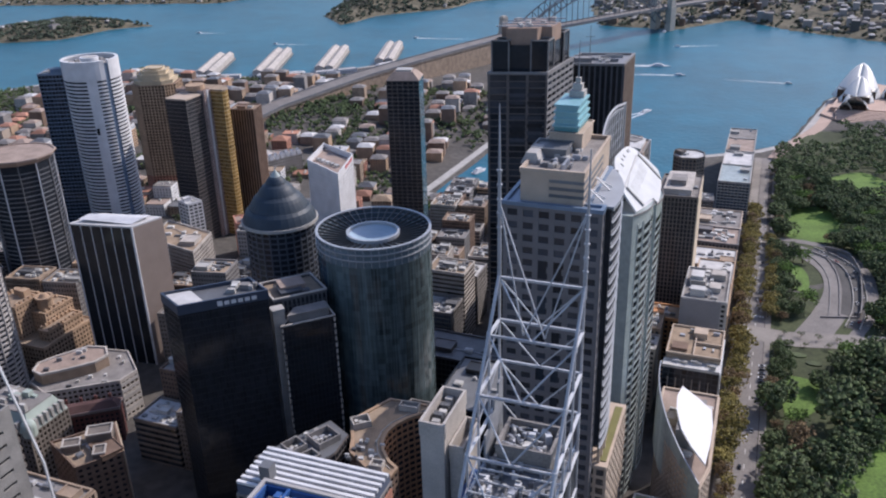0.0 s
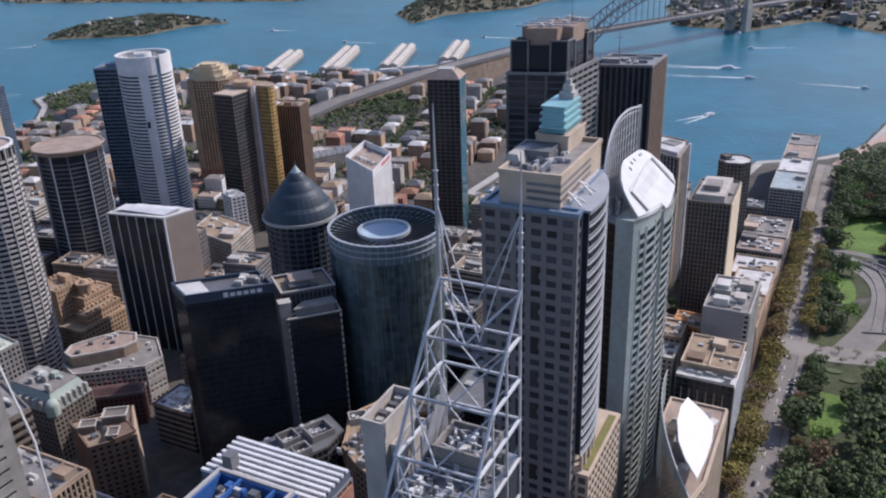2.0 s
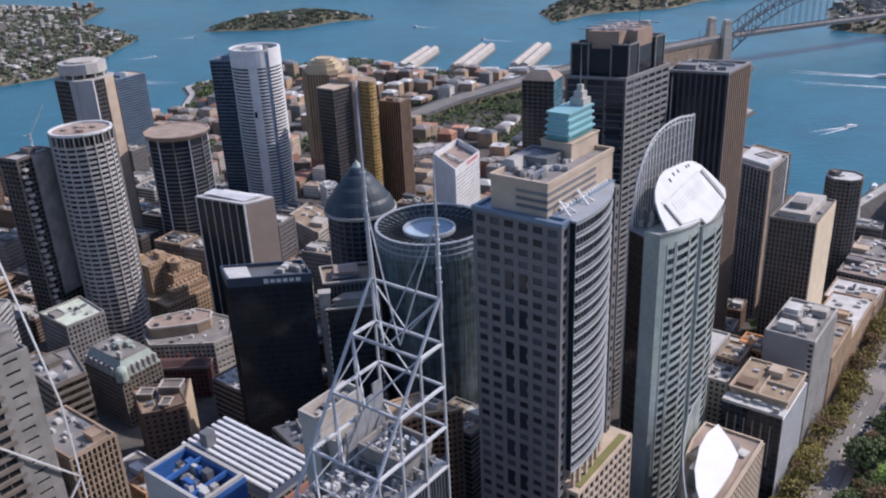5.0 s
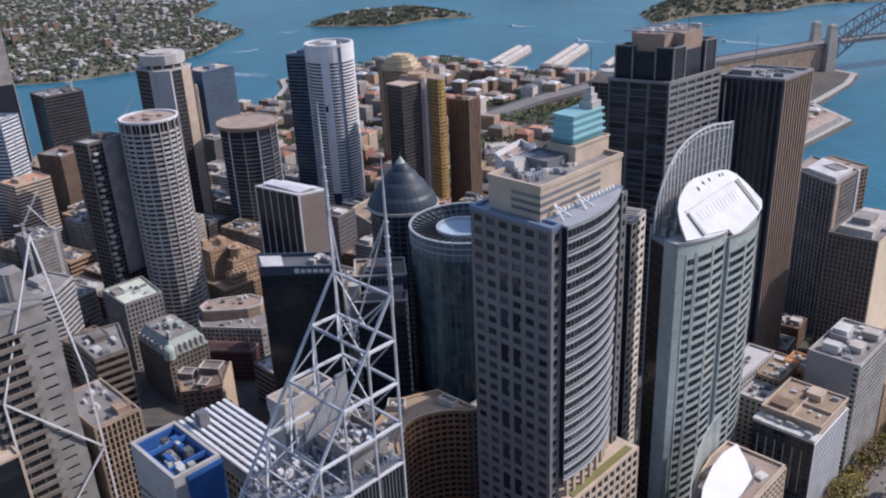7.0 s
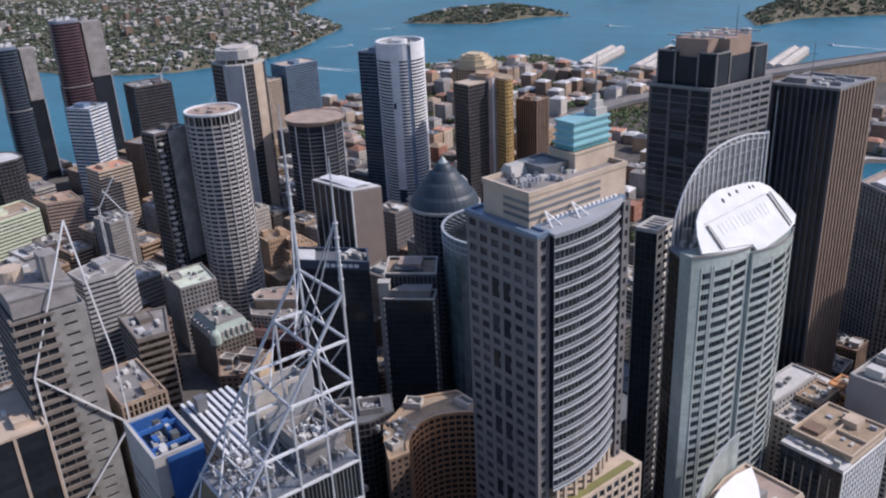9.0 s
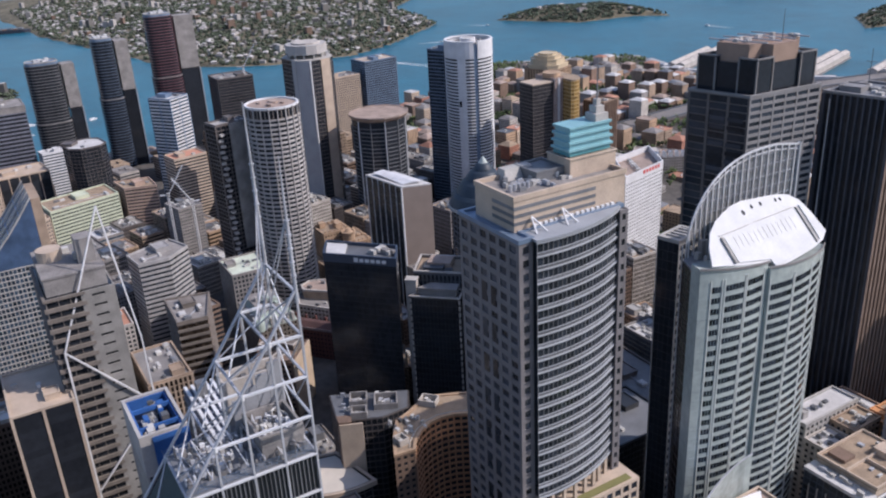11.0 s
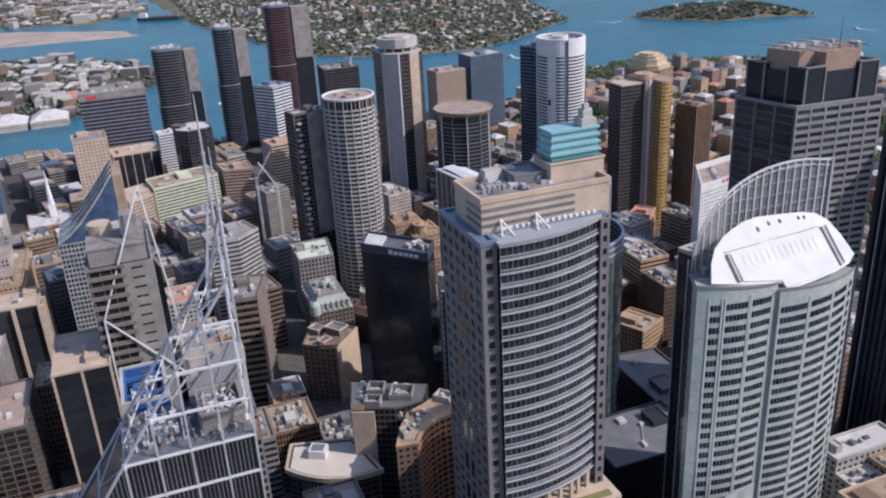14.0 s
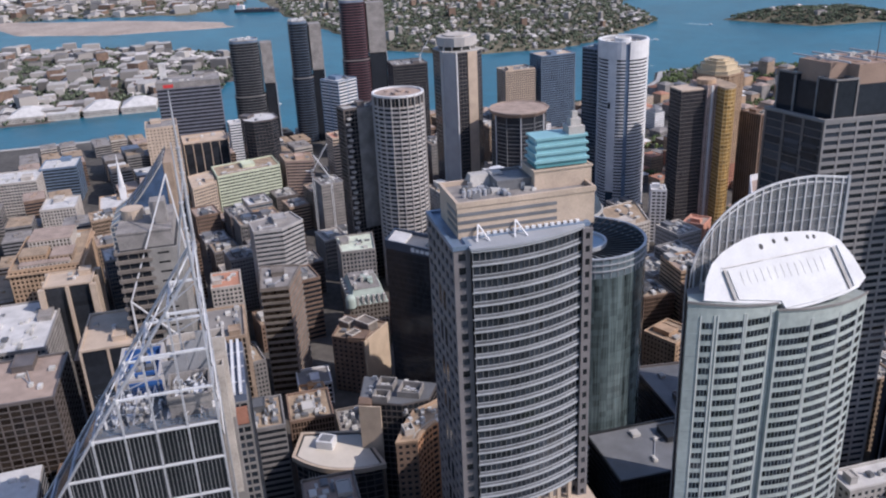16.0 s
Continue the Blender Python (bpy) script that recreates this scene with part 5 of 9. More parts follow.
def bay_tower(cx, y0, y1, y2, z, tint, label, cut):
    """A banded rounded tower from y0 to y1 with a slimmer slab against it up to y2."""
    t = thing("office_tower", label, "tower", cx, (y0 + y1) / 2, Z, "waterfront towers")
    FOOT.append(rect(cx - 20, y0 - 2, cx + 20, y2 + 2))
    body = rounded(cx, (y0 + y1) / 2, 32, y1 - y0)
    zm = Z + (z - Z) * cut
    facade(t, body, Z, zm - 1, 3.9, 6.0, tint, G_BLACK, 0.12, 1.1, 0.5, -0.3, 0, G_BLACK)
    facade(t, offset(body, -1.4), zm, z - 3, 3.9, 6.0, tint, G_BLACK, 0.12, 1.1, 0.5, -0.3, 0, G_BLACK)
    block(t, "mid_ledge", offset(body, 0.8), zm - 1, zm, CONC_DARK)
    zs = Z + (z - Z) * 0.6
    block(t, "side_core", rect(cx - 14, y1 + 0.3, cx + 8, y2), Z, zs, G_BLACK)
    block(t, "core_cladding", rect(cx - 15, y1 + 0.2, cx + 9, y2 + 0.6), zs, z - 5, OLD_GREY, "pale grey core cladding")
    block(t, "core_edge", rect(cx + 7.6, y2 + 0.1, cx + 9, y2 + 1.4), Z, zs, ALU, "pale vertical corner edge")
    block(t, "crown", offset(body, -2.4), z - 3, z, BLUE_GREY)
    ring_b = Buf()
    ring(ring_b, offset(body, -2.4), -0.6, 0.3, z, z + 1.2)
    ring_b.part("crown_rim", CONC, t)
    for k in range(5):
        block(t, "crown_plant", rrect(cx - 6 + 5 * (k % 3), (y0 + y1) / 2 - 6 + 4.5 * (k % 4), 6, 4.5, 8), z, z + 2.4 + k % 2, ROOF_WHITE)


bay_tower(-1045, 383, 422, 447, 196, mat("maroon_sunshade", (0.115, 0.05, 0.06), 0.5), "tall tower with dark maroon sunshades by the bay", 0.56)
bay_tower(-1012, 305, 334, 350, 177, mat("navy_sunshade", (0.055, 0.075, 0.11), 0.4), "tall navy glass tower by the bay", 0.55)
bay_tower(-1010, 222.5, 265, 280, 157, mat("dark_grey_sunshade", (0.10, 0.10, 0.105), 0.5), "tall dark grey banded tower by the bay", 0.5)


def broad_block():
    t = thing("office_tower", "broad slate-grey office block with horizontal window bands", "building", -908, 168, Z, "waterfront towers")
    foot = rect(-932, 130, -885, 205)
    FOOT.append(foot)
    facade(t, foot, Z, 122.5, 4.4, 4, mat("slate_blue_band", (0.15, 0.155, 0.19), 0.6), G_BLACK, 0.0, 2.0, 0.6, 0.0, 60, G_BLACK, split=True)
    block(t, "top_band", offset(foot, 0.7), 122.9, 129.0, OLD_GREY, "pale grey top band")
    roof(t, foot, 129.1, OLD_GREY, OLD_GREY, 6, 21, 0.9, over=0.8)
    block(t, "sign_block", rect(-884.25, 138, -883.9, 150), 124, 128, RED, "red sign panel")
    block(t, "white_shaft", rect(-924, 134, -915, 142), 129, 149, ROOF_WHITE, "white rooftop shaft")


broad_block()


def peaked_tower():
    foot = rect(-287, 149, -240, 179.5)
    t = thing("office_tower", "grey louvred tower braced by a white peaked steel frame", "tower", -262, 164, Z, "city towers")
    FOOT.append(foot)
    facade(t, rect(-287, 149, -240, 165), Z, 158, 5.4, 5.2, DULL, G_BLACK, 0.35, 2.0, 1.4, -1.0, 60, G_BLACK, edges=(0, 1, 3), split=True)
    facade(t, rect(-287, 165.1, -240, 179.5), Z, 158, 5.4, 14.4, mat("soot_grey_panel", (0.235, 0.225, 0.21), 0.85, var=0.25), G_BLACK, 8.4, 4.1, 0.7, 0.02, 30, G_BLACK, edges=(1, 2, 3), split=True)
    block(t, "upper_block", rect(-284, 150, -243, 178), 158, 166.5, OLD_GREY)
    block(t, "upper_roof", rect(-284.4, 149.6, -242.6, 178.4), 166.5, 167.5, ROOF_GREY)
    block(t, "drum", ngon(-268, 157, 6, 20), 167.5, 173, BEIGE, "beige plant drum")
    block(t, "lift_shaft", rect(-262, 168, -252, 176), 167.5, 180, OLD_GREY)
    x = -238.0
    for a, c, w in (((x, 150, 131), (x, 179, 128.5), 0.0), ((x, 151.5, 130), (x - 6, 180, 197), 0.75), ((x, 187, 128), (x - 6, 180, 197), 0.75),
                    ((x, 151.5, 130), (x, 188, 88), 0.75), ((x, 188, 20), (x, 187, 128), 0.75), ((x, 151.5, 130), (x, 151.5, 20), 0.9), ((x, 187, 88), (x, 151.5, 48), 0.9)):
        if w:
            b = Buf()
            b.beam(a, c, w)
            b.part("frame_member", WHITE, t, "white steel frame member")
    for k in range(7):
        r = random.Random(k + 3)
        block(t, "roof_unit", rrect(-272 + r.uniform(-8, 22), 154 + r.uniform(0, 20), r.uniform(2, 5), r.uniform(2, 4)), 167.5, 168 + r.uniform(1, 3), UNIT)


peaked_tower()


def slope_tower():
    t = thing("office_tower", "tower with steep blue glazed slope and pale window grid", "tower", -470, 145, Z, "city towers")
    FOOT.append(rect(-470, 117, -422, 170))
    facade(t, rect(-468, 119, -424, 163), Z, 110, 3.7, 2.6, CONC, G_BLUE, 0.5, 0.9, 0.3, 0.05, 90, G_BLUE)
    prof = [(119 + 44 * u, 110.4 + 45 * (u ** 1.35)) for u in (0, 0.2, 0.4, 0.6, 0.8, 1.0)]
    k = len(prof)
    b = Buf()
    b.add([(-424, y, z) for y, z in prof] + [(-424, 163, 110.3)] + [(-468, y, z) for y, z in prof] + [(-468, 163, 110.3)],
          [tuple(range(k + 1)), tuple(range(2 * k + 1, k, -1)), (0, k, 2 * k + 1, k + 1)] + [(i, i + 1, k + 2 + i, k + 1 + i) for i in range(k)])
    b.part("glazed_slope", mat("blue_slope_glass", (0.075, 0.12, 0.21), 0.2, 0.2, var=0.35), t, "blue glazed slope")
    for x in (-423.4, -438.4, -453.4, -468.4):
        b = Buf()
        for (y0, z0), (y1, z1) in zip(prof, prof[1:]):
            b.beam((x, y0, z0 + 0.4), (x, y1, z1 + 0.4), 0.9)
        b.part("slope_rib", CONC, t)
    for y, z in prof[1:-1]:
        b = Buf()
        b.beam((-468, y, z + 0.3), (-424, y, z + 0.3), 0.5)
        b.part("slope_transom", BLUE_GREY, t)
    block(t, "top_block", rect(-466, 163.2, -426, 169), Z, 154, OLD_TAN)


slope_tower()


def crane(x, y, z, h, reach, deg, label="white lattice tower crane among buildings"):
    t = thing("tower_crane", label, "crane", x, y, z, "cranes")
    b = Buf()
    for i, j in ((-0.8, -0.8), (0.8, -0.8), (0.8, 0.8), (-0.8, 0.8)):
        b.beam((x + i, y + j, z), (x + i, y + j, z + h), 0.3)
    for k in range(int(h / 2.5)):
        s = 1 if k % 2 else -1
        b.beam((x - 0.8 * s, y - 0.8, z + 2.5 * k), (x + 0.8 * s, y - 0.8, z + 2.5 * k + 2.5), 0.18)
        b.beam((x + 0.8, y - 0.8 * s, z + 2.5 * k), (x + 0.8, y + 0.8 * s, z + 2.5 * k + 2.5), 0.18)
    b.part("mast", WHITE, t)
    c, s = math.cos(radians(deg)), math.sin(radians(deg))
    b = Buf()
    b.beam((x, y, z + h), (x + reach * c * 0.5, y + reach * s * 0.5, z + h + reach * 0.8), 0.9)
    b.beam((x, y, z + h), (x - 7 * c, y - 7 * s, z + h + 1), 0.9)
    b.beam((x, y, z + h + 7), (x + reach * c * 0.5, y + reach * s * 0.5, z + h + reach * 0.8), 0.15)
    b.part("jib", WHITE, t)
    block(t, "cab", rrect(x, y, 2.4, 2.4, deg), z + h, z + h + 2.2, UNIT)


crane(-905, 468, 125, 8, 36, 60, "white luffing crane on a tower roof")
crane(-600, 285, 20, 62, 34, 70)
crane(-575, 300, 20, 60, 30, 250)
crane(-860, 500, 30, 55, 40, 60)
tower("office_tower", "dark glass tower with red roof panel", rect(-930, 428, -890, 474), Z, 124, 3.8, 3, BRONZE, G_BLACK, 0.2, 0.6, 0.2, 30, 4, 27)
tower("office_tower", "grey tower with bright white banded front", [(-795, 322), (-771, 339), (-788, 363), (-812, 346)], Z, 133, 3.7, 12, BLUE_GREY, G_BLUE, 1.2, 1.7, 0.5, 60, 4, 28, ROOF_WHITE, span_mat=WHITE, split=True)
tower("office_block", "cream banded office block with plant roof", rrect(-729, 336, 26, 36, 10), Z, 82, 3.5, 3, BEIGE, G_DARK, 0.0, 1.8, 0.5, 40, 3, 29, TERRA, split=True)
tower("office_tower", "dark glass block with pale pillars and beige roof", rrect(-806, 180, 40, 50, 6), Z, 76, 3.7, 10, BEIGE, G_BLACK, 0.8, 0.0, 0.4, 0, 3, 30, BEIGE, split=True, head=4)
tower("office_tower", "tan tower with solid upper wall", rrect(-776, 137, 36, 34, 4), Z, 104, 3.6, 4, BEIGE, G_DARK, 2.4, 2.3, 0.3, 40, 3, 31, ROOF_GREY)
tower("office_tower", "dark faceted block with white corner panel", chamfer(rrect(-777, 245, 42, 38, 8), 9), Z, 100, 3.7, 4, BRONZE, G_BLACK, 0.2, 0.4, 0.2, 0, 3, 32, ROOF_WHITE)
tower("office_block", "white banded slim block", rrect(-880, 222, 18, 26, 8), Z, 74, 3.4, 3, WHITE, G_BLUE, 0.0, 1.8, 0.4, 30, 2, 33, ROOF_WHITE)
tower("office_block", "long pale green office block with window bands", [(-735, 186), (-694, 192), (-714, 259), (-755, 253)], Z, 59, 3.5, 3.0, GREENISH, G_DARK, 0.25, 1.9, 0.4, 80, 5, 23, ROOF_TAN, split=True)
tower("office_block", "brown banded office wing", [(-745, 262), (-713, 266), (-704, 296), (-738, 296)], Z, 62, 3.5, 3.0, mat("pinkish_brown", (0.40, 0.29, 0.23), 0.8), G_DARK, 0.2, 1.9, 0.4, 40, 4, 34, ROOF_TAN)
tower("office_block", "cream old office block with window rows", [(-722, 160), (-674, 166), (-690, 190), (-734, 184)], Z, 55, 3.4, 2.8, BEIGE, G_DARK, 1.2, 1.5, 0.3, 40, 4, 35, BEIGE)
teeth = tower("office_tower", "dark tower with white serrated balconies and pale end wall", rrect(-496, 320, 16, 30, 12), Z, 165, 3.5, 4, BRONZE, G_BLACK, 0.3, 0.6, 1.0, 0, 2, 36, CONC)
for k in range(30):
    block(teeth, "balcony", rrect(-483.5, 309 + 1.5 * (k % 2), 3.4, 3.4, 12), 24 + 4.6 * k, 25.6 + 4.6 * k, RIB_WHITE)
block(teeth, "end_wall", rrect(-487.0, 326, 1.2, 17, 12), 60, 166, OLD_GREY, "grey concrete end wall")
tower("office_tower", "brown ribbed mid-rise tower", rrect(-800, 402, 34, 34, 20), Z, 82, 3.4, 2.4, BROWN, G_BRONZE, 1.0, 0.4, 0.5, 30, 4, 37)
tower("apartment_tower", "dark blue apartment tower with cream balcony side", rrect(-922, 663, 36, 52, 6), 0, 116, 3.2, 3.2, BLUE_GREY, G_DARK, 0.4, 1.2, 0.5, 40, 3, 38, BEIGE)
tower("apartment_tower", "half-clad concrete tower with cream strips", rrect(-915, 606, 30, 44, 6), 0, 101, 3.2, 3.0, BEIGE, G_BLACK, 1.0, 0.9, 0.4, 40, 3, 39)
# eastern row
brick_tower = tower("apartment_tower", "grey-brown tower with cream side wall and plant roof", [(-64, 592), (-35, 594), (-36, 645), (-64, 642)], 4, 112, 3.4, 2.6, DULL, G_BLACK, 1.0, 0.7, 0.3, 40, 7, 40, ROOF_GREY)
edge_tower = tower("apartment_tower", "dark ribbed tower with pale brown edge strip", [(-122, 668), (-84, 650), (-84, 690), (-122, 704)], 2, 124, 3.5, 3.6, OLD_GREY, G_BLACK, 1.2, 0.4, 0.6, 0, 6, 41, ROOF_PINK)
tower("apartment_tower", "small grey octagonal tower with white roof by the water", chamfer(rrect(-57, 772, 27, 27, 6), 7), -4, 90, 3.4, 3.6, DULL, G_DARK, 1.3, 1.3, 0.3, 40, 2, 42, ROOF_WHITE)
tower("apartment_tower", "brown tower with white edges behind the street", rrect(-120, 752, 34, 30, -20), -4, 106, 3.4, 3.6, OLD_TAN, G_DARK, 1.0, 1.0, 0.3, 30, 4, 43, ROOF_PINK)

cream = mat("cream_side_wall", (0.60, 0.50, 0.37), 0.8, var=0.12)
block(brick_tower, "side_wall", [(-35.0, 593.6), (-34.2, 593.6), (-35.2, 645.2), (-36.0, 645.2)], 4, 113, cream, "cream side wall")
block(brick_tower, "upper_setback", [(-60, 597), (-40, 598), (-41, 641), (-60, 639)], 112.4, 117, OLD_PALE)
block(brick_tower, "roof_house", [(-56, 606), (-45, 606.5), (-45.5, 622), (-56, 621)], 117, 121, OLD_GREY)
block(edge_tower, "edge_strip", [(-84.4, 649.4), (-82.9, 649.4), (-82.9, 656), (-84.4, 656)], 2, 125.5, OLD_TAN, "pale brown edge strip")
block(edge_tower, "north_fin", [(-84, 689), (-82.4, 689), (-82.4, 691.4), (-84, 691.4)], 2, 125.5, WHITE)
block(edge_tower, "roof_slab", [(-112, 668), (-86, 656), (-86, 686), (-112, 698)], 124.6, 127.4, ROOF_WHITE)

# ---- nearer blocks ----
def striped_block():
    foot = rect(-150, 186.5, -103.5, 208.5)
    t = thing("office_block", "office block under a white and blue striped louvre roof", "building", -127, 197, Z, "city blocks")
    FOOT.append(foot)
    facade(t, foot, Z, 138, 3.8, 3, CONC_DARK, G_DARK, 0.6, 1.2, 0.4, 0.05, 60, G_BLACK)
    slate = mat("slate_roof_gap", (0.09, 0.11, 0.16), 0.6)
    block(t, "roof", foot, 138.2, 141.4, slate)
    for i in range(8):
        y = 186.8 + i * 2.72
        b = Buf()
        b.box(-150.3, y, 141.9, -103.2, y + 1.25, 142.9)
        b.part("roof_blade", WHITE, t, "white roof blade")
    for x in (-140, -127, -114):
        b = Buf()
        b.box(x, 186.6, 141.4, x + 0.8, 208.4, 141.88)
        b.part("blade_support", STEEL, t)
    block(t, "vent_box", rect(-143, 190, -139, 194), 142, 148.5, STEEL_DARK, "dark roof vent box")
    b = Buf()
    b.box(-103.3, 186, 128, -102.6, 208, 136)
    b.part("red_screen", BRICK, t)


striped_block()


def blue_block():
    foot = rect(-131.5, 161, -103, 177.2)
    t = thing("office_block", "white office tower with blue lined roof well", "building", -117, 169, Z, "city blocks")
    FOOT.append(foot)
    facade(t, foot, Z, 140, 3.8, 2.4, OLD_PALE, G_DARK, 0.9, 1.3, 0.3, 0.05, 60, CONC, edges=(0, 1, 3))
    b = Buf()
    ring(b, foot, -0.8, 0.4, 140.2, 156.2)
    b.part("screen_wall", RIB_WHITE, t, "white roof screen wall")
    b = Buf()
    ring(b, offset(foot, -0.9), -0.7, 0.05, 140.2, 155.4)
    b.part("blue_lining", BLUE, t, "bright blue roof lining")
    block(t, "roof", offset(foot, -2.2), 149, 150, mat("navy_roof_felt", (0.035, 0.045, 0.08), 0.8))
    block(t, "blue_side", rect(-102.55, 165, -102.1, 177.8), 120, 155, BLUE, "blue wrapped side")
    for i in range(20):
        r = random.Random(i + 40)
        x, y = r.uniform(-127, -109), r.uniform(164, 172)
        block(t, "roof_unit", rect(x, y, x + r.uniform(1.5, 5), y + r.uniform(1.2, 3)), 150, 151 + r.uniform(1, 5), r.choice((UNIT, BLUE, STEEL_DARK, UNIT)))
    for x in (-122, -109):
        b = Buf()
        b.beam((x, 162, 155), (x, 176, 155), 0.9, 1.6)
        b.part("roof_beam", BLUE, t)


blue_block()


def crescent_hotel():
    bite = [(-137, 284), (-142.5, 287.5), (-148.5, 294), (-152, 301), (-153, 308), (-151.5, 315), (-148, 321.5), (-143.5, 327), (-138, 331)]
    foot = bite + [(-135, 336), (-163, 335), (-170, 320), (-174, 311), (-167, 298), (-163, 288), (-151, 280), (-138.5, 274)]
    t = thing("hotel", "brown brick hotel with concave curved wall and gravel roof", "hotel", -155, 305, Z, "city blocks")
    FOOT.append(foot)
    tan = mat("orange_tan_brick", (0.36, 0.19, 0.105), 0.85, var=0.2)
    facade(t, foot, Z, 78, 3.6, 3.2, tan, G_BLACK, 0.9, 1.5, 0.3, 0.02, 120, OLD_BROWN, edges=range(8), split=True)
    facade(t, foot, Z, 78, 3.6, 3.2, OLD_BROWN, G_BLACK, 1.6, 1.8, 0.3, 0.02, 0, OLD_BROWN, edges=range(8, 17))
    block(t, "roof", offset(foot, -0.2), 78.1, 78.6, ROOF_TAN, "brown gravel roof")
    b = Buf()
    strip(b, offset(foot, -1.0), offset(foot, 0.5), 78.4, 79.5)
    b.part("parapet", SAND, t)
    b = Buf()
    inner = offset(foot, -3.0)
    strip(b, inner, offset(foot, -2.6), 78.6, 79.0, range(8))
    b.part("roof_line", CONC, t)
    for x, y, w, d in ((-168, 310, 9, 7), (-150, 330, 10, 5), (-146, 281.5, 6, 5)):
        pl = rrect(x, y, w, d, 40 if x < -160 else 5)
        b = Buf()
        ring(b, pl, -0.5, 0.1, 78.6, 82.0)
        b.part("plant_screen", OLD_PALE, t)
        for k in range(3):
            block(t, "roof_unit", rrect(x - w / 3.4 + k * w / 3.6, y, w / 5, d / 3, 40 if x < -160 else 5), 78.6, 80.6, UNIT)
    for i in range(18):
        r = random.Random(i + 90)
        x, y = r.uniform(-164, -150), r.uniform(281, 300)
        block(t, "roof_unit", rrect(x, y, r.uniform(0.8, 2.6), r.uniform(0.8, 2), 10), 78.6, 79 + r.uniform(0.4, 1.8), r.choice((UNIT, STEEL_DARK, ROOF_WHITE)))


crescent_hotel()


def well_block():
    foot = [(-203, 269), (-178, 262), (-168.5, 283), (-169, 298), (-183, 306)]
    t = thing("office_block", "dark office block with white-rimmed roof wells and beige pier", "building", -184, 282, Z, "city blocks")
    FOOT.append(foot)
    facade(t, foot, Z, 80, 3.7, 3.0, BRONZE, G_BLACK, 0.3, 0.7, 0.25, 0.03, 60, OLD_BROWN)
    block(t, "pier", [(-180, 262.5), (-173.5, 261), (-171, 267), (-177, 269)], Z, 82.5, OLD_BROWN, "brown pier with beige side")
    block(t, "pier_side", [(-173.4, 261), (-172.6, 261), (-168.0, 271.5), (-168.8, 272)], Z, 81.5, BEIGE)
    block(t, "roof", offset(foot, -0.3), 80.1, 80.7, STEEL_DARK)
    for cx, cy, w, d in ((-178, 290, 12, 11), (-188, 279, 9, 9), (-177, 274, 8, 7)):
        pl = rrect(cx, cy, w, d, 63)
        b = Buf()
        ring(b, pl, -0.6, 0.1, 80.6, 84.2)
        b.part("well_rim", OLD_GREY, t, "grey roof well rim")
        for k in range(4):
            block(t, "roof_unit", rrect(cx + (k - 1.5) * 1.3, cy + (k - 1.5) * 2.0, 1.6, 1.2, 63), 80.7, 82.4, ROOF_WHITE if k % 2 else UNIT)
    for i in range(16):
        r = random.Random(i + 190)
        x, y = r.uniform(-198, -174), r.uniform(268, 298)
        if inside(offset(foot, -2), x, y):
            block(t, "roof_unit", rrect(x, y, r.uniform(0.8, 3), r.uniform(0.8, 2.4), 63), 80.7, 81.2 + r.uniform(0.4, 2.2), r.choice((UNIT, STEEL, CONC)))


well_block()


def curved_white_roof():
    outer = arc((-176, 226), (-156, 268), 7, 12)
    foot = outer + [(-186, 262), (-194, 232)]
    t = thing("office_block", "low dark building with sweeping white curved roof edge", "building", -172, 246, Z, "city blocks")
    FOOT.append(foot)
    facade(t, foot, Z, 54, 3.6, 3.4, BRONZE, G_BLACK, 0.3, 0.6, 0.3, 0.05, 40, G_BLACK)
    block(t, "roof", offset(foot, 1.2), 54.2, 55.4, mat("cream_roof_sheet", (0.56, 0.51, 0.44), 0.6, var=0.08), "smooth cream-white roof")
    b = Buf()
    ring(b, foot, 0.4, 2.0, 53.4, 56.2)
    b.part("roof_edge", BEIGE, t)
    b = Buf()
    ring(b, foot, -0.6, 0.38, 55.42, 55.6)
    b.part("gutter", BLACK_FRAME, t, "dark gutter line")
    for k in range(5):
        x, y = Vector(outer[2]).lerp(Vector(outer[4]), k / 4)
        block(t, "facade_fin", rrect(x + 0.5, y, 0.7, 0.5), Z, 50, ROOF_WHITE, "white vertical fin")
    block(t, "roof_box", rrect(-181, 243, 9, 8, 62), 55.4, 60, WHITE)
    block(t, "roof_box_well", rrect(-181, 243, 6.5, 5.5, 62), 60.02, 60.3, STEEL_DARK)


curved_white_roof()


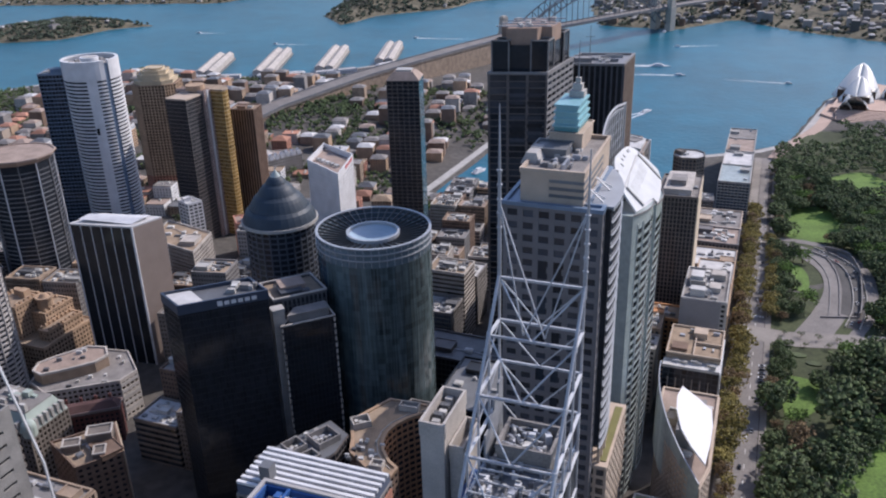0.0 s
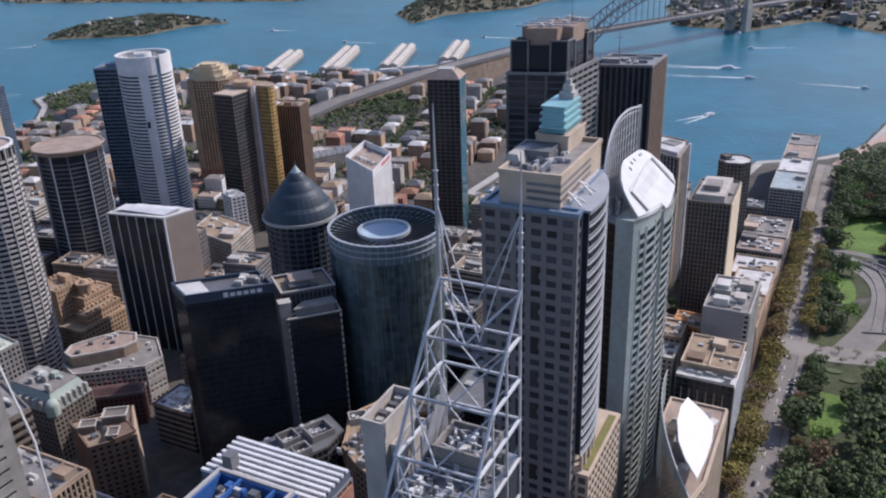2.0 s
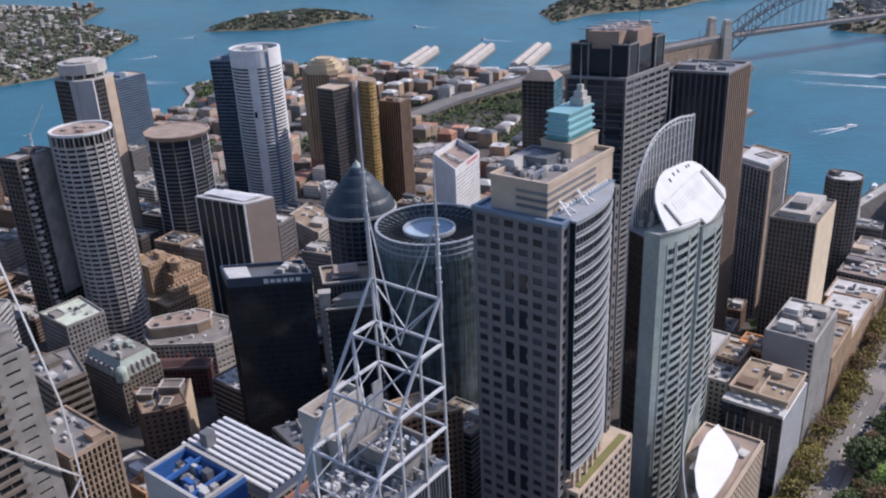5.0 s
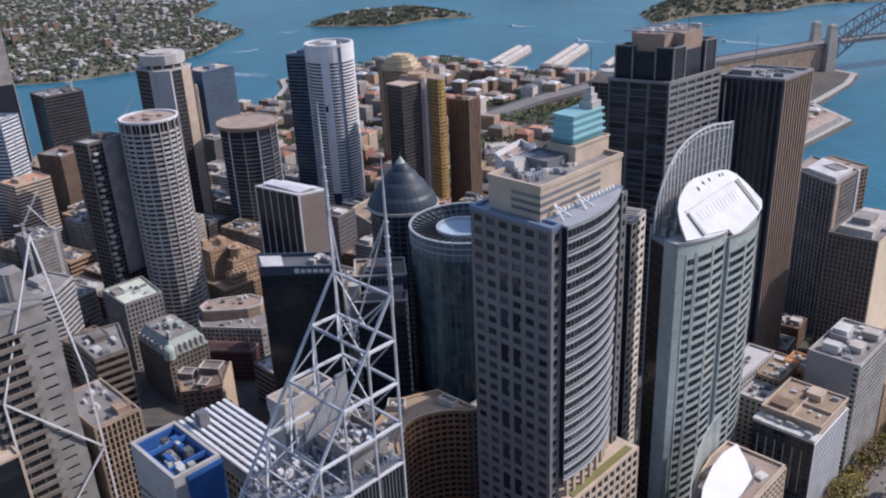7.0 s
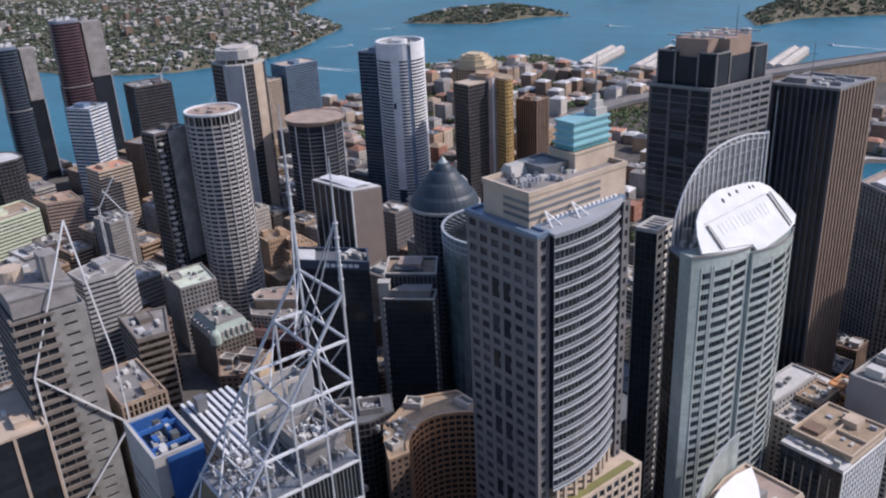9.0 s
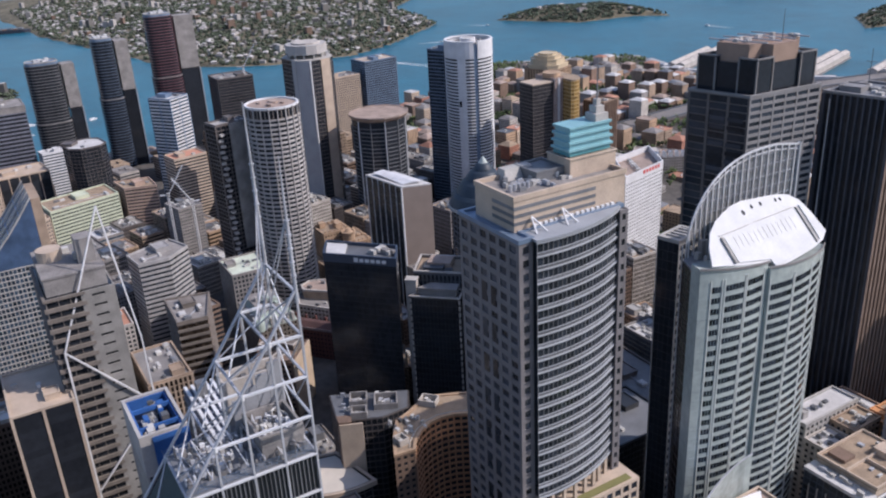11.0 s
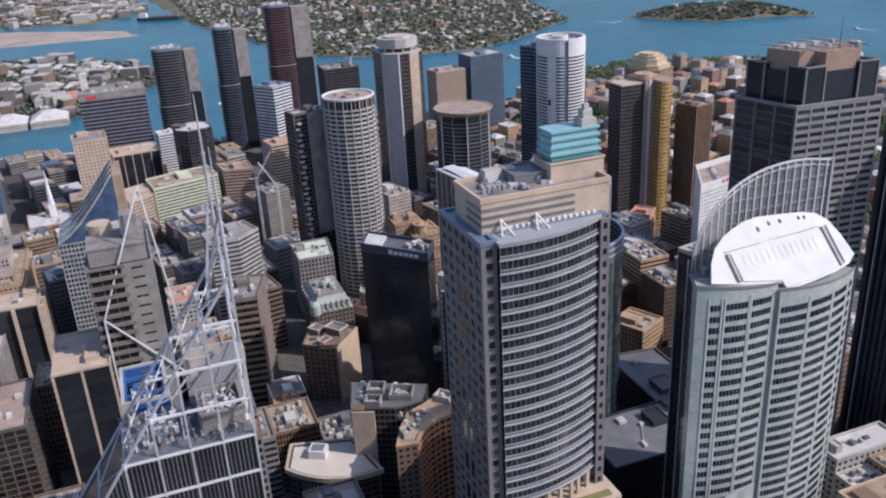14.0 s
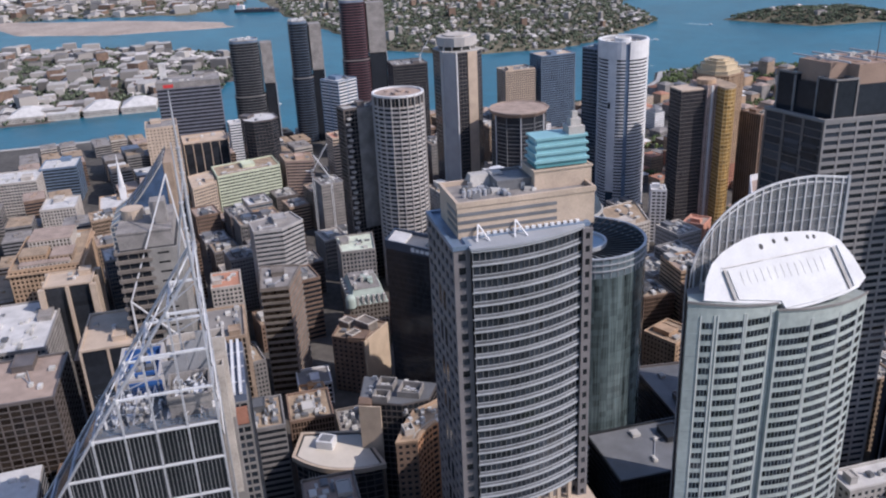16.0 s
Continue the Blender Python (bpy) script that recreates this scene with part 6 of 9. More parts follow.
def stepped_old_block():
    t = thing("office_block", "sandstone building with crenellated square tower and round turret", "building", -482, 400, Z, "city blocks")
    FOOT.append(rect(-505, 375, -450, 428))
    facade(t, rect(-502, 378, -452, 426), Z, 31, 3.5, 3, SAND, G_BRONZE, 1.3, 1.4, 0.4, 0.05, 60, SAND)
    roof(t, rect(-502, 378, -452, 426), 31.3, SAND, ROOF_TAN, 6, 61, 1.0)
    for x0, y0, x1, y1, z0, z1 in ((-499, 384, -477, 408, 31.6, 57), (-476.6, 396, -464, 422, 31.6, 48), (-463.6, 388, -455, 420, 31.6, 39), (-499, 408.6, -480, 424, 31.6, 46)):
        q = rect(x0, y0, x1, y1)
        facade(t, q, z0, z1, 3.6, 2.8, SAND, G_BRONZE, 1.5, 1.9, 0.35, 0.05, 0, SAND)
        b = Buf()
        ring(b, q, -0.7, 0.8, z1 + 0.3, z1 + 1.3)
        b.part("cornice", SAND, t)
        block(t, "terrace_roof", rect(x0 + 0.3, y0 + 0.3, x1 - 0.3, y1 - 0.3), z1, z1 + 0.5, ROOF_TAN)
        n = max(2, int((y1 - y0) / 4))
        for k in range(n):
            for x in (x0 + 0.6, x1 - 0.6):
                y = y0 + (k + 0.5) * (y1 - y0) / n
                block(t, "merlon", rect(x - 0.8, y - 1.0, x + 0.8, y + 1.0), z1 + 1.3, z1 + 3.0, SAND)
    block(t, "turret", ngon(-470, 404, 5.4, 14), 48, 57, SAND, "round sandstone turret")
    b = Buf()
    ring(b, ngon(-470, 404, 5.6, 14), -0.8, 0.8, 57, 58.4)
    b.taper(ngon(-470, 404, 4.8, 14), ngon(-470, 404, 1.5, 14), 57, 60.5)
    b.part("turret_cap", SAND, t)
    for x, y, w in ((-494, 389, 5), (-485, 401, 6), (-492, 402, 4)):
        block(t, "roof_house", rect(x - w / 2, y - w / 2, x + w / 2, y + w / 2), 57.4, 61 + w * 0.3, SAND)


stepped_old_block()


def ship_block():
    t = thing("office_block", "pale stone building with rounded roof deck and white banded end", "building", -392, 350, Z, "city blocks")
    base = [(-400, 327), (-364, 354), (-362, 368), (-384, 386), (-408, 382), (-425, 352), (-418, 334)]
    FOOT.append(base)
    facade(t, base, Z, 37, 3.6, 3.2, OLD_PALE, G_BRONZE, 1.2, 1.6, 0.4, 0.05, 60, OLD_TAN)
    roof(t, base, 37.3, OLD_PALE, ROOF_GREY, 0, 60, 1.0)
    deck = [(-408, 334.5), (-397, 345), (-386, 358), (-384, 368), (-392, 376), (-405, 373), (-416, 355), (-420.5, 345), (-416.5, 336.5)]
    block(t, "upper_storey", deck, 37.6, 44.5, OLD_TAN, "beige rounded upper storey")
    b = Buf()
    ring(b, deck, -0.8, 0.5, 44.5, 46.0)
    b.part("deck_rim", OLD_PALE, t)
    block(t, "deck_floor", offset(deck, -0.7), 44.5, 45.0, ROOF_PINK)
    for k in range(5):
        block(t, "white_band", [(-365.0, 354), (-363.4, 354), (-361.4, 368), (-363, 368)], 14 + 4.8 * k, 16.2 + 4.8 * k, RIB_WHITE)
    for i in range(22):
        r = random.Random(i + 700)
        x, y = r.uniform(-418, -364), r.uniform(330, 384)
        if inside(offset(base, -2), x, y):
            z = 45.0 if inside(offset(deck, -2), x, y) else 37.7
            if z > 40 or not inside(offset(deck, 2), x, y):
                block(t, "roof_unit", rrect(x, y, r.uniform(1, 4), r.uniform(1, 2.6), 25), z, z + r.uniform(0.7, 2.4), r.choice((UNIT, STEEL_DARK, ROOF_WHITE)))


ship_block()


def red_block():
    t = thing("office_block", "dark red brick block with low slate roof", "building", -371, 325, Z, "city blocks")
    foot = [(-386, 309), (-351, 336), (-356, 344), (-392, 317.5)]
    FOOT.append(foot)
    brick = mat("dark_red_brick", (0.12, 0.048, 0.042), 0.9, var=0.25)
    facade(t, foot, Z, 33, 3.6, 3.0, brick, G_BLACK, 1.4, 1.6, 0.4, 0.05, 40, brick)
    b = Buf()
    b.taper(offset(foot, 0.6), offset(foot, -3.0), 33.3, 36.5)
    b.part("slate_roof", mat("dark_red_slate", (0.085, 0.045, 0.042), 0.85, var=0.3), t, "dark reddish slate roof")
    b = Buf()
    ring(b, foot, -0.2, 1.0, 31.4, 33.2)
    b.part("cornice", mat("mauve_cornice", (0.24, 0.19, 0.18), 0.85), t, "dusty mauve stone cornice")
    for k in range(5):
        p = Vector(foot[3]).lerp(Vector(foot[2]), 0.12 + k * 0.19)
        block(t, "chimney", rrect(p.x + 1.2, p.y - 1.6, 1.6, 1.2, 38), 33, 39.0, brick)


red_block()


def mansard_block():
    t = thing("office_block", "stone building with green copper mansard roof and small dome", "building", -387, 298, Z, "city blocks")
    foot = rect(-408, 283, -366, 312)
    FOOT.append(foot)
    copper = mat("weathered_copper", (0.34, 0.40, 0.36), 0.75, var=0.15)
    facade(t, foot, Z, 44, 3.6, 3, DULL, G_BRONZE, 1.2, 1.4, 0.4, 0.05, 60, DULL)
    b = Buf()
    b.taper(offset(foot, 0.4), offset(foot, -4), 44.3, 55)
    mansard = b.part("mansard_roof", copper, t, "weathered green copper mansard")
    for i in range(7):
        b = Buf()
        x = -405 + i * 6.0
        b.box(x, 282.0, 45, x + 2.2, 285.5, 51)
        b.part("dormer", CONC, mansard)
        b = Buf()
        y = 284.5 + i * 4
        b.box(-368.5, y, 45, -365.3, y + 1.8, 51)
        b.part("dormer", CONC, mansard)
    block(t, "roof_deck", offset(foot, -4.2), 55, 55.6, ROOF_GREY)
    for i in range(12):
        r = random.Random(i + 5)
        x, y = r.uniform(-401, -374), r.uniform(288, 304)
        block(t, "roof_unit", rect(x, y, x + r.uniform(1.5, 5), y + r.uniform(1.5, 4)), 55.6, 56 + r.uniform(1, 4), r.choice((UNIT, CONC, copper)))
    b = Buf()
    b.prism(ngon(-366, 284, 4, 14), 44, 50)
    for k in range(4):
        b.taper(ngon(-366, 284, 4 * math.cos(k * 0.37), 14), ngon(-366, 284, 4 * math.cos((k + 1) * 0.37), 14), 50 + 4 * math.sin(k * 0.37), 50 + 4 * math.sin((k + 1) * 0.37))
    b.part("dome", copper, t, "small green copper dome")


mansard_block()


def fan_roof_house():
    t = thing("apartment_block", "apartment block with white fan-shaped roof and curved glass fin", "building", -16, 370, 8, "street row")
    foot = [(-6, 324), (-3, 338), (-3, 400), (-31, 400), (-31, 384), (-28, 366), (-21, 346), (-13, 332)]
    FOOT.append(foot)
    facade(t, foot, 8, 72, 3.4, 3.2, BEIGE, G_DARK, 0.9, 1.4, 0.9, 0.1, 90, BROWN, split=True)
    roof(t, foot, 72.2, BEIGE, ROOF_PINK, 6, 71, 1.2)
    fan = [(-21, 388), (-22.5, 378), (-21.5, 366), (-17.5, 350), (-12, 338), (-4.5, 326), (-3.5, 342), (-3.5, 357), (-5, 370), (-12, 379)]
    b = Buf()
    b.prism(fan[::-1] if sum(fan[i - 1][0] * fan[i][1] - fan[i][0] * fan[i - 1][1] for i in range(10)) < 0 else fan, 82.5, 83.6)
    b.part("fan_roof", mat("white_sail_roof", (0.80, 0.79, 0.78), 0.5, var=0.05), t, "bright white fan-shaped roof")
    block(t, "fan_base", offset(rect(-20, 350, -8, 380), 0), 72.4, 82.6, CONC_DARK)
    pts = []
    for i in range(17):
        u = i / 16
        pts.append((-33.6 + 27.5 * u ** 2.1, 397 - 76 * u + 8 * u * (1 - u), 91 - 15 * u ** 1.5))
    for i in range(len(pts) - 1):
        (x0, y0, z0), (x1, y1, z1) = pts[i], pts[i + 1]
        b = Buf()
        b.add([(x0, y0, 50), (x1, y1, 50), (x1, y1, z1), (x0, y0, z0), (x0 - 0.3, y0, 50), (x1 - 0.3, y1, 50), (x1 - 0.3, y1, z1), (x0 - 0.3, y0, z0)],
              [(0, 1, 2, 3), (7, 6, 5, 4), (3, 2, 6, 7), (0, 4, 5, 1), (1, 5, 6, 2), (0, 3, 7, 4)])
        b.part("fin_panel", G_PALE, t)
    b = Buf()
    for i in range(len(pts) - 1):
        b.beam(pts[i], pts[i + 1], 0.6)
    b.part("fin_edge", ALU, t)


fan_roof_house()


def dark_street_block():
    foot = rect(-36, 440.5, -4.6, 482)
    t = thing("office_block", "dark glass street block with white ribbed side and tan roof", "building", -20, 461, 8, "street row")
    FOOT.append(foot)
    facade(t, foot, 8, 62, 3.7, 3.6, mat("navy_panel", (0.028, 0.042, 0.066), 0.4), G_DARK, 0.35, 0.4, 0.2, 0.05, 30, G_BLACK, edges=(0, 3), split=True)
    for k in range(6):
        block(t, "light_strip", rect(-33 + 4.6 * k, 440.0, -32.6 + 4.6 * k, 440.25), 30, 56, OLD_PALE)
    facade(t, foot, 8, 62, 3.7, 2.9, WHITE, G_DARK, 1.0, 1.2, 0.7, 0.3, 90, CONC, edges=(1, 2), split=True)
    block(t, "white_deck", rect(-36.5, 440, -4.2, 448), 62.3, 64, ROOF_WHITE, "white plant deck")
    block(t, "upper_floor", rect(-35, 448, -5, 482), 62.3, 66.5, BEIGE)
    block(t, "tan_roof", rect(-35.6, 447.4, -4.4, 482.6), 66.5, 67.4, ROOF_TAN)
    for i in range(16):
        r = random.Random(i + 12)
        deck = i < 9
        x, y = r.uniform(-34, -9), r.uniform(441, 445) if deck else r.uniform(452, 478)
        z = 64 if deck else 67.4
        block(t, "roof_unit", rect(x, y, x + r.uniform(1, 4), y + r.uniform(1, 3)), z, z + r.uniform(0.8, 2.6), r.choice((UNIT, STEEL, CONC)))
    block(t, "roof_house", rect(-22, 470, -14, 478), 67.4, 71, BEIGE)
    b = Buf()
    ring(b, rect(-35.4, 447.6, -4.6, 482.4), -0.5, 0.3, 67.42, 68.6)
    b.box(-20.5, 448, 67.42, -19.8, 470, 69.0)
    b.box(-19.8, 462, 67.42, -5, 462.7, 69.2)
    b.part("roof_upstand", BEIGE, t)
    block(t, "skylight_ridge", rect(-33, 452, -24, 460), 67.4, 69.2, OLD_BROWN)


dark_street_block()
grey_block = tower("office_block", "street block with blank grey wall and white balconies", rect(-33, 498, -6, 546), 8, 79, 3.4, 3, CONC, G_DARK, 0.8, 1.3, 0.6, 60, 16, 73, ROOF_GREY, "building", None, "street row")
lavender = mat("blank_grey_render", (0.24, 0.235, 0.25), 0.8, var=0.1)
block(grey_block, "blank_wall", rect(-33.4, 497.0, -9.0, 497.5), 8, 80.2, lavender, "smooth blank grey end wall")
for k, (x, y, w, d, h) in enumerate(((-24, 506, 9, 6, 5), (-14, 516, 7, 9, 3.5), (-26, 526, 8, 10, 6), (-13, 535, 9, 8, 4))):
    block(grey_block, "roof_house", rrect(x, y, w, d), 79.3, 79.4 + h, OLD_PALE if k % 2 else ROOF_WHITE)
tower("office_block", "cream stepped block with white roof terraces", rect(-57.4, 470, -44, 489), 8, 54, 3.5, 3.4, OLD_PALE, G_DARK, 1.6, 1.7, 0.3, 20, 6, 121, ROOF_WHITE, "building", None, "street row")
tower("office_block", "tan low block with cluttered roof", rect(-57.4, 490, -44, 512), 8, 58, 3.5, 3.4, OLD_TAN, G_DARK, 1.6, 1.7, 0.3, 20, 8, 122, ROOF_TAN, "building", None, "street row")
tower("office_block", "low white-roofed block behind the street", rect(-73, 470, -58, 512), 8, 62, 3.5, 3.4, CONC, G_DARK, 1.6, 1.7, 0.3, 40, 5, 74, ROOF_WHITE, "building", None, "street row")
tower("office_block", "white-roofed low annex behind street", rect(-84, 513, -56, 540), 8, 46, 3.5, 3.4, BROWN, G_DARK, 1.6, 1.7, 0.3, 0, 9, 75, ROOF_WHITE, "building", None, "street row")
tower("office_block", "orange brick block with terraces", rect(-54, 514, -34, 534), 8, 54, 3.5, 3.2, mat("orange_brick", (0.55, 0.27, 0.12), 0.85), G_DARK, 1.4, 1.5, 0.3, 0, 5, 76, ROOF_TAN, "building", None, "street row")
tower("office_block", "stone terrace block with white roof", rect(-40, 676, -5, 715), 4, 24, 3.5, 3.2, OLD_TAN, G_DARK, 1.3, 1.3, 0.3, 40, 14, 77, ROOF_WHITE, "building", None, "street row")
tower("office_block", "pink terrace block with cluttered roof", rect(-42, 722, -5, 760), 2, 26, 3.5, 3.2, STONE_PINK, G_DARK, 1.3, 1.3, 0.3, 40, 14, 78, ROOF_PINK, "building", None, "street row")
tower("office_block", "low stone block with grey roof plant", rect(-44, 766, -5, 812), 0, 24, 3.5, 3.2, BEIGE, G_DARK, 1.3, 1.3, 0.3, 40, 14, 79, ROOF_GREY, "building", None, "street row")
tower("office_block", "stone row house with green roof", rect(-30, 548, -5, 600), 8, 44, 3.4, 3.0, SAND, G_DARK, 1.2, 1.4, 0.4, 40, 16, 80, ROOF_TAN, "building", None, "street row")
tower("office_block", "sandstone street block with awnings", rect(-33, 602, -5, 670), 6, 32, 3.4, 3.0, SAND, G_DARK, 1.2, 1.4, 0.4, 40, 18, 81, ROOF_WHITE, "building", None, "street row")
for i, (y0, y1, z1) in enumerate(((876, 936, 32), (938, 990, 30), (992, 1046, 31), (1048, 1098, 29))):
    tower("apartment_block", "long grey quay apartment block with glass roof", rect(-33, y0, -2, y1), -14, z1, 3.3, 3.4, CONC, G_BLUE, 0.5, 1.1, 0.6, 40, 2, 82 + i, (G_PALE, ROOF_WHITE, ROOF_PINK, ROOF_GREY)[i], "building", None, "street row")
tower("office_block", "green-roofed low street block", rect(-34, 290, -6, 326), 8, 58, 3.6, 3.4, CONC, G_DARK, 1.2, 1.4, 0.3, 40, 8, 86, mat("green_roof_felt", (0.22, 0.25, 0.13), 0.9), "building", None, "street row")
# west of the frame tower
tower("office_block", "brown banded office tower with roof well", [(-357, 222), (-318, 220), (-316, 238), (-350, 249)], Z, 89.5, 5.0, 2.0, DULL, G_BRONZE, 0.0, 1.9, 0.7, 60, 6, 90, ROOF_GREY, "building", BROWN, split=True)
tower("office_block", "pale fluted office tower with roof pergola", rect(-282, 186, -241, 208), Z, 97, 3.6, 2.4, OLD_TAN, G_BRONZE, 1.0, 0.3, 0.9, 30, 9, 91, CONC_DARK, "building", BROWN, split=True)
tower("office_block", "white banded slab with blank end wall", [(-450, 218), (-426, 221), (-426, 242.5), (-441, 260), (-464, 252)], Z, 90, 3.6, 3.0, mat("light_grey_render", (0.32, 0.31, 0.305), 0.75, var=0.2), G_DARK, 0.0, 1.9, 0.5, 60, 4, 92, OLD_GREY, "building", split=True)
tower("office_block", "stone block with white and green roof", [(-467, 288), (-431, 287.5), (-430, 315), (-467, 319)], Z, 61, 3.6, 3.0, OLD_GREY, G_DARK, 1.2, 1.4, 0.3, 40, 7, 93, mat("pale_green_roof", (0.50, 0.55, 0.46), 0.85), "building")
blank = tower("office_block", "brown block with cream blank end wall and plant roof", [(-342, 276), (-313, 263), (-299, 282), (-321, 302)], Z, 49, 3.6, 4.0, OLD_BROWN, G_BLACK, 2.0, 1.8, 0.3, 0, 9, 94, ROOF_TAN, "building", OLD_BROWN)
block(blank, "end_wall", [(-298.4, 282.4), (-297.8, 283), (-320.6, 303.4), (-321.2, 302.8)], Z, 50.6, mat("cream_render", (0.46, 0.36, 0.26), 0.85, var=0.12), "cream rendered end wall")
for x, y, w, d, h in ((-318, 288, 13, 9, 6.0), (-327, 276, 9, 7, 3.6), (-309, 277, 6, 8, 2.8)):
    house = rrect(x, y, w, d, 35)
    block(blank, "roof_house", house, 49.3, 49.6 + h, DULL)
    rim = Buf()
    ring(rim, house, -0.5, 0.4, 49.6 + h, 50.5 + h)
    rim.part("roof_house_rim", OLD_PALE, blank)
tower("office_block", "dark low block with white window grid", rect(-318, 236, -296, 258), Z, 24, 3.4, 3.2, WHITE, G_BLACK, 0.5, 0.6, 0.4, 40, 3, 95, CONC_DARK, "building", split=True)
tower("office_tower", "black glass block framed in beige stone", rect(-276, 122, -230, 150), Z, 108, 3.8, 16, BEIGE, G_BLACK, 1.4, 0.0, 0.5, 0, 3, 96, BEIGE, "building", head=5, split=True)
tower("office_block", "tan block with open rooftop frame", rect(-448, 64, -420, 98), Z, 70, 3.7, 17, BEIGE, G_BLACK, 2.2, 0.0, 3.2, 0, 4, 97, BEIGE, "building", head=6, split=True)
tower("office_block", "low block with broad white roof", rect(-440, 26, -358, 72), Z, 52, 3.7, 3.2, OLD_GREY, G_DARK, 0.6, 1.6, 0.3, 0, 16, 98, ROOF_WHITE, "building")
ornate = tower("office_block", "old tan building with ornate roof storey", rect(-542, 32, -464, 84), Z, 70, 3.7, 3.2, SAND, G_BRONZE, 1.4, 1.4, 0.5, 60, 9, 99, ROOF_TAN, "building", SAND)
for x0, y0, x1, y1, z1, m in ((-530, 42, -500, 74, 80, OLD_PALE), (-496, 38, -478, 58, 76, SAND), (-494, 62, -474, 78, 75, OLD_TAN), (-474, 40, -467, 76, 72.4, OLD_PALE)):
    facade(ornate, rect(x0, y0, x1, y1), 70.4, z1, 3.2, 3.0, m, G_BRONZE, 1.4, 1.2, 0.3, 0.05, 0, m)
    block(ornate, "upper_roof", rect(x0 - 0.5, y0 - 0.5, x1 + 0.5, y1 + 0.5), z1 + 0.3, z1 + 1.0, ROOF_TAN if m is SAND else ROOF_PINK)
b = Buf()
ring(b, rect(-542, 32, -464, 84), 0.4, 2.2, 66.5, 68.0)
b.part("cornice", SAND, ornate, "broad stone cornice")
tower("office_tower", "brown ribbed tower with pitched brown roofs", rect(-272, 66, -222, 106), Z, 88, 3.7, 6, BRONZE, G_BRONZE, 0.8, 0.6, 0.5, 0, 5, 100, ROOF_PINK, "building")
tower("office_block", "white grid block with red roof box", rect(-432, 184, -402, 206), Z, 58, 3.5, 3.2, OLD_PALE, G_DARK, 1.2, 1.5, 0.3, 60, 5, 101, TERRA, "building")
tower("office_block", "dark banded block with flat white roof", rect(-880, -12, -838, 28), Z, 50, 3.6, 3.2, BLUE_GREY, G_DARK, 0.0, 1.6, 0.4, 30, 4, 102, ROOF_WHITE, "building", split=True)
tower("office_block", "white rendered block with window grid", rect(-730, 12, -690, 46), Z, 46, 3.4, 3.2, OLD_PALE, G_DARK, 1.5, 1.6, 0.3, 40, 4, 103, ROOF_WHITE, "building")
tower("office_block", "broad white block with window bands", rect(-850, -70, -800, -10), Z, 48, 3.5, 3.2, OLD_PALE, G_DARK, 0.8, 1.7, 0.3, 30, 5, 104, ROOF_WHITE, "building")

tower("office_block", "cream office block with deep window grid and white parapet", [(-433, 528), (-444, 569), (-499, 582), (-488, 541)], Z, 45, 3.5, 3.0, OLD_PALE, G_BLACK, 0.9, 1.5, 0.8, 40, 7, 105, ROOF_TAN, "building", split=True)
tower("office_block", "slim white block with dark window slots", [(-481, 590), (-475, 602), (-490, 608), (-496, 596)], Z, 60, 3.3, 5.0, WHITE, G_BLACK, 1.3, 1.4, 0.5, 0, 2, 106, ROOF_WHITE, "building", split=True)
tower("office_block", "salmon rendered block with flat roof", [(-438, 600), (-424, 612), (-438, 628), (-452, 616)], -2, 42, 3.4, 4.0, mat("salmon_render", (0.50, 0.25, 0.18), 0.85), G_DARK, 3.0, 2.6, 0.2, 0, 3, 107, ROOF_PINK, "building")
# two added blocks whose black colours stand for deep shade in the gap
tower("office_block", "added low block, coloured black for deep shade between towers", rect(-160, 384, -117, 441), Z, 44, 3.8, 2.4, BLACK_FRAME, G_BLACK, 0.2, 0.5, 0.15, 40, 4, 131, STEEL_DARK, "building")
tower("office_block", "added low block, walls and roof coloured dark for deep shade", [(-226, 446), (-117, 443), (-117, 476), (-222, 480)], Z, 38, 3.8, 3.0, BRONZE, G_BLACK, 0.4, 0.9, 0.2, 40, 9, 132, STEEL_DARK, "building")
tower("office_block", "ochre stone block with domed corner", rrect(-262, 492, 26, 26, 25), Z, 38, 3.6, 3.0, SAND, G_BRONZE, 1.4, 1.6, 0.5, 20, 5, 108, ROOF_TAN, "building", SAND)
tower("office_block", "small ochre block beside a street", rect(-294, 236, -278, 252), Z, 26, 3.4, 3.0, mat("ochre_render", (0.46, 0.27, 0.14), 0.85), G_DARK, 1.6, 1.7, 0.3, 0, 5, 109, ROOF_TAN, "building")


def spired_hall():
    t = thing("spired_hall", "brick hall with white spire and pale roof", "building", -712, 88, Z, "city blocks")
    foot = rrect(-705, 88, 46, 40, 6)
    FOOT.append(foot)
    facade(t, foot, Z, 42, 3.8, 3.4, BRICK, G_BRONZE, 1.3, 1.5, 0.3, 0.05, 0, BRICK)
    roof(t, foot, 42.3, SAND, ROOF_WHITE, 5, 110, 1.2)
    block(t, "spire_base", rrect(-712, 92, 7, 7, 6), 42.6, 56, WHITE)
    b = Buf()
    b.taper(ngon(-712, 92, 3.2, 8), ngon(-712, 92, 0.2, 8), 56, 92)
    b.part("spire", WHITE, t, "slender white spire")


spired_hall()


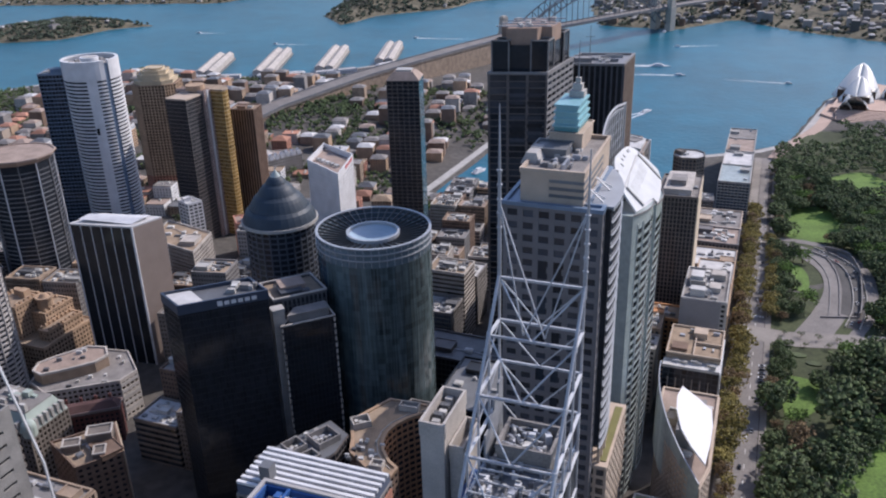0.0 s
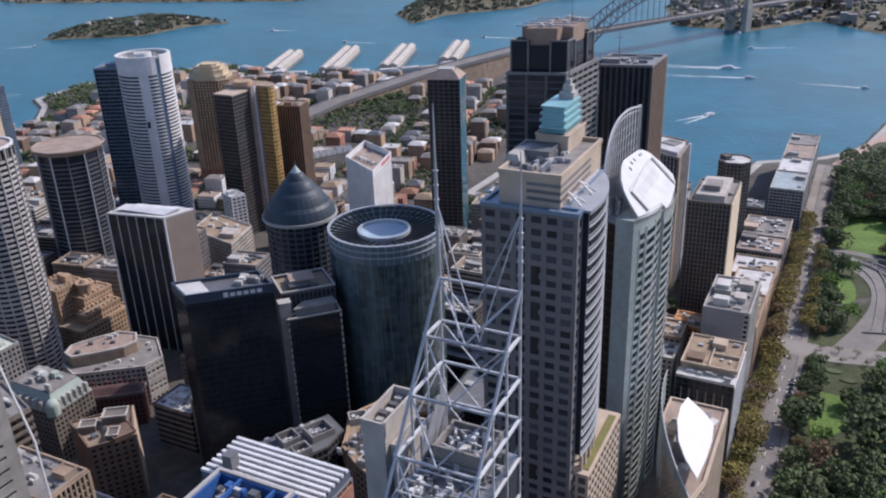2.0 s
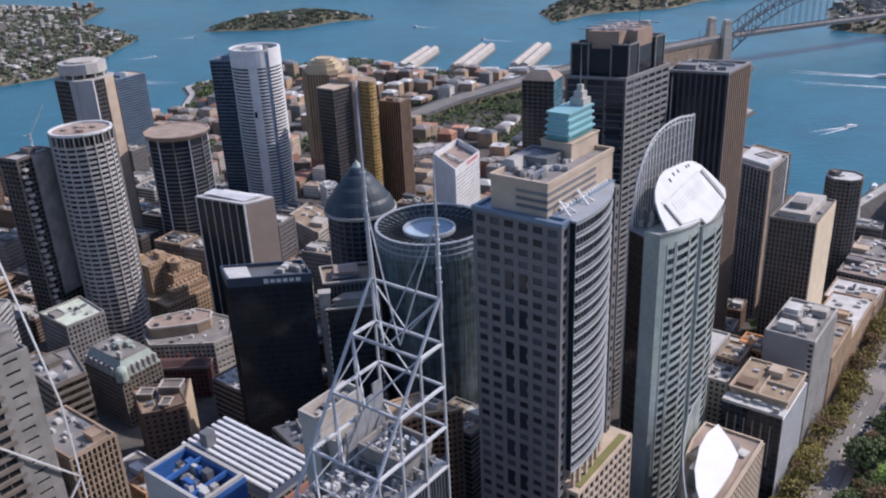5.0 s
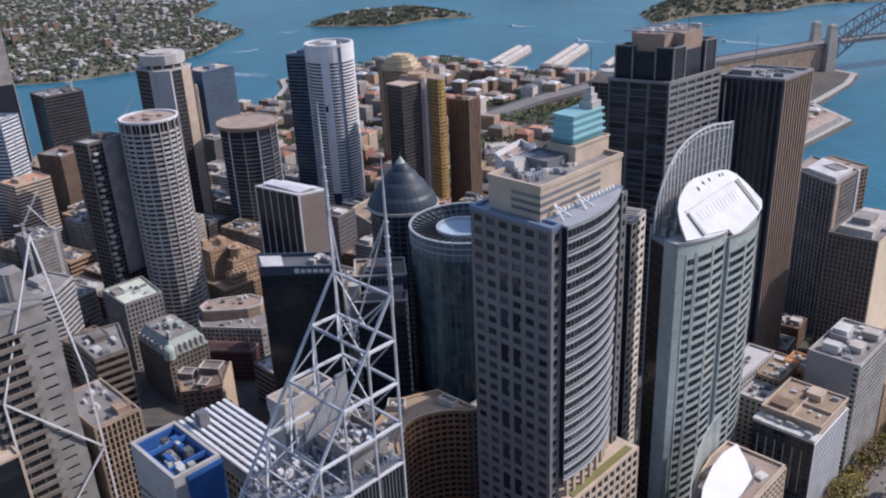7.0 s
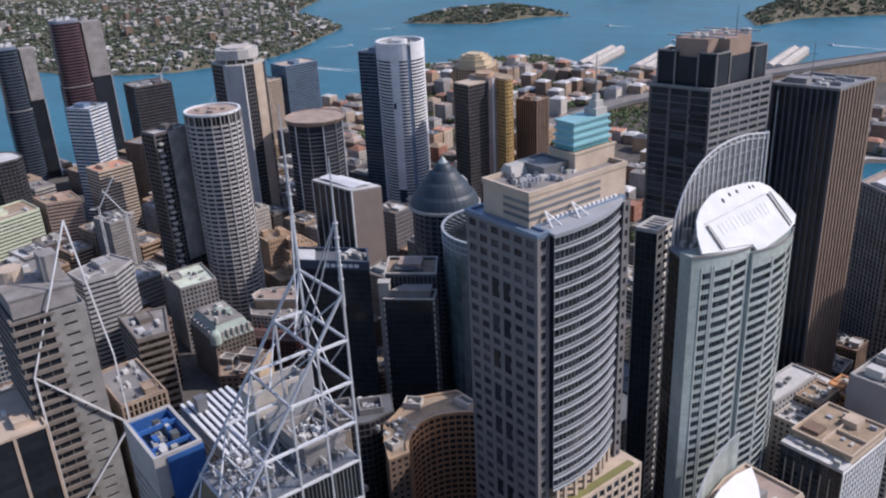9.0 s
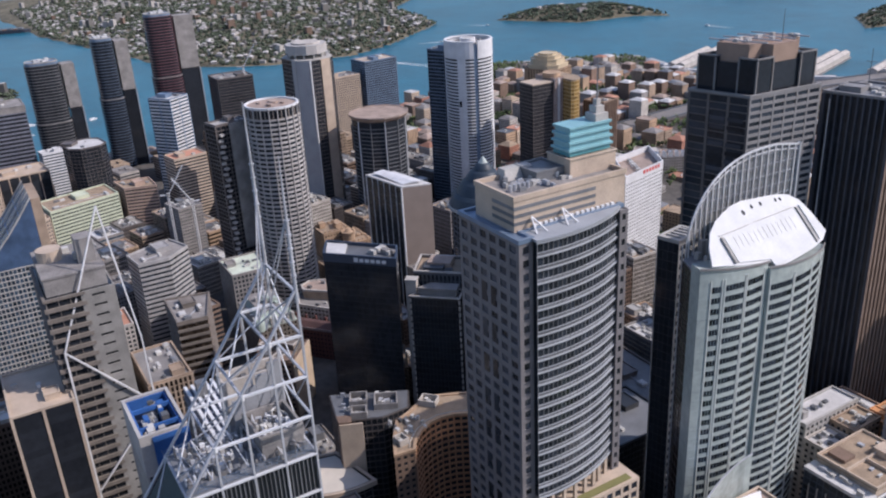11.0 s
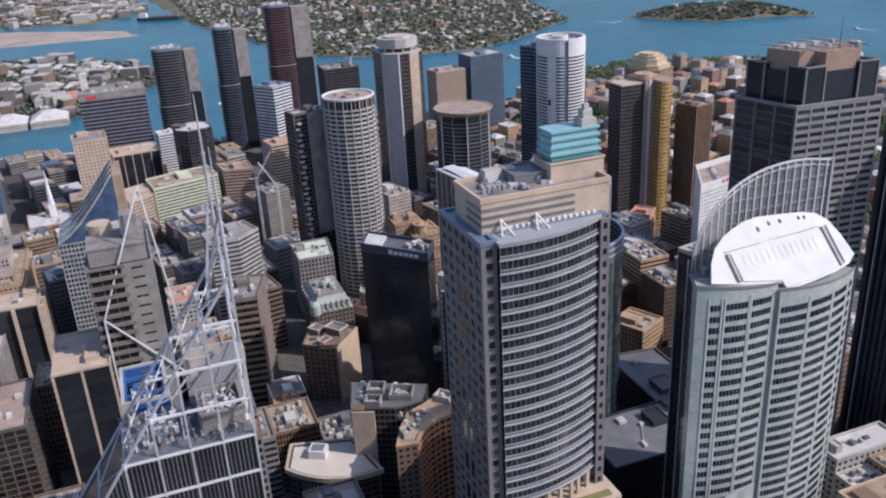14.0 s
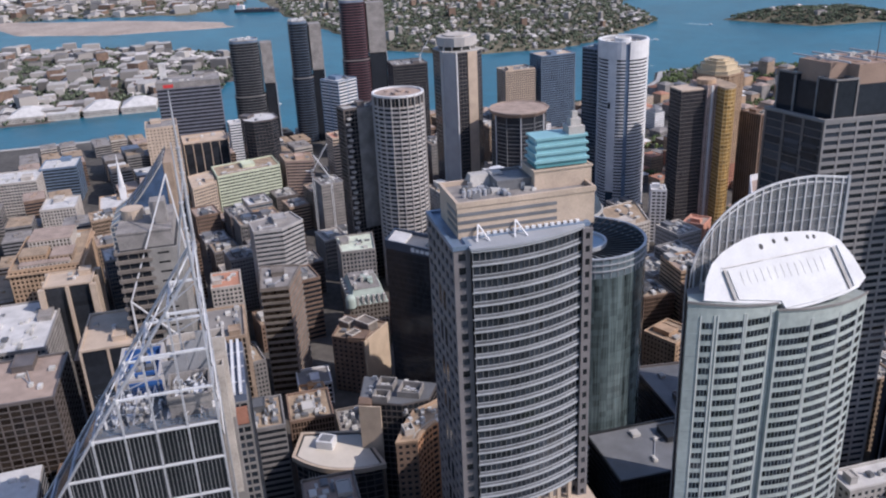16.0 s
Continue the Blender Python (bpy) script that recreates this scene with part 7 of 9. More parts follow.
def arcade_block():
    foot = [(-566, 822), (-532, 882), (-546, 896), (-600, 862)]
    t = thing("hotel", "pale pink hotel with a row of white arched dormers", "hotel", -562, 866, -2, "city blocks")
    FOOT.append(foot)
    facade(t, foot, -6, 18, 3.4, 3.2, OLD_PALE, G_BRONZE, 1.3, 1.4, 0.3, 0.05, 40, OLD_TAN)
    roof(t, foot, 18.3, OLD_PALE, ROOF_PINK, 3, 140, 1.0)
    p, q = Vector(foot[0]), Vector(foot[1])
    e = (q - p) / 9
    u = e.normalized()
    n = Vector((u.y, -u.x))
    for k in range(9):
        a = p + e * (k + 0.2)
        c = a + u * 4.6
        b = Buf()
        b.prism([tuple(a + n * 0.6), tuple(c + n * 0.6), tuple(c - n * 5), tuple(a - n * 5)], 18.6, 23.5)
        m0, m1 = (a + c) / 2 + n * 0.6, (a + c) / 2 - n * 5
        b.add([(*(a + n * 0.6), 23.5), (*(c + n * 0.6), 23.5), (*m0, 26), (*(a - n * 5), 23.5), (*(c - n * 5), 23.5), (*m1, 26)], [(0, 1, 2), (5, 4, 3), (0, 2, 5, 3), (1, 4, 5, 2)])
        b.part("dormer", WHITE, t, "white gabled dormer")


arcade_block()

# ---- lower city blocks ----
NO_BUILD = [rect(-372, 245, -330, 274), rect(-350, 250, -300, 262), rect(-136, 262, -90, 336), [(-660, 1010), (-615, 1005), (-585, 1110), (-630, 1210), (-690, 1190), (-690, 1080)], [(-606, 868), (-548, 905), (-528, 882), (-566, 818)], rect(-2, 300, 30, 1150), rect(20, -900, 900, 1300), [(-370, 868), (-225, 868), (-140, 930), (-340, 1180)],
            [(-735, 860), (-690, 860), (-610, 1290), (-560, 1400), (-480, 1700), (-540, 1700), (-600, 1400), (-660, 1290)]]


REACH = []


def overlaps(poly, margin=3.0):
    big = offset(poly, margin)
    cx, cy = centre(poly)
    rad = max(math.hypot(x - cx, y - cy) for x, y in big)
    for k in range(len(REACH), len(FOOT)):
        fx, fy = centre(FOOT[k])
        REACH.append((fx, fy, max(math.hypot(x - fx, y - fy) for x, y in FOOT[k])))
    near = [FOOT[k] for k, (fx, fy, r) in enumerate(REACH) if math.hypot(fx - cx, fy - cy) < r + rad]
    for f in near + NO_BUILD:
        fx, fy = centre(f)
        if any(inside(f, *p) for p in big) or any(inside(big, *p) for p in f) or inside(f, cx, cy) or inside(big, fx, fy):
            return True
        for i in range(len(big)):
            mx, my = (big[i - 1][0] + big[i][0]) / 2, (big[i - 1][1] + big[i][1]) / 2
            if inside(f, mx, my):
                return True
    return False


STYLES = [(OLD_TAN, G_BRONZE, ROOF_TAN), (OLD_GREY, G_DARK, ROOF_GREY), (STONE, G_BLACK, ROOF_GREY), (SAND, G_BRONZE, ROOF_PINK), (OLD_BROWN, G_BRONZE, ROOF_TAN),
          (OLD_BROWN, G_BLACK, ROOF_PINK), (BRONZE, G_BLACK, ROOF_GREY), (CONC_DARK, G_BLACK, ROOF_TAN), (OLD_PALE, G_DARK, ROOF_GREY), (OLD_GREY, G_BLUE, ROOF_WHITE),
          (OLD_TAN, G_BLACK, ROOF_PINK), (STONE_PINK, G_BRONZE, ROOF_TAN), (OLD_PALE, G_BRONZE, ROOF_TAN)]
# brown and grey walls, picked darker to carry the deep street shade
SHADED_STYLES = [(OLD_BROWN, G_BRONZE, ROOF_TAN), (OLD_BROWN, G_BLACK, ROOF_GREY), (DULL, G_BLACK, ROOF_PINK), (BRONZE, G_BLACK, ROOF_GREY), (CONC_DARK, G_BLACK, ROOF_TAN),
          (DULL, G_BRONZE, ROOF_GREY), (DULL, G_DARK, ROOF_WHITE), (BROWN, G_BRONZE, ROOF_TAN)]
WORDS = {"dull_brown_grey_concrete": "dull brown-grey", "sooty_brown_brick": "sooty brown brick", "weathered_tan_render": "weathered tan", "weathered_grey_concrete": "weathered grey", "streaked_pale_render": "streaked pale",
         "beige_cladding": "beige", "pale_concrete": "pale concrete", "grey_granite": "grey stone", "sandstone": "sandstone", "brown_cladding": "brown brick",
         "white_cladding": "white rendered", "bronze_cladding": "dark bronze", "dark_concrete": "dark concrete",
         "pinkish_granite": "pinkish stone"}


def mid_building(poly, z0, h, seed, singles=0):
    rng = random.Random(seed)
    # blocks in the core get the palette with street shade in its colours
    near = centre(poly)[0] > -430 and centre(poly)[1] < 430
    wall, pane_mat, top = rng.choice(SHADED_STYLES if near else STYLES)
    kind = rng.random()
    pier, span, bay = (1.1, 1.6, 2.3) if kind < 0.45 else (0.0, 1.7, 3.4) if kind < 0.75 else (0.5, 0.7, 1.8)
    tower("office_block", f"{WORDS[wall.name]} office block with flat roof plant", poly, z0, z0 + h, rng.uniform(3.3, 3.9), bay, wall, pane_mat, pier, span, 0.35,
          singles, rng.randint(14, 26), seed, top, "building", wall if kind < 0.45 else None, "city blocks", tall=rng.uniform(2.5, 5.0), joined=True)


def low_building(poly, z0, h, seed, label="", roof_mat=None, wall_mat=None):
    """A low house or warehouse with a hipped or flat roof and rows of windows."""
    rng = random.Random(seed)
    cx, cy = centre(poly)
    wall = wall_mat or rng.choice((SAND, OLD_TAN, BRICK, WHITE, OLD_GREY, BEIGE, OLD_PALE, BROWN))
    top = roof_mat or rng.choice((TERRA, ROOF_GREY, STEEL_DARK, ROOF_PINK, ROOF_TAN, ROOF_GREY, ROOF_WHITE, ROOF_GREY))
    hip = rng.random() < 0.5
    names = {"terracotta_roof": "terracotta", "grey_roof_membrane": "grey", "white_roof_sheet": "white", "dusty_roof_paving": "dusty pink", "tan_roof_gravel": "tan"}
    t = thing("low_building", label or f"low {WORDS.get(wall.name, 'red brick')} building with {names.get(top.name, 'pale')} roof", "building", cx, cy, z0, "low buildings")
    b = Buf()
    b.prism(poly, z0 - 3, z0 + h)
    b.part("wall", wall, t)
    b = Buf()
    if hip:
        ins = 0.36 * min((Vector(poly[1]) - Vector(poly[0])).length, (Vector(poly[2]) - Vector(poly[1])).length)
        b.taper(offset(poly, 0.4), offset(poly, -ins), z0 + h + 0.01, z0 + h + ins * 0.55)
    else:
        b.prism(offset(poly, -0.3), z0 + h + 0.01, z0 + h + 0.2)
        ring(b, poly, -0.35, 0.1, z0 + h + 0.02, z0 + h + 0.8)
    b.part("roof", top, t)
    b = Buf()
    for i in range(len(poly)):
        p, q = Vector(poly[i]), Vector(poly[(i + 1) % len(poly)])
        e = q - p
        n = max(1, int(e.length / 3.0))
        u = e.normalized()
        nr = Vector((u.y, -u.x))
        if not faces_view(nr.x, nr.y):
            continue
        for s in range(n):
            for k in range(max(1, int(h / 3.3))):
                c = p + e * ((s + 0.5) / n)
                a, d = c - u * 0.6, c + u * 0.6
                b.prism([tuple(a), tuple(d), tuple(d + nr * 0.06), tuple(a + nr * 0.06)], z0 + 0.9 + k * 3.3, z0 + 2.5 + k * 3.3)
    b.part("glazing", G_DARK, t, kind="stuff")
    if not hip:
        for k in range(rng.randint(0, 3)):
            x, y = cx + rng.uniform(-3, 3), cy + rng.uniform(-3, 3)
            b = Buf()
            b.box(x, y, z0 + h + 0.2, x + rng.uniform(1, 3), y + rng.uniform(1, 3), z0 + h + rng.uniform(1.2, 2.6))
            b.part("roof_unit", UNIT, t)


def blocks(x0, x1, y0, y1, deg, bx, by, street, nx, ny, height, keep, maker, seed, shore=20.0):
    """City blocks between streets, cut into lots."""
    rng = random.Random(seed)
    ox, oy = (x0 + x1) / 2, (y0 + y1) / 2
    c, s = math.cos(radians(deg)), math.sin(radians(deg))
    count = 0
    yy = y0
    while yy < y1:
        xx = x0
        while xx < x1:
            for i in range(nx):
                for j in range(ny):
                    lx, ly = bx / nx, by / ny
                    px0, py0 = xx + i * lx + 0.8 + rng.uniform(0, 2), yy + j * ly + 0.8 + rng.uniform(0, 2)
                    px1, py1 = xx + (i + 1) * lx - 0.8 - rng.uniform(0, 2), yy + (j + 1) * ly - 0.8 - rng.uniform(0, 2)
                    poly = [(ox + (x - ox) * c - (y - oy) * s, oy + (x - ox) * s + (y - oy) * c) for x, y in rect(px0, py0, px1, py1)]
                    cx, cy = centre(poly)
                    r, h = rng.random(), height(cx, cy, rng)
                    sd = rng.randint(0, 99999)
                    if r > keep or float(shore_distance(CITY, cx, cy)) < shore or overlaps(poly, 1.5):
                        continue
                    maker(poly, gz(cx, cy), h, sd)
                    FOOT.append(poly)
                    count += 1
            xx += bx + street
        yy += by + street
    return count


BOXES = {}


def plain_box(poly, z0, h, seed):
    """Far blocks past those that can be told apart, joined by colour."""
    rng = random.Random(seed)
    wall, pane_mat, top = rng.choice(STYLES)
    b = BOXES.setdefault(wall.name, (wall, Buf()))[1]
    b.prism(poly, z0 - 2, z0 + h)
    b2 = BOXES.setdefault(top.name, (top, Buf()))[1]
    b2.prism(offset(poly, -0.4), z0 + h, z0 + h + 0.5)
    cx, cy = centre(poly)
    for k in range(3):
        x, y = cx + rng.uniform(-6, 6), cy + rng.uniform(-6, 6)
        b2.prism(rrect(x, y, rng.uniform(2, 6), rng.uniform(2, 5), 12), z0 + h, z0 + h + rng.uniform(1, 3.5))
    g = BOXES.setdefault(pane_mat.name, (pane_mat, Buf()))[1]
    n = max(1, int(h / 3.5))
    for k in range(n):
        ring(g, poly, 0.0, 0.08, z0 + 1.2 + k * 3.5, z0 + 2.9 + k * 3.5)


made_low = 0


def low_mix(poly, z0, h, seed):
    """Houses of the old quarter: those nearest as things, the rest joined."""
    global made_low
    cx, cy = centre(poly)
    if cy < 1130 and made_low < 165:
        made_low += 1
        low_building(poly, z0, h, seed)
    else:
        plain_low(poly, z0, h, seed)


def plain_low(poly, z0, h, seed):
    rng = random.Random(seed)
    wall, top = rng.choice((SAND, OLD_TAN, OLD_PALE, OLD_GREY, BROWN, OLD_BROWN)), rng.choice((ROOF_GREY, ROOF_GREY, ROOF_PINK, STEEL_DARK, TERRA, ROOF_WHITE))
    BOXES.setdefault(wall.name, (wall, Buf()))[1].prism(poly, z0 - 3, z0 + h)
    ins = 0.3 * min((Vector(poly[1]) - Vector(poly[0])).length, (Vector(poly[2]) - Vector(poly[1])).length)
    BOXES.setdefault(top.name, (top, Buf()))[1].taper(offset(poly, 0.4), offset(poly, -ins), z0 + h + 0.01, z0 + h + ins * 0.5)


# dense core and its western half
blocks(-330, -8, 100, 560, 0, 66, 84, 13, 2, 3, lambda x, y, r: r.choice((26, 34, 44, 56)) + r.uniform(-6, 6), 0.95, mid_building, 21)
blocks(-760, -335, 90, 640, 12, 64, 80, 14, 2, 3, lambda x, y, r: r.choice((18, 26, 36, 50)) + r.uniform(-5, 6), 0.9, mid_building, 22)
blocks(-300, -30, 560, 850, 6, 60, 70, 14, 2, 3, lambda x, y, r: r.uniform(10, 36), 0.9, mid_building, 23)
# old low quarter behind the quay
blocks(-1150, -330, 640, 1360, 14, 74, 66, 14, 3, 3, lambda x, y, r: r.choice((4, 7, 10, 16, 24)) + r.uniform(0, 4), 0.66, low_mix, 24, 28)
blocks(-1200, -765, -60, 660, 12, 70, 80, 18, 2, 3, lambda x, y, r: r.uniform(8, 20) + max(0.0, min(16.0, (x + 1080) * 0.1)), 0.72, plain_box, 25)
blocks(-765, -130, -200, 100, 4, 66, 84, 15, 2, 3, lambda x, y, r: r.choice((22, 34, 50)) + r.uniform(-5, 6), 0.9, plain_box, 26)
for wall, b in BOXES.values():
    b.solo("far_blocks", wall, "joined far city blocks and roofs", "buildings", "stuff")

# ---- streets, park and trees ----
def ribbon(buf, pts, width, z, thick=0.0, zf=None):
    """A flat band along a line of points."""
    k = len(pts)
    left, right = [], []
    for i in range(k):
        a, b = Vector(pts[max(0, i - 1)][:2]), Vector(pts[min(k - 1, i + 1)][:2])
        e = (b - a).normalized()
        n = Vector((-e.y, e.x)) * width / 2
        p = Vector(pts[i][:2])
        zz = pts[i][2] if len(pts[i]) > 2 else (zf(p.x, p.y) + z if zf else z)
        left.append((p.x + n.x, p.y + n.y, zz))
        right.append((p.x - n.x, p.y - n.y, zz))
    if thick:
        strip(buf, left, right, [p[2] - thick for p in left], [p[2] for p in left], closed=False)
    else:
        buf.add(left + right, [(k + i, k + i + 1, i + 1, i) for i in range(k - 1)])


def smooth(pts, n=6):
    """More points along a Catmull-Rom curve."""
    out = []
    P = [Vector(p) for p in pts]
    for i in range(len(P) - 1):
        a, b, c, d = P[max(0, i - 1)], P[i], P[i + 1], P[min(len(P) - 1, i + 2)]
        for k in range(n):
            t = k / n
            out.append(tuple(0.5 * ((2 * b) + (c - a) * t + (2 * a - 5 * b + 4 * c - d) * t * t + (3 * b - a - 3 * c + d) * t ** 3)))
    out.append(tuple(P[-1]))
    return out


lift = 0.25
b = Buf()
ribbon(b, [(15.5, y) for y in range(100, 1121, 12)], 13.0, lift, zf=gz)
b.solo("road", ROAD_PALE, "pale worn asphalt street along the park", "road", "structure")
b = Buf()
ribbon(b, [(4.2, y) for y in range(100, 1121, 12)], 9.0, lift + 0.15, zf=gz)
b.solo("pavement", PAVE, "broad paved footway under street trees", "pavement", "structure")
b = Buf()
ribbon(b, [(24.5, y) for y in range(100, 1121, 12)], 4.0, lift + 0.15, zf=gz)
b.solo("pavement_park", PAVE, "footway along the park edge", "pavement", "structure")
loop_line = smooth([(20, 800), (42, 792), (62, 770), (76, 735), (78, 690), (68, 645), (54, 604)], 6)
outer_line = smooth([(20, 816), (55, 813), (85, 787), (99, 750), (103, 700), (97, 650), (82, 608)], 6)
b = Buf()
ribbon(b, loop_line, 24.0, lift + 0.1, zf=gz)
b.solo("road_loop", ROAD_PALE, "curving road round a sunken expressway", "road", "structure")
b = Buf()
ribbon(b, outer_line, 9.0, lift + 0.12, zf=gz)
b.solo("road_outer", ROAD_PALE, "pale outer lane curving past trees", "road", "structure")
inner_line = smooth([(84, 628), (91, 660), (93, 700), (89, 745), (76, 772), (58, 792)], 6)
b = Buf()
ribbon(b, inner_line, 8.5, lift + 0.2, zf=gz)
b.solo("road_inner", ASPHALT, "dark sunken expressway lanes with traffic", "road", "structure")
# strip at ground level, coloured dark for the shade in the cutting
trench_mid = smooth([(66, 790), (80, 778), (86, 738), (87, 694), (84, 650)], 6)
b = Buf()
ribbon(b, trench_mid, 14.0, lift + 0.17, zf=gz)
b.solo("road_trench", ASPHALT, "flat expressway lanes, coloured dark for shade of the cutting", "road", "structure")
# the 4.2 m east wall is raised so that its shadow crosses the lanes
for pts, h in (([(40, 797), (52, 785), (66, 750), (71, 710), (70, 667), (68, 643)], 1.2), ([(60, 787), (71, 771), (78, 730), (78, 685), (76, 648)], 1.4),
               ([(71, 793), (88, 783), (95, 747), (95, 702), (92, 659), (90, 649)], 4.2), ([(62, 640), (76, 644), (90, 648)], 1.6)):
    b = Buf()
    curve_line = smooth(pts, 5)
    for (xa, ya), (xb, yb) in zip(curve_line, curve_line[1:]):
        b.beam((xa, ya, gz(xa, ya) + h / 2), (xb, yb, gz(xb, yb) + h / 2), 0.9, h)
    b.solo("retaining_wall", CONC_DARK, "dark concrete wall along the sunken road", "wall", "structure")
b = Buf()
line = inner_line
k = len(line)
for s in (-5.0, 5.0):
    pts = []
    for i in range(k):
        a, c = Vector(line[max(0, i - 1)]), Vector(line[min(k - 1, i + 1)])
        e = (c - a).normalized()
        pts.append((line[i][0] - e.y * s, line[i][1] + e.x * s))
    for i in range(k - 1):
        z = gz(*pts[i])
        b.beam((*pts[i], z + 0.9), (*pts[i + 1], z + 0.9), 0.6, 1.6)
b.solo("parapet_wall", CONC, "pale concrete parapets beside the expressway", "wall", "structure")
b = Buf()
ribbon(b, smooth([(10, 600), (40, 598), (70, 604), (110, 612)], 5), 22.0, lift + 0.16, zf=gz)
b.solo("plaza", PAVE, "pale paved crossing beside the park gates", "pavement", "structure")
b = Buf()
for i in range(60):
    y = 130 + i * 15
    b.box(15.3, y, gz(15, y) + lift + 0.04, 15.6, y + 5, gz(15, y) + lift + 0.07)
b.solo("lane_line", PAINT, "broken white lane lines", "road marking", "structure")
for y in (597, 603, 626, 812):
    for i in range(6):
        b = Buf()
        b.box(10 + i * 2.0, y, gz(15, y) + lift + 0.08, 11.1 + i * 2.0, y + 3.0, gz(15, y) + lift + 0.11)
        b.solo("crossing_bar", PAINT, "white pedestrian crossing bar", "road marking", "structure")

LAWNS = [[(30, 895), (68, 926), (92, 870), (88, 822), (42, 822)], [(40, 688), (41, 735), (48, 745), (55, 718), (53, 684)],
         [(40, 545), (58, 540), (60, 515), (44, 490), (36, 505)], [(64, 430), (100, 490), (140, 480), (130, 400), (80, 395)], [(70, 1010), (120, 1060), (150, 980), (100, 960)]]
# leaf litter, its colour darkened for the shade under the crowns
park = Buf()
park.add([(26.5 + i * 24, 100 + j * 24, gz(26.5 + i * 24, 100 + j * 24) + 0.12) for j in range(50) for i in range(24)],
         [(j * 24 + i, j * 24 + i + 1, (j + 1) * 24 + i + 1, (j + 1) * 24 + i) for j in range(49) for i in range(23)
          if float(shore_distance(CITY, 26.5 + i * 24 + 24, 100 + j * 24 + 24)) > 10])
park.solo("park_ground", mat("leaf_litter_painted_shade", (0.05, 0.062, 0.025), 0.95, var=0.4, scale=0.03, fine=0.4), "park ground with leaf litter, coloured darker for tree shade", "ground", "structure")
for poly in LAWNS:
    b = Buf()
    pts = smooth([(*p, 0) for p in poly + poly[:1]], 5)[:-1]
    cx, cy = centre(pts)
    b.add([(cx, cy, gz(cx, cy) + 0.42)] + [(p[0], p[1], gz(p[0], p[1]) + 0.42) for p in pts], [(0, i + 1, (i + 1) % len(pts) + 1) for i in range(len(pts))])
    b.solo("lawn", GRASS, "sunlit green lawn between trees", "lawn", "structure")
for x, y in ((46, 575), (56, 566), (40, 560)):
    b = Buf()
    b.prism(ngon(x, y, 5.5, 14, 0, 3.2), gz(x, y), gz(x, y) + 0.9)
    b.solo("garden_bed", LEAF, "dark planted garden bed in paving", "planting")


def crown_mesh(seed, r, h, n, material, lump=1.0):
    """A crown of many small leaf clumps with an uneven outline and gaps."""
    rng = random.Random(seed)
    b = Buf()
    lobes = [(rng.uniform(-0.55, 0.55) * r, rng.uniform(-0.55, 0.55) * r, h * rng.uniform(0.42, 0.78), rng.uniform(0.42, 0.68) * r) for _ in range(7)]
    for i in range(n):
        lx, ly, lz, lr = rng.choice(lobes)
        a, c = rng.uniform(0, 2 * math.pi), rng.uniform(-0.7, 1.0)
        q = math.sqrt(1 - c * c)
        rad = lr * rng.uniform(0.72, 1.08)
        x, y, z = lx + rad * q * math.cos(a), ly + rad * q * math.sin(a), lz + rad * c * 0.8
        s = lump * rng.uniform(0.5, 1.05)
        tilt = rng.uniform(0, math.pi)
        ct, st = math.cos(tilt), math.sin(tilt)
        vs = []
        for dx, dy, dz in ((1, 0, 0), (0, 1, 0), (-1, 0, 0), (0, -1, 0), (0, 0, 0.8), (0, 0, -0.8)):
            k = s * rng.uniform(0.6, 1.35)
            vs.append((x + k * (dx * ct - dy * st), y + k * (dx * st + dy * ct), z + k * dz))
        b.add(vs, [(0, 1, 4), (1, 2, 4), (2, 3, 4), (3, 0, 4), (1, 0, 5), (2, 1, 5), (3, 2, 5), (0, 3, 5)])
    return b.mesh("crown", material, Vector((0, 0, 0)))


def trunk_mesh(seed, h, r):
    rng = random.Random(seed)
    b = Buf()
    b.tube((0, 0, -1.0), (0.15, 0.1, h * 0.45), 0.035 * h, 0.022 * h, 7)
    for i in range(5):
        a = i * 1.257 + rng.uniform(-0.3, 0.3)
        b.tube((0.15, 0.1, h * rng.uniform(0.28, 0.44)), (0.55 * r * math.cos(a), 0.55 * r * math.sin(a), h * rng.uniform(0.55, 0.72)), 0.014 * h, 0.005 * h, 5)
    return b.mesh("trunk", BARK, Vector((0, 0, 0)))


KINDS = {}
for key, material, r, h, n, label in (("fig", LEAF, 8.5, 12.0, 460, "broad dark green park tree"), ("gum", LEAF_BRIGHT, 6.0, 13.0, 240, "lighter green park tree"),
                                      ("plane", LEAF_OLIVE, 5.6, 10.5, 300, "street tree with olive-yellow autumn leaves"), ("rust", LEAF_RUST, 5.5, 10.5, 240, "park tree with rusty brown leaves"),
                                      ("small", LEAF, 3.4, 6.5, 70, "small clipped dark tree")):
    KINDS[key] = (label, [(crown_mesh(40 + v + len(KINDS) * 7, r, h, n, material, 0.125 * r), trunk_mesh(60 + v, h, r)) for v in range(3)])


def tree(kind, x, y, s, rng, z=None):
    label, variants = KINDS[kind]
    cm, tm = variants[rng.randrange(3)]
    zz = gz(x, y) if z is None else z
    t = new("tree")
    tagged(t, label, "tree", "park and street trees")
    t.matrix_basis = Matrix.Translation((x, y, zz)) @ Matrix.Rotation(rng.uniform(0, 6.28), 4, "Z") @ Matrix.Diagonal((s, s, s * rng.uniform(0.85, 1.1), 1))
    for name, me in (("trunk", tm), ("crown", cm)):
        o = new(name, me)
        o.parent = t


rng = random.Random(5)
for i in range(62):
    y = 372 + i * 8.6
    tree("plane" if rng.random() < 0.85 else "rust", 5.0 + rng.uniform(-1.5, 1.8), y + rng.uniform(-2, 2), rng.uniform(1.05, 1.6), rng)
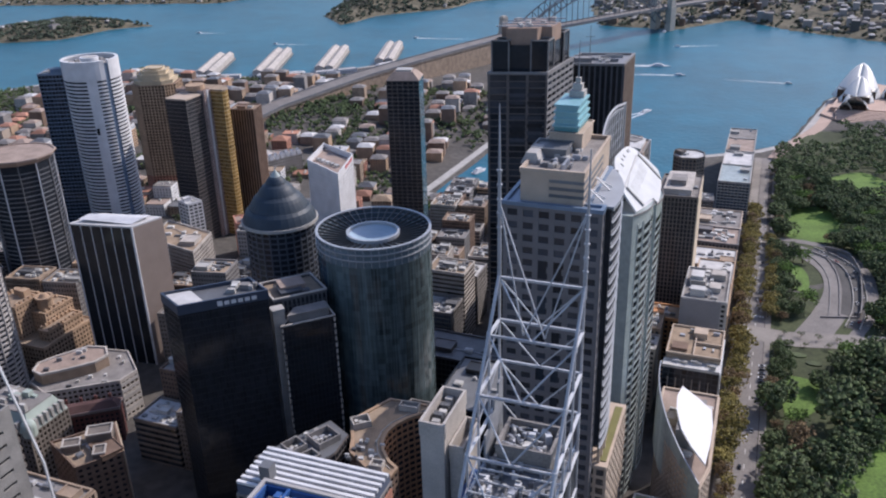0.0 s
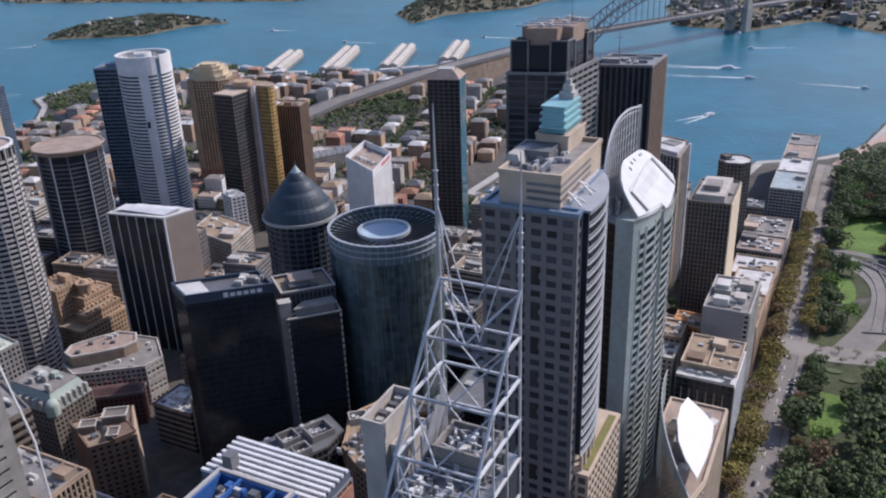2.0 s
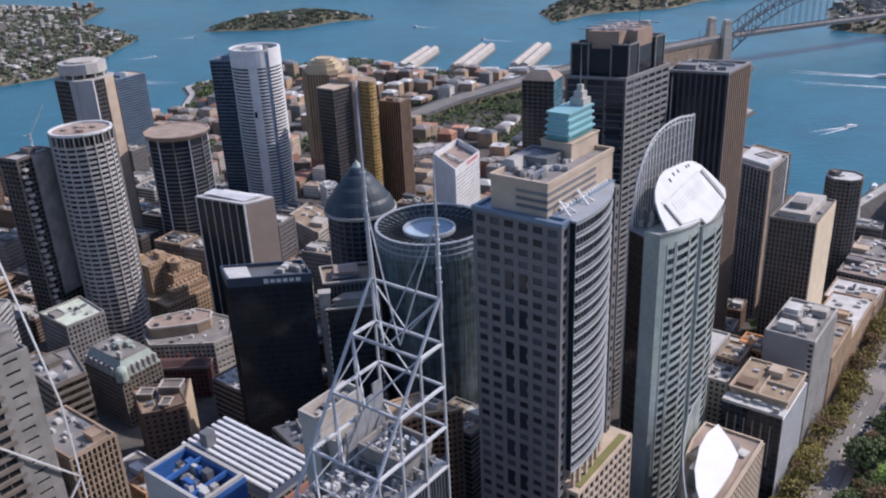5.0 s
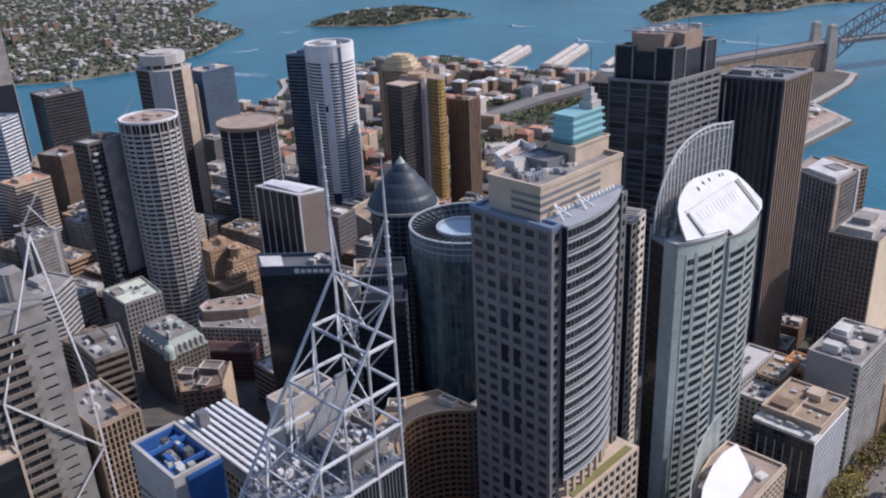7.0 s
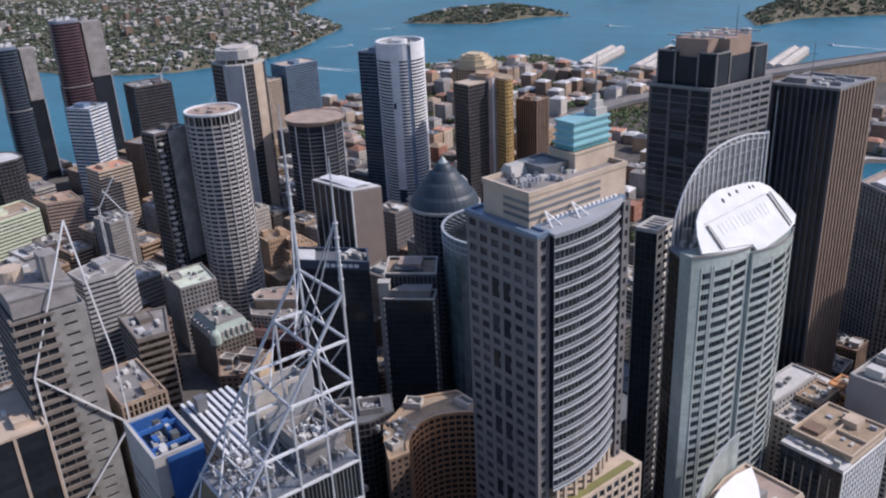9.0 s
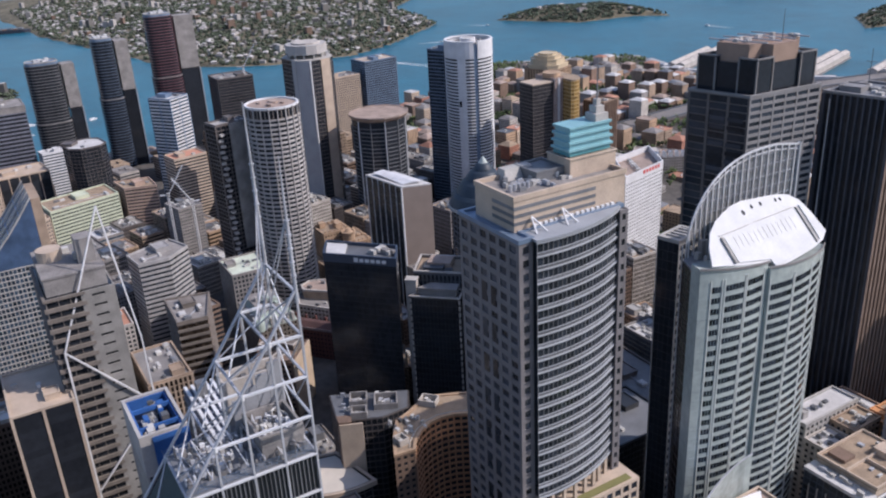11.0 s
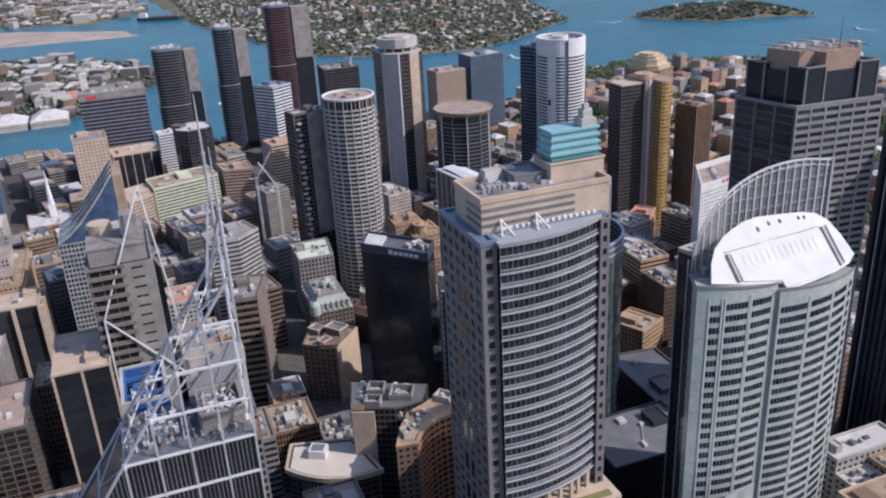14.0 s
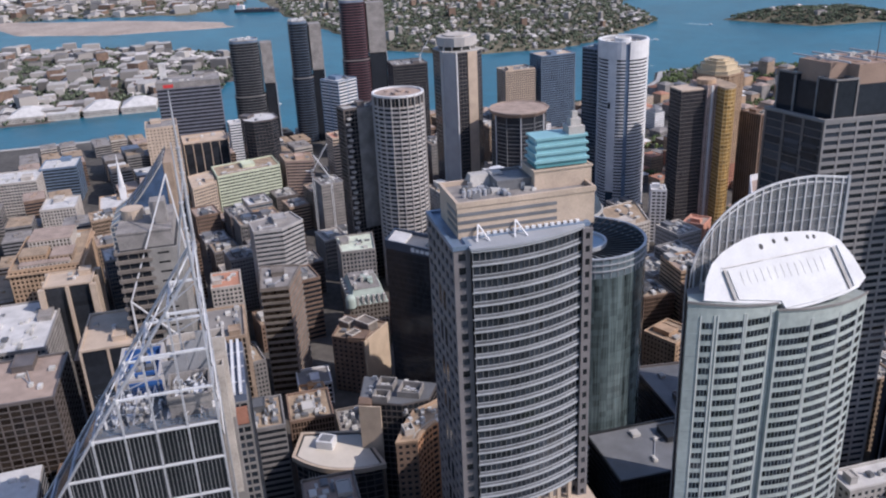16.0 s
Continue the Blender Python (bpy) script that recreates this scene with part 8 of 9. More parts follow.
for i in range(24):
    y = 620 + i * 8
    if i % 5:
        tree("plane", 24.5 + rng.uniform(-1, 2.5), y, rng.uniform(0.95, 1.35), rng)


def near_line(x, y, line, d):
    return any(math.hypot(x - p[0], y - p[1]) < d for p in line)


BIG = [(31, 494, 1.7, "fig"), (69, 493, 2.3, "fig"), (90, 560, 2.0, "fig"), (46, 464, 1.9, "rust"), (37, 429, 1.8, "fig"), (71, 455, 1.6, "fig"), (96, 524, 2.2, "fig"), (34, 575, 0.9, "fig"),
       (34, 562, 0.9, "fig"), (34, 549, 0.9, "fig"), (34, 537, 0.9, "fig"), (58, 408, 1.8, "fig"), (33, 398, 1.5, "fig"), (34, 664, 1.1, "fig"), (33, 642, 1.1, "fig"), (44, 640, 0.9, "fig")]
for x, y, s, kind in BIG:
    tree(kind, x, y, s, rng)
spots = []
for i in range(6000):
    x, y = 29 + 190 * rng.random() ** 1.3, rng.uniform(380, 1290)
    if x > 60 + 0.13 * y or any(inside(offset(q, -2), x, y) or inside(q, x, y) for q in LAWNS) or near_line(x, y, loop_line, 17) or near_line(x, y, inner_line, 10) or near_line(x, y, outer_line, 9) or any(math.hypot(x - p[0], y - p[1]) < 4.5 + 7.0 * p[2] for p in BIG):
        continue
    if (585 < y < 624) or (y > 1180 and x < 110) or float(shore_distance(CITY, x, y)) < 18 or (28 < x < 70 and 540 < y < 590) or (37 < x < 62 and 664 < y < 752):
        continue
    gap = 8.8 if y < 900 else 10.0
    if any(abs(x - a) < gap and abs(y - c) < gap and math.hypot(x - a, y - c) < gap for a, c in spots):
        continue
    spots.append((x, y))
spots.sort(key=lambda p: p[1] + 1.5 * p[0])
for x, y in spots[:225]:
    tree("fig" if rng.random() < 0.68 else "gum" if rng.random() < 0.6 else "rust", x, y, rng.uniform(0.85, 1.6), rng)
for x, y in ((36, 603), (48, 603), (60, 602), (72, 604), (84, 606), (33, 590), (50, 588), (66, 590)):
    tree("small", x, y, rng.uniform(0.8, 1.1), rng)
for x, y in ((-75, 625), (-66, 615), (-340, 770), (-330, 800), (-180, 262), (-175, 240), (-150, 700)):
    tree("gum", x, y, 0.9, rng)


far_trees = Buf()
for x, y in spots[225:]:
    s = rng.uniform(0.75, 1.3)
    for k in range(26):
        a, c = rng.uniform(0, 6.28), rng.uniform(0, 1)
        cx, cy, cz = x + 6.0 * s * math.sqrt(c) * math.cos(a), y + 6.0 * s * math.sqrt(c) * math.sin(a), gz(x, y) + s * (5.0 + 6.5 * math.sqrt(1 - 0.8 * c) * rng.uniform(0.5, 1.1))
        q = s * rng.uniform(1.0, 2.0)
        far_trees.add([(cx + q * rng.uniform(0.6, 1.3) * i, cy + q * rng.uniform(0.6, 1.3) * j, cz + q * rng.uniform(0.6, 1.1) * l)
                       for i, j, l in ((1, 0, 0), (0, 1, 0), (-1, 0, 0), (0, -1, 0), (0, 0, 0.9), (0, 0, -0.9))],
                      [(0, 1, 4), (1, 2, 4), (2, 3, 4), (3, 0, 4), (1, 0, 5), (2, 1, 5), (3, 2, 5), (0, 3, 5)])
far_trees.solo("far_park_trees", LEAF, "dense dark green park canopy", "trees", "stuff")


b = Buf()
ribbon(b, smooth([(28, 1118), (40, 1180), (62, 1235), (86, 1300), (100, 1372)], 6), 26.0, 0.35, zf=gz)
b.solo("promenade", mat("pinkish_paving", (0.42, 0.31, 0.25), 0.9, var=0.15, scale=0.05), "pinkish paved shore promenade", "pavement", "structure")

# ---- cars ----
CAR_PAINT = [mat("car_paint_" + n, c, 0.3, 0.1, var=0.05) for n, c in (("white", (0.75, 0.75, 0.75)), ("black", (0.02, 0.02, 0.022)), ("silver", (0.4, 0.41, 0.42)), ("red", (0.35, 0.03, 0.03)))]
TYRE = mat("tyre_rubber", (0.02, 0.02, 0.02), 0.9)


def car(x, y, deg, k, z):
    t = thing("car", ("white car on the road", "black car on the road", "silver car on the road", "dark red car on the road")[k], "car", x, y, z, "cars")
    t.rotation_euler = (0, 0, radians(deg))
    b = Buf()
    b.box(x - 2.2, y - 0.9, z + 0.3, x + 2.2, y + 0.9, z + 0.85)
    b.part("body", CAR_PAINT[k], t)
    b = Buf()
    b.taper(rect(x - 1.5, y - 0.82, x + 1.2, y + 0.82), rect(x - 0.95, y - 0.65, x + 0.6, y + 0.65), z + 0.85, z + 1.42)
    b.part("cabin", G_BLACK, t)
    for dx in (-1.35, 1.35):
        for dy in (-0.92, 0.92):
            b = Buf()
            b.tube((x + dx, y + dy - 0.1, z + 0.32), (x + dx, y + dy + 0.1, z + 0.32), 0.32, n=10)
            wheel = b.part("wheel", TYRE, t)
            if dx > 0:
                b = Buf()
                b.tube((x + dx, y + dy * 1.12 - 0.02, z + 0.32), (x + dx, y + dy * 1.12 + 0.02, z + 0.32), 0.19, n=8)
                b.part("rim", STEEL, wheel)


for i in range(9):
    car(22.0, 508 + i * 5.4, 12 if i % 2 else 8, (1, 0, 2, 1, 1, 0, 2, 1, 0)[i], gz(22, 520) + lift)
for i in range(14):
    j = 2 + (i * 5) % (len(inner_line) - 4)
    p, q = Vector(inner_line[j]), Vector(inner_line[j + 1])
    e = (q - p).normalized()
    s = -2.2 if i % 2 else 2.2
    car(p.x - e.y * s, p.y + e.x * s, math.degrees(math.atan2(e.y, e.x)), (0, 1, 0, 2, 3, 0, 1)[i % 7], gz(p.x, p.y) + lift + 0.2)
for i, y in enumerate((398, 431, 470, 560, 655, 700, 745, 790, 850)):
    car(13 if i % 2 else 18, y, 90, (0, 1, 2, 0, 3)[i % 5], gz(15, y) + lift)

# ---- harbour ----
def harbour_bridge():
    s, n = Vector((-495, 1690, 0)), Vector((-252, 2135, 0))
    d = (n - s).normalized()
    w = Vector((-d.y, d.x, 0))
    t = thing("arch_bridge", "grey steel arch bridge with stone pylons over the harbour", "bridge", s.x, s.y, SEA)
    grey = mat("bridge_steel", (0.14, 0.15, 0.17), 0.6, 0.2, var=0.15)
    L = (n - s).length
    b = Buf()
    line = [(-735, 860, -2), (-715, 960, 8), (-695, 1090, 20), (-640, 1280, 30), (-594, 1400, 34), (-548, 1540, 35.5), (-495, 1690, 36), (-252, 2135, 36), (-140, 2330, 34), (-60, 2500, 30)]
    ribbon(b, line, 36.0, 0, 3.0)
    b.part("deck", ROAD_PALE, t)
    for side in (-1, 1):
        b = Buf()
        k = len(line)
        inner, outer = [], []
        for i in range(k):
            e = (Vector(line[min(k - 1, i + 1)]) - Vector(line[max(0, i - 1)])).normalized()
            inner.append((line[i][0] - e.y * 17.2 * side, line[i][1] + e.x * 17.2 * side))
            outer.append((line[i][0] - e.y * 17.8 * side, line[i][1] + e.x * 17.8 * side))
        strip(b, inner, outer, [p[2] + 0.1 for p in line], [p[2] + 2.3 for p in line], closed=False)
        b.part("railing", grey, t)
        m = 28
        up, lo = [], []
        for i in range(m + 1):
            u = i / m
            q = 1 - (2 * u - 1) ** 2
            base = s + d * (L * u) + w * 15 * side
            up.append(base + Vector((0, 0, 30 + 86 * q)))
            lo.append(base + Vector((0, 0, -4 + 101 * q)))
        for i in range(m):
            b = Buf()
            b.beam(up[i], up[i + 1], 2.2)
            b.beam(lo[i], lo[i + 1], 2.4)
            b.beam(up[i], lo[i], 1.5)
            b.beam(lo[i + 1] if i < m / 2 else lo[i], up[i] if i < m / 2 else up[i + 1], 1.2)
            if abs(lo[i].z - 36) > 3:
                b.beam(lo[i], Vector((lo[i].x, lo[i].y, 36)), 0.7)
            b.part("truss_panel", grey, t)
    stone = mat("pylon_granite", (0.42, 0.38, 0.33), 0.85, var=0.15)
    for base in (s, n):
        for side in (-1, 1):
            p = base + w * 21 * side - d * (6 if base is s else -6)
            b = Buf()
            deg = math.degrees(math.atan2(d.y, d.x))
            b.prism(rrect(p.x, p.y, 20, 16, deg), SEA - 3, 38)
            b.taper(rrect(p.x, p.y, 17, 13, deg), rrect(p.x, p.y, 14.5, 10.5, deg), 38, 66)
            b.prism(rrect(p.x, p.y, 16, 12, deg), 66, 68)
            b.prism(rrect(p.x, p.y, 12, 8.5, deg), 68, 71)
            b.part("pylon", stone, t, "pale granite bridge pylon")
    for i in range(6):
        (xa, ya, za), (xb, yb, zb) = line[i], line[i + 1]
        b = Buf()
        e = Vector((xb - xa, yb - ya)).normalized()
        q = [(xa - e.y * 16.6, ya + e.x * 16.6), (xa + e.y * 16.6, ya - e.x * 16.6), (xb + e.y * 16.6, yb - e.x * 16.6), (xb - e.y * 16.6, yb + e.x * 16.6)]
        b.prism(q, -20, [za - 3, za - 3, zb - 3, zb - 3])
        b.part("approach_bank", OLD_TAN, t, "stone-faced approach bank")


harbour_bridge()


def opera_house():
    t = thing("opera_house", "white shell-roofed hall on a stepped stone podium", "building", 150, 1450, -14)
    pod = mat("podium_granite", (0.47, 0.34, 0.27), 0.85, var=0.12)
    b = Buf()
    b.prism([(84, 1370), (115, 1330), (235, 1330), (250, 1540), (165, 1602), (108, 1480)], SEA - 2, -11)
    b.prism([(98, 1385), (225, 1372), (232, 1525), (170, 1575), (118, 1485)], -11, -4)
    b.part("podium", pod, t, "pinkish stone podium")
    for i in range(8):
        b = Buf()
        b.prism([(104, 1372 - i * 5), (222, 1362 - i * 5), (222, 1368 - i * 5), (104, 1378 - i * 5)], -11, -4.5 - i * 0.8)
        b.part("broad_step", pod, t)
    shell_mat = mat("white_roof_tiles", (0.64, 0.63, 0.60), 0.35, var=0.06, fine=0.5)

    def shell(cx, cy, deg, length, width, height, lean):
        c, s = math.cos(radians(deg)), math.sin(radians(deg))
        n, m = 14, 10
        for side in (-1, 1):
            vs = []
            for i in range(n + 1):
                u = i / n
                for j in range(m + 1):
                    v = j / m
                    ridge_x = length * (u - 0.35) + lean * u
                    ridge_z = height * min(1, u * 1.02) ** 0.8
                    fx = length * (0.62 * u - 0.35)
                    fw = width * math.sin(math.pi * (0.12 + 0.5 * u))
                    lx = ridge_x * (1 - v) + fx * v
                    ly = side * fw * v ** 0.85
                    lz = ridge_z * (1 - v ** 1.5)
                    vs.append((cx + lx * c - ly * s, cy + lx * s + ly * c, -4 + lz))
            b = Buf()
            w = m + 1
            b.add(vs, [(i * w + j, i * w + j + 1, (i + 1) * w + j + 1, (i + 1) * w + j) for i in range(n) for j in range(m)])
            o = b.part("shell", shell_mat, t)
            md = o.modifiers.new("thick", "SOLIDIFY")
            md.thickness = 0.8
            for p in o.data.polygons:
                p.use_smooth = True
        b = Buf()
        mx = length * 0.3 + lean * 0.5
        b.prism([(cx + x * c - y * s, cy + x * s + y * c) for x, y in ((-length * 0.2, -width * 0.75), (mx, -width * 0.8), (mx, width * 0.8), (-length * 0.2, width * 0.75))], -4, -4 + height * 0.3)
        b.part("glass_wall", G_BRONZE, t)

    for cx, cy, k in ((138, 1428, 0.96), (202, 1436, 0.82)):
        shell(cx, cy + 34 * k, 82, 66 * k, 38 * k, 46 * k, 14 * k)
        shell(cx - 2, cy + 2 * k, 82, 46 * k, 27 * k, 34 * k, 10 * k)
        shell(cx - 6, cy - 38 * k, 262, 36 * k, 21 * k, 25 * k, 9 * k)
    shell(118, 1380, 262, 18, 9, 14, 4)
    shell(120, 1390, 82, 18, 9, 16, 4)


opera_house()


def finger_wharf(a, c, w):
    """A long timber pier with two gabled white sheds."""
    a, c = Vector(a), Vector(c)
    d = (c - a).normalized()
    n = Vector((-d.y, d.x))
    m = (a + c) / 2
    t = thing("finger_wharf", "long pier with twin white gabled sheds", "wharf", m.x, m.y, SEA, "finger wharves")
    b = Buf()
    q = [a - n * w, a + n * w, c + n * w, c - n * w]
    b.prism([tuple(v) for v in q][::-1], SEA - 2, -15.0)
    b.part("pier_deck", CONC_DARK, t)
    for side in (-1, 1):
        o = n * side * w * 0.48
        hw = w * 0.40
        p, q2 = a + o + d * 4, c + o - d * 3
        vs = [(*(p - n * hw), -15), (*(p + n * hw), -15), (*(q2 + n * hw), -15), (*(q2 - n * hw), -15),
              (*(p - n * hw), -5), (*(p + n * hw), -5), (*(q2 + n * hw), -5), (*(q2 - n * hw), -5)]
        b = Buf()
        b.add([tuple(v) for v in vs], [(0, 1, 5, 4), (1, 2, 6, 5), (2, 3, 7, 6), (3, 0, 4, 7), (4, 5, 6, 7)])
        b.part("shed_wall", OLD_PALE, t)
        e = hw + 0.8
        vs = [(*(p - n * e), -5.0), (*(p + n * e), -5.0), (*p, -1.0), (*(q2 - n * e), -5.0), (*(q2 + n * e), -5.0), (*q2, -1.0)]
        b = Buf()
        b.add([tuple(v) for v in vs], [(0, 1, 2), (3, 4, 5), (0, 2, 5, 3), (1, 4, 5, 2), (0, 3, 4, 1)])
        b.part("shed_roof", OLD_PALE, t)


for a, c in (((-1032, 1372), (-1108, 1560)), ((-922, 1408), (-1010, 1640)), ((-820, 1472), (-898, 1698)), ((-735, 1572), (-798, 1772))):
    finger_wharf(a, c, 21)
# long sheds along the shore road
for i, (x, y, deg, l) in enumerate(((-985, 1350, 22, 90), (-870, 1395, 30, 90), (-780, 1450, 42, 80), (-1080, 1375, -15, 70), (-700, 1540, 52, 70))):
    low_building(rrect(x, y, l, 14, deg), gz(x, y), 9, 300 + i, "long white shore shed with gabled roof", ROOF_WHITE, WHITE)
# quay terminal and promenade buildings
for i, (x, y, w, d, h, deg) in enumerate(((-338, 1260, 26, 150, 11, 0), (-300, 905, 20, 40, 4, 80), (-375, 1330, 30, 60, 12, 0))):
    low_building(rrect(x, y, w, d, deg), -15.0, h, 320 + i, "long pale ferry terminal beside the quay", ROOF_PINK, CONC)
b = Buf()
b.prism([(-322, 868), (-296, 872), (-312, 940), (-334, 936)], SEA - 1, -15.6)
b.solo("ferry_pontoon", mat("sandy_pontoon_roof", (0.55, 0.50, 0.36), 0.8), "sandy-roofed ferry pontoon in the cove", "pontoon")


def boat(x, y, deg, length, wake, spread, big=False):
    t = thing("boat", "white boat with foaming wake" if wake else "small white boat moored near shore", "boat", x, y, SEA, "boats")
    t.rotation_euler = (0, 0, radians(deg))
    w = length * 0.26
    b = Buf()
    b.prism([(x - length / 2, y - w / 2), (x + length * 0.2, y - w / 2), (x + length / 2, y), (x + length * 0.2, y + w / 2), (x - length / 2, y + w / 2)], SEA - 0.5, SEA + 1.6)
    b.part("hull", WHITE, t)
    b = Buf()
    b.box(x - length * 0.38, y - w * 0.38, SEA + 1.6, x + length * 0.15, y + w * 0.38, SEA + 3.6)
    if big:
        b.box(x - length * 0.25, y - w * 0.3, SEA + 3.6, x + length * 0.08, y + w * 0.3, SEA + 5.4)
    b.part("cabin", WHITE, t)
    if wake:
        b = Buf()
        rng2 = random.Random(int(x))
        for side in (-1, 1):
            for k in range(26):
                u = k / 26
                cx = x - length * 0.4 - wake * u
                cy = y + side * (w * 0.35 + spread * u) + rng2.uniform(-0.3, 0.3) * spread * 0.3
                r = (1 - u) ** 0.7 * (0.5 * w + 0.35 * spread) * rng2.uniform(0.6, 1.1)
                b.prism([(cx - wake / 40, cy - r * 0.4), (cx + wake / 40, cy - r * 0.5), (cx + wake / 45, cy + r * 0.4), (cx - wake / 48, cy + r * 0.5)], SEA + 0.02, SEA + 0.1)
        b.part("wake", FOAM, t, "white foam trail", "stuff")


for args in ((-1390, 1850, 190, 14, 70, 5), (-800, 1900, 185, 12, 150, 6), (-196, 1700, 5, 40, 150, 7, True), (-150, 1625, 8, 20, 170, 5), (-170, 1340, 60, 24, 60, 8),
             (40, 1600, -5, 12, 110, 4), (-190, 1920, 200, 14, 90, 4), (-1560, 1010, 200, 22, 170, 8, True), (-1700, 1240, 60, 14, 60, 6), (-1850, 1480, 40, 12, 70, 5),
             (-600, 2050, 190, 10, 60, 4), (-1100, 1750, 185, 12, 80, 5), (-240, 2110, 90, 26, 0, 0), (-80, 1040, 95, 26, 0, 0, True), (-85, 1085, 95, 22, 0, 0), (-330, 980, 70, 26, 0, 0, True),
             (-1480, 250, 100, 16, 0, 0), (-1390, 300, 80, 12, 0, 0), (-1400, 240, 80, 12, 0, 0), (-1450, 350, 120, 18, 0, 0)):
    boat(*args)

for i, (y0, y1) in enumerate(((-180, -118), (-112, -58), (-50, 10), (16, 78))):
    low_building(rect(-1500, y0, -1436, y1), -15.0, 9, 420 + i, "long white-roofed wharf building over the bay", ROOF_WHITE, OLD_PALE)

def cargo_ship(x, y, deg, length):
    t = thing("cargo_ship", "dark-hulled cargo ship with white deckhouse by the wharf", "ship", x, y, SEA)
    t.rotation_euler = (0, 0, radians(deg))
    w = length * 0.13
    b = Buf()
    b.prism([(x - length / 2, y - w / 2), (x + length * 0.4, y - w / 2), (x + length / 2, y), (x + length * 0.4, y + w / 2), (x - length / 2, y + w / 2)], SEA - 1, SEA + 11)
    b.part("hull", mat("dark_ship_paint", (0.035, 0.04, 0.055), 0.5), t)
    for k in range(6):
        b = Buf()
        b.box(x - length * 0.22 + k * length * 0.1, y - w * 0.42, SEA + 11, x - length * 0.14 + k * length * 0.1, y + w * 0.42, SEA + 14 + 2 * (k % 2))
        b.part("hatch", STEEL_DARK if k % 2 else BROWN, t)
    b = Buf()
    b.box(x - length * 0.45, y - w * 0.44, SEA + 11, x - length * 0.3, y + w * 0.44, SEA + 25)
    b.part("deckhouse", WHITE, t, "white deckhouse")
    b = Buf()
    b.tube((x - length * 0.42, y, SEA + 25), (x - length * 0.42, y, SEA + 33), 2.6, n=10)
    b.part("funnel", RED, t)


cargo_ship(-2965, 345, 66, 165)
low_building(rrect(-1640, 95, 74, 84, 20), float(pyrmont_z(-1640, 95)), 12, 431, "broad terracotta-roofed hall across the bay", TERRA, BRICK)

# ---- far suburbs and woods ----
def suburb(name, poly, zf, n_house, n_tree, seed, x0, x1, y0, y1, size=(7, 15), tall=0.06):
    """Roofs and tree clumps over a far shore, too many to count."""
    rng = random.Random(seed)
    walls, roofs, woods, flats, dark, pale = Buf(), Buf(), Buf(), Buf(), Buf(), Buf()
    xs = np.array([rng.uniform(x0, x1) for _ in range((n_house + n_tree) * 3)])
    ys = np.array([rng.uniform(y0, y1) for _ in range((n_house + n_tree) * 3)])
    d = shore_distance(poly, xs, ys)
    z = zf(xs, ys)
    k = [i for i in range(len(xs)) if d[i] > 6]
    h_left, t_left = n_house, n_tree
    for i in k:
        x, y, zz = float(xs[i]), float(ys[i]), float(z[i])
        clump = noise.noise((x * 0.006, y * 0.006, seed))
        if h_left and d[i] > 15 and (rng.random() < 0.55 + 0.5 * clump):
            h_left -= 1
            w, dd = rng.uniform(*size), rng.uniform(*size)
            deg = 25 * round(noise.noise((x * 0.002, y * 0.002, 3.0)) * 4) + rng.choice((0, 90))
            if rng.random() < tall:
                hh = rng.uniform(10, 26)
                (walls if rng.random() < 0.7 else dark).prism(rrect(x, y, w * 1.3, dd * 1.3, deg), zz - 2, zz + hh)
                (roofs if rng.random() < 0.5 else pale).prism(rrect(x, y, w * 1.2, dd * 1.2, deg), zz + hh, zz + hh + 0.8)
                continue
            hh = rng.uniform(3.5, 7.5)
            p = rrect(x, y, w, dd, deg)
            walls.prism(p, zz - 2, zz + hh)
            (pale if rng.random() < 0.16 else roofs).taper(offset(p, 0.3), offset(p, -0.38 * min(w, dd)), zz + hh, zz + hh + 0.22 * min(w, dd))
        elif t_left:
            t_left -= 1
            for q in range(3):
                s = rng.uniform(2.0, 4.6)
                cx, cy, cz = x + rng.uniform(-4, 4), y + rng.uniform(-4, 4), zz + rng.uniform(2.0, 6.0)
                vs = [(cx + s * rng.uniform(0.7, 1.2) * a, cy + s * rng.uniform(0.7, 1.2) * b2, cz + s * rng.uniform(0.7, 1.1) * c)
                      for a, b2, c in ((1, 0, 0), (0, 1, 0), (-1, 0, 0), (0, -1, 0), (0, 0, 1), (0, 0, -1.2))]
                woods.add(vs, [(0, 1, 4), (1, 2, 4), (2, 3, 4), (3, 0, 4), (1, 0, 5), (2, 1, 5), (3, 2, 5), (0, 3, 5)])
    if walls.v:
        walls.solo(name + "_houses", HOUSE_WALL, "many small pale suburban houses", "houses", "stuff")
        roofs.solo(name + "_roofs", HOUSES, "mixed tiled and metal suburban roofs", "roofs", "stuff")
    if flats.v:
        flats.solo(name + "_flats", HOUSE_WALL, "pale apartment blocks among houses", "apartments", "stuff")
    if dark.v:
        dark.solo(name + "_dark_flats", OLD_BROWN, "brown apartment blocks among houses", "apartments", "stuff")
    if pale.v:
        pale.solo(name + "_pale_roofs", CONC, "pale flat and gabled roofs among trees", "roofs", "stuff")
    if woods.v:
        woods.solo(name + "_woods", LEAF_FAR, "dark green suburban trees", "trees", "stuff")


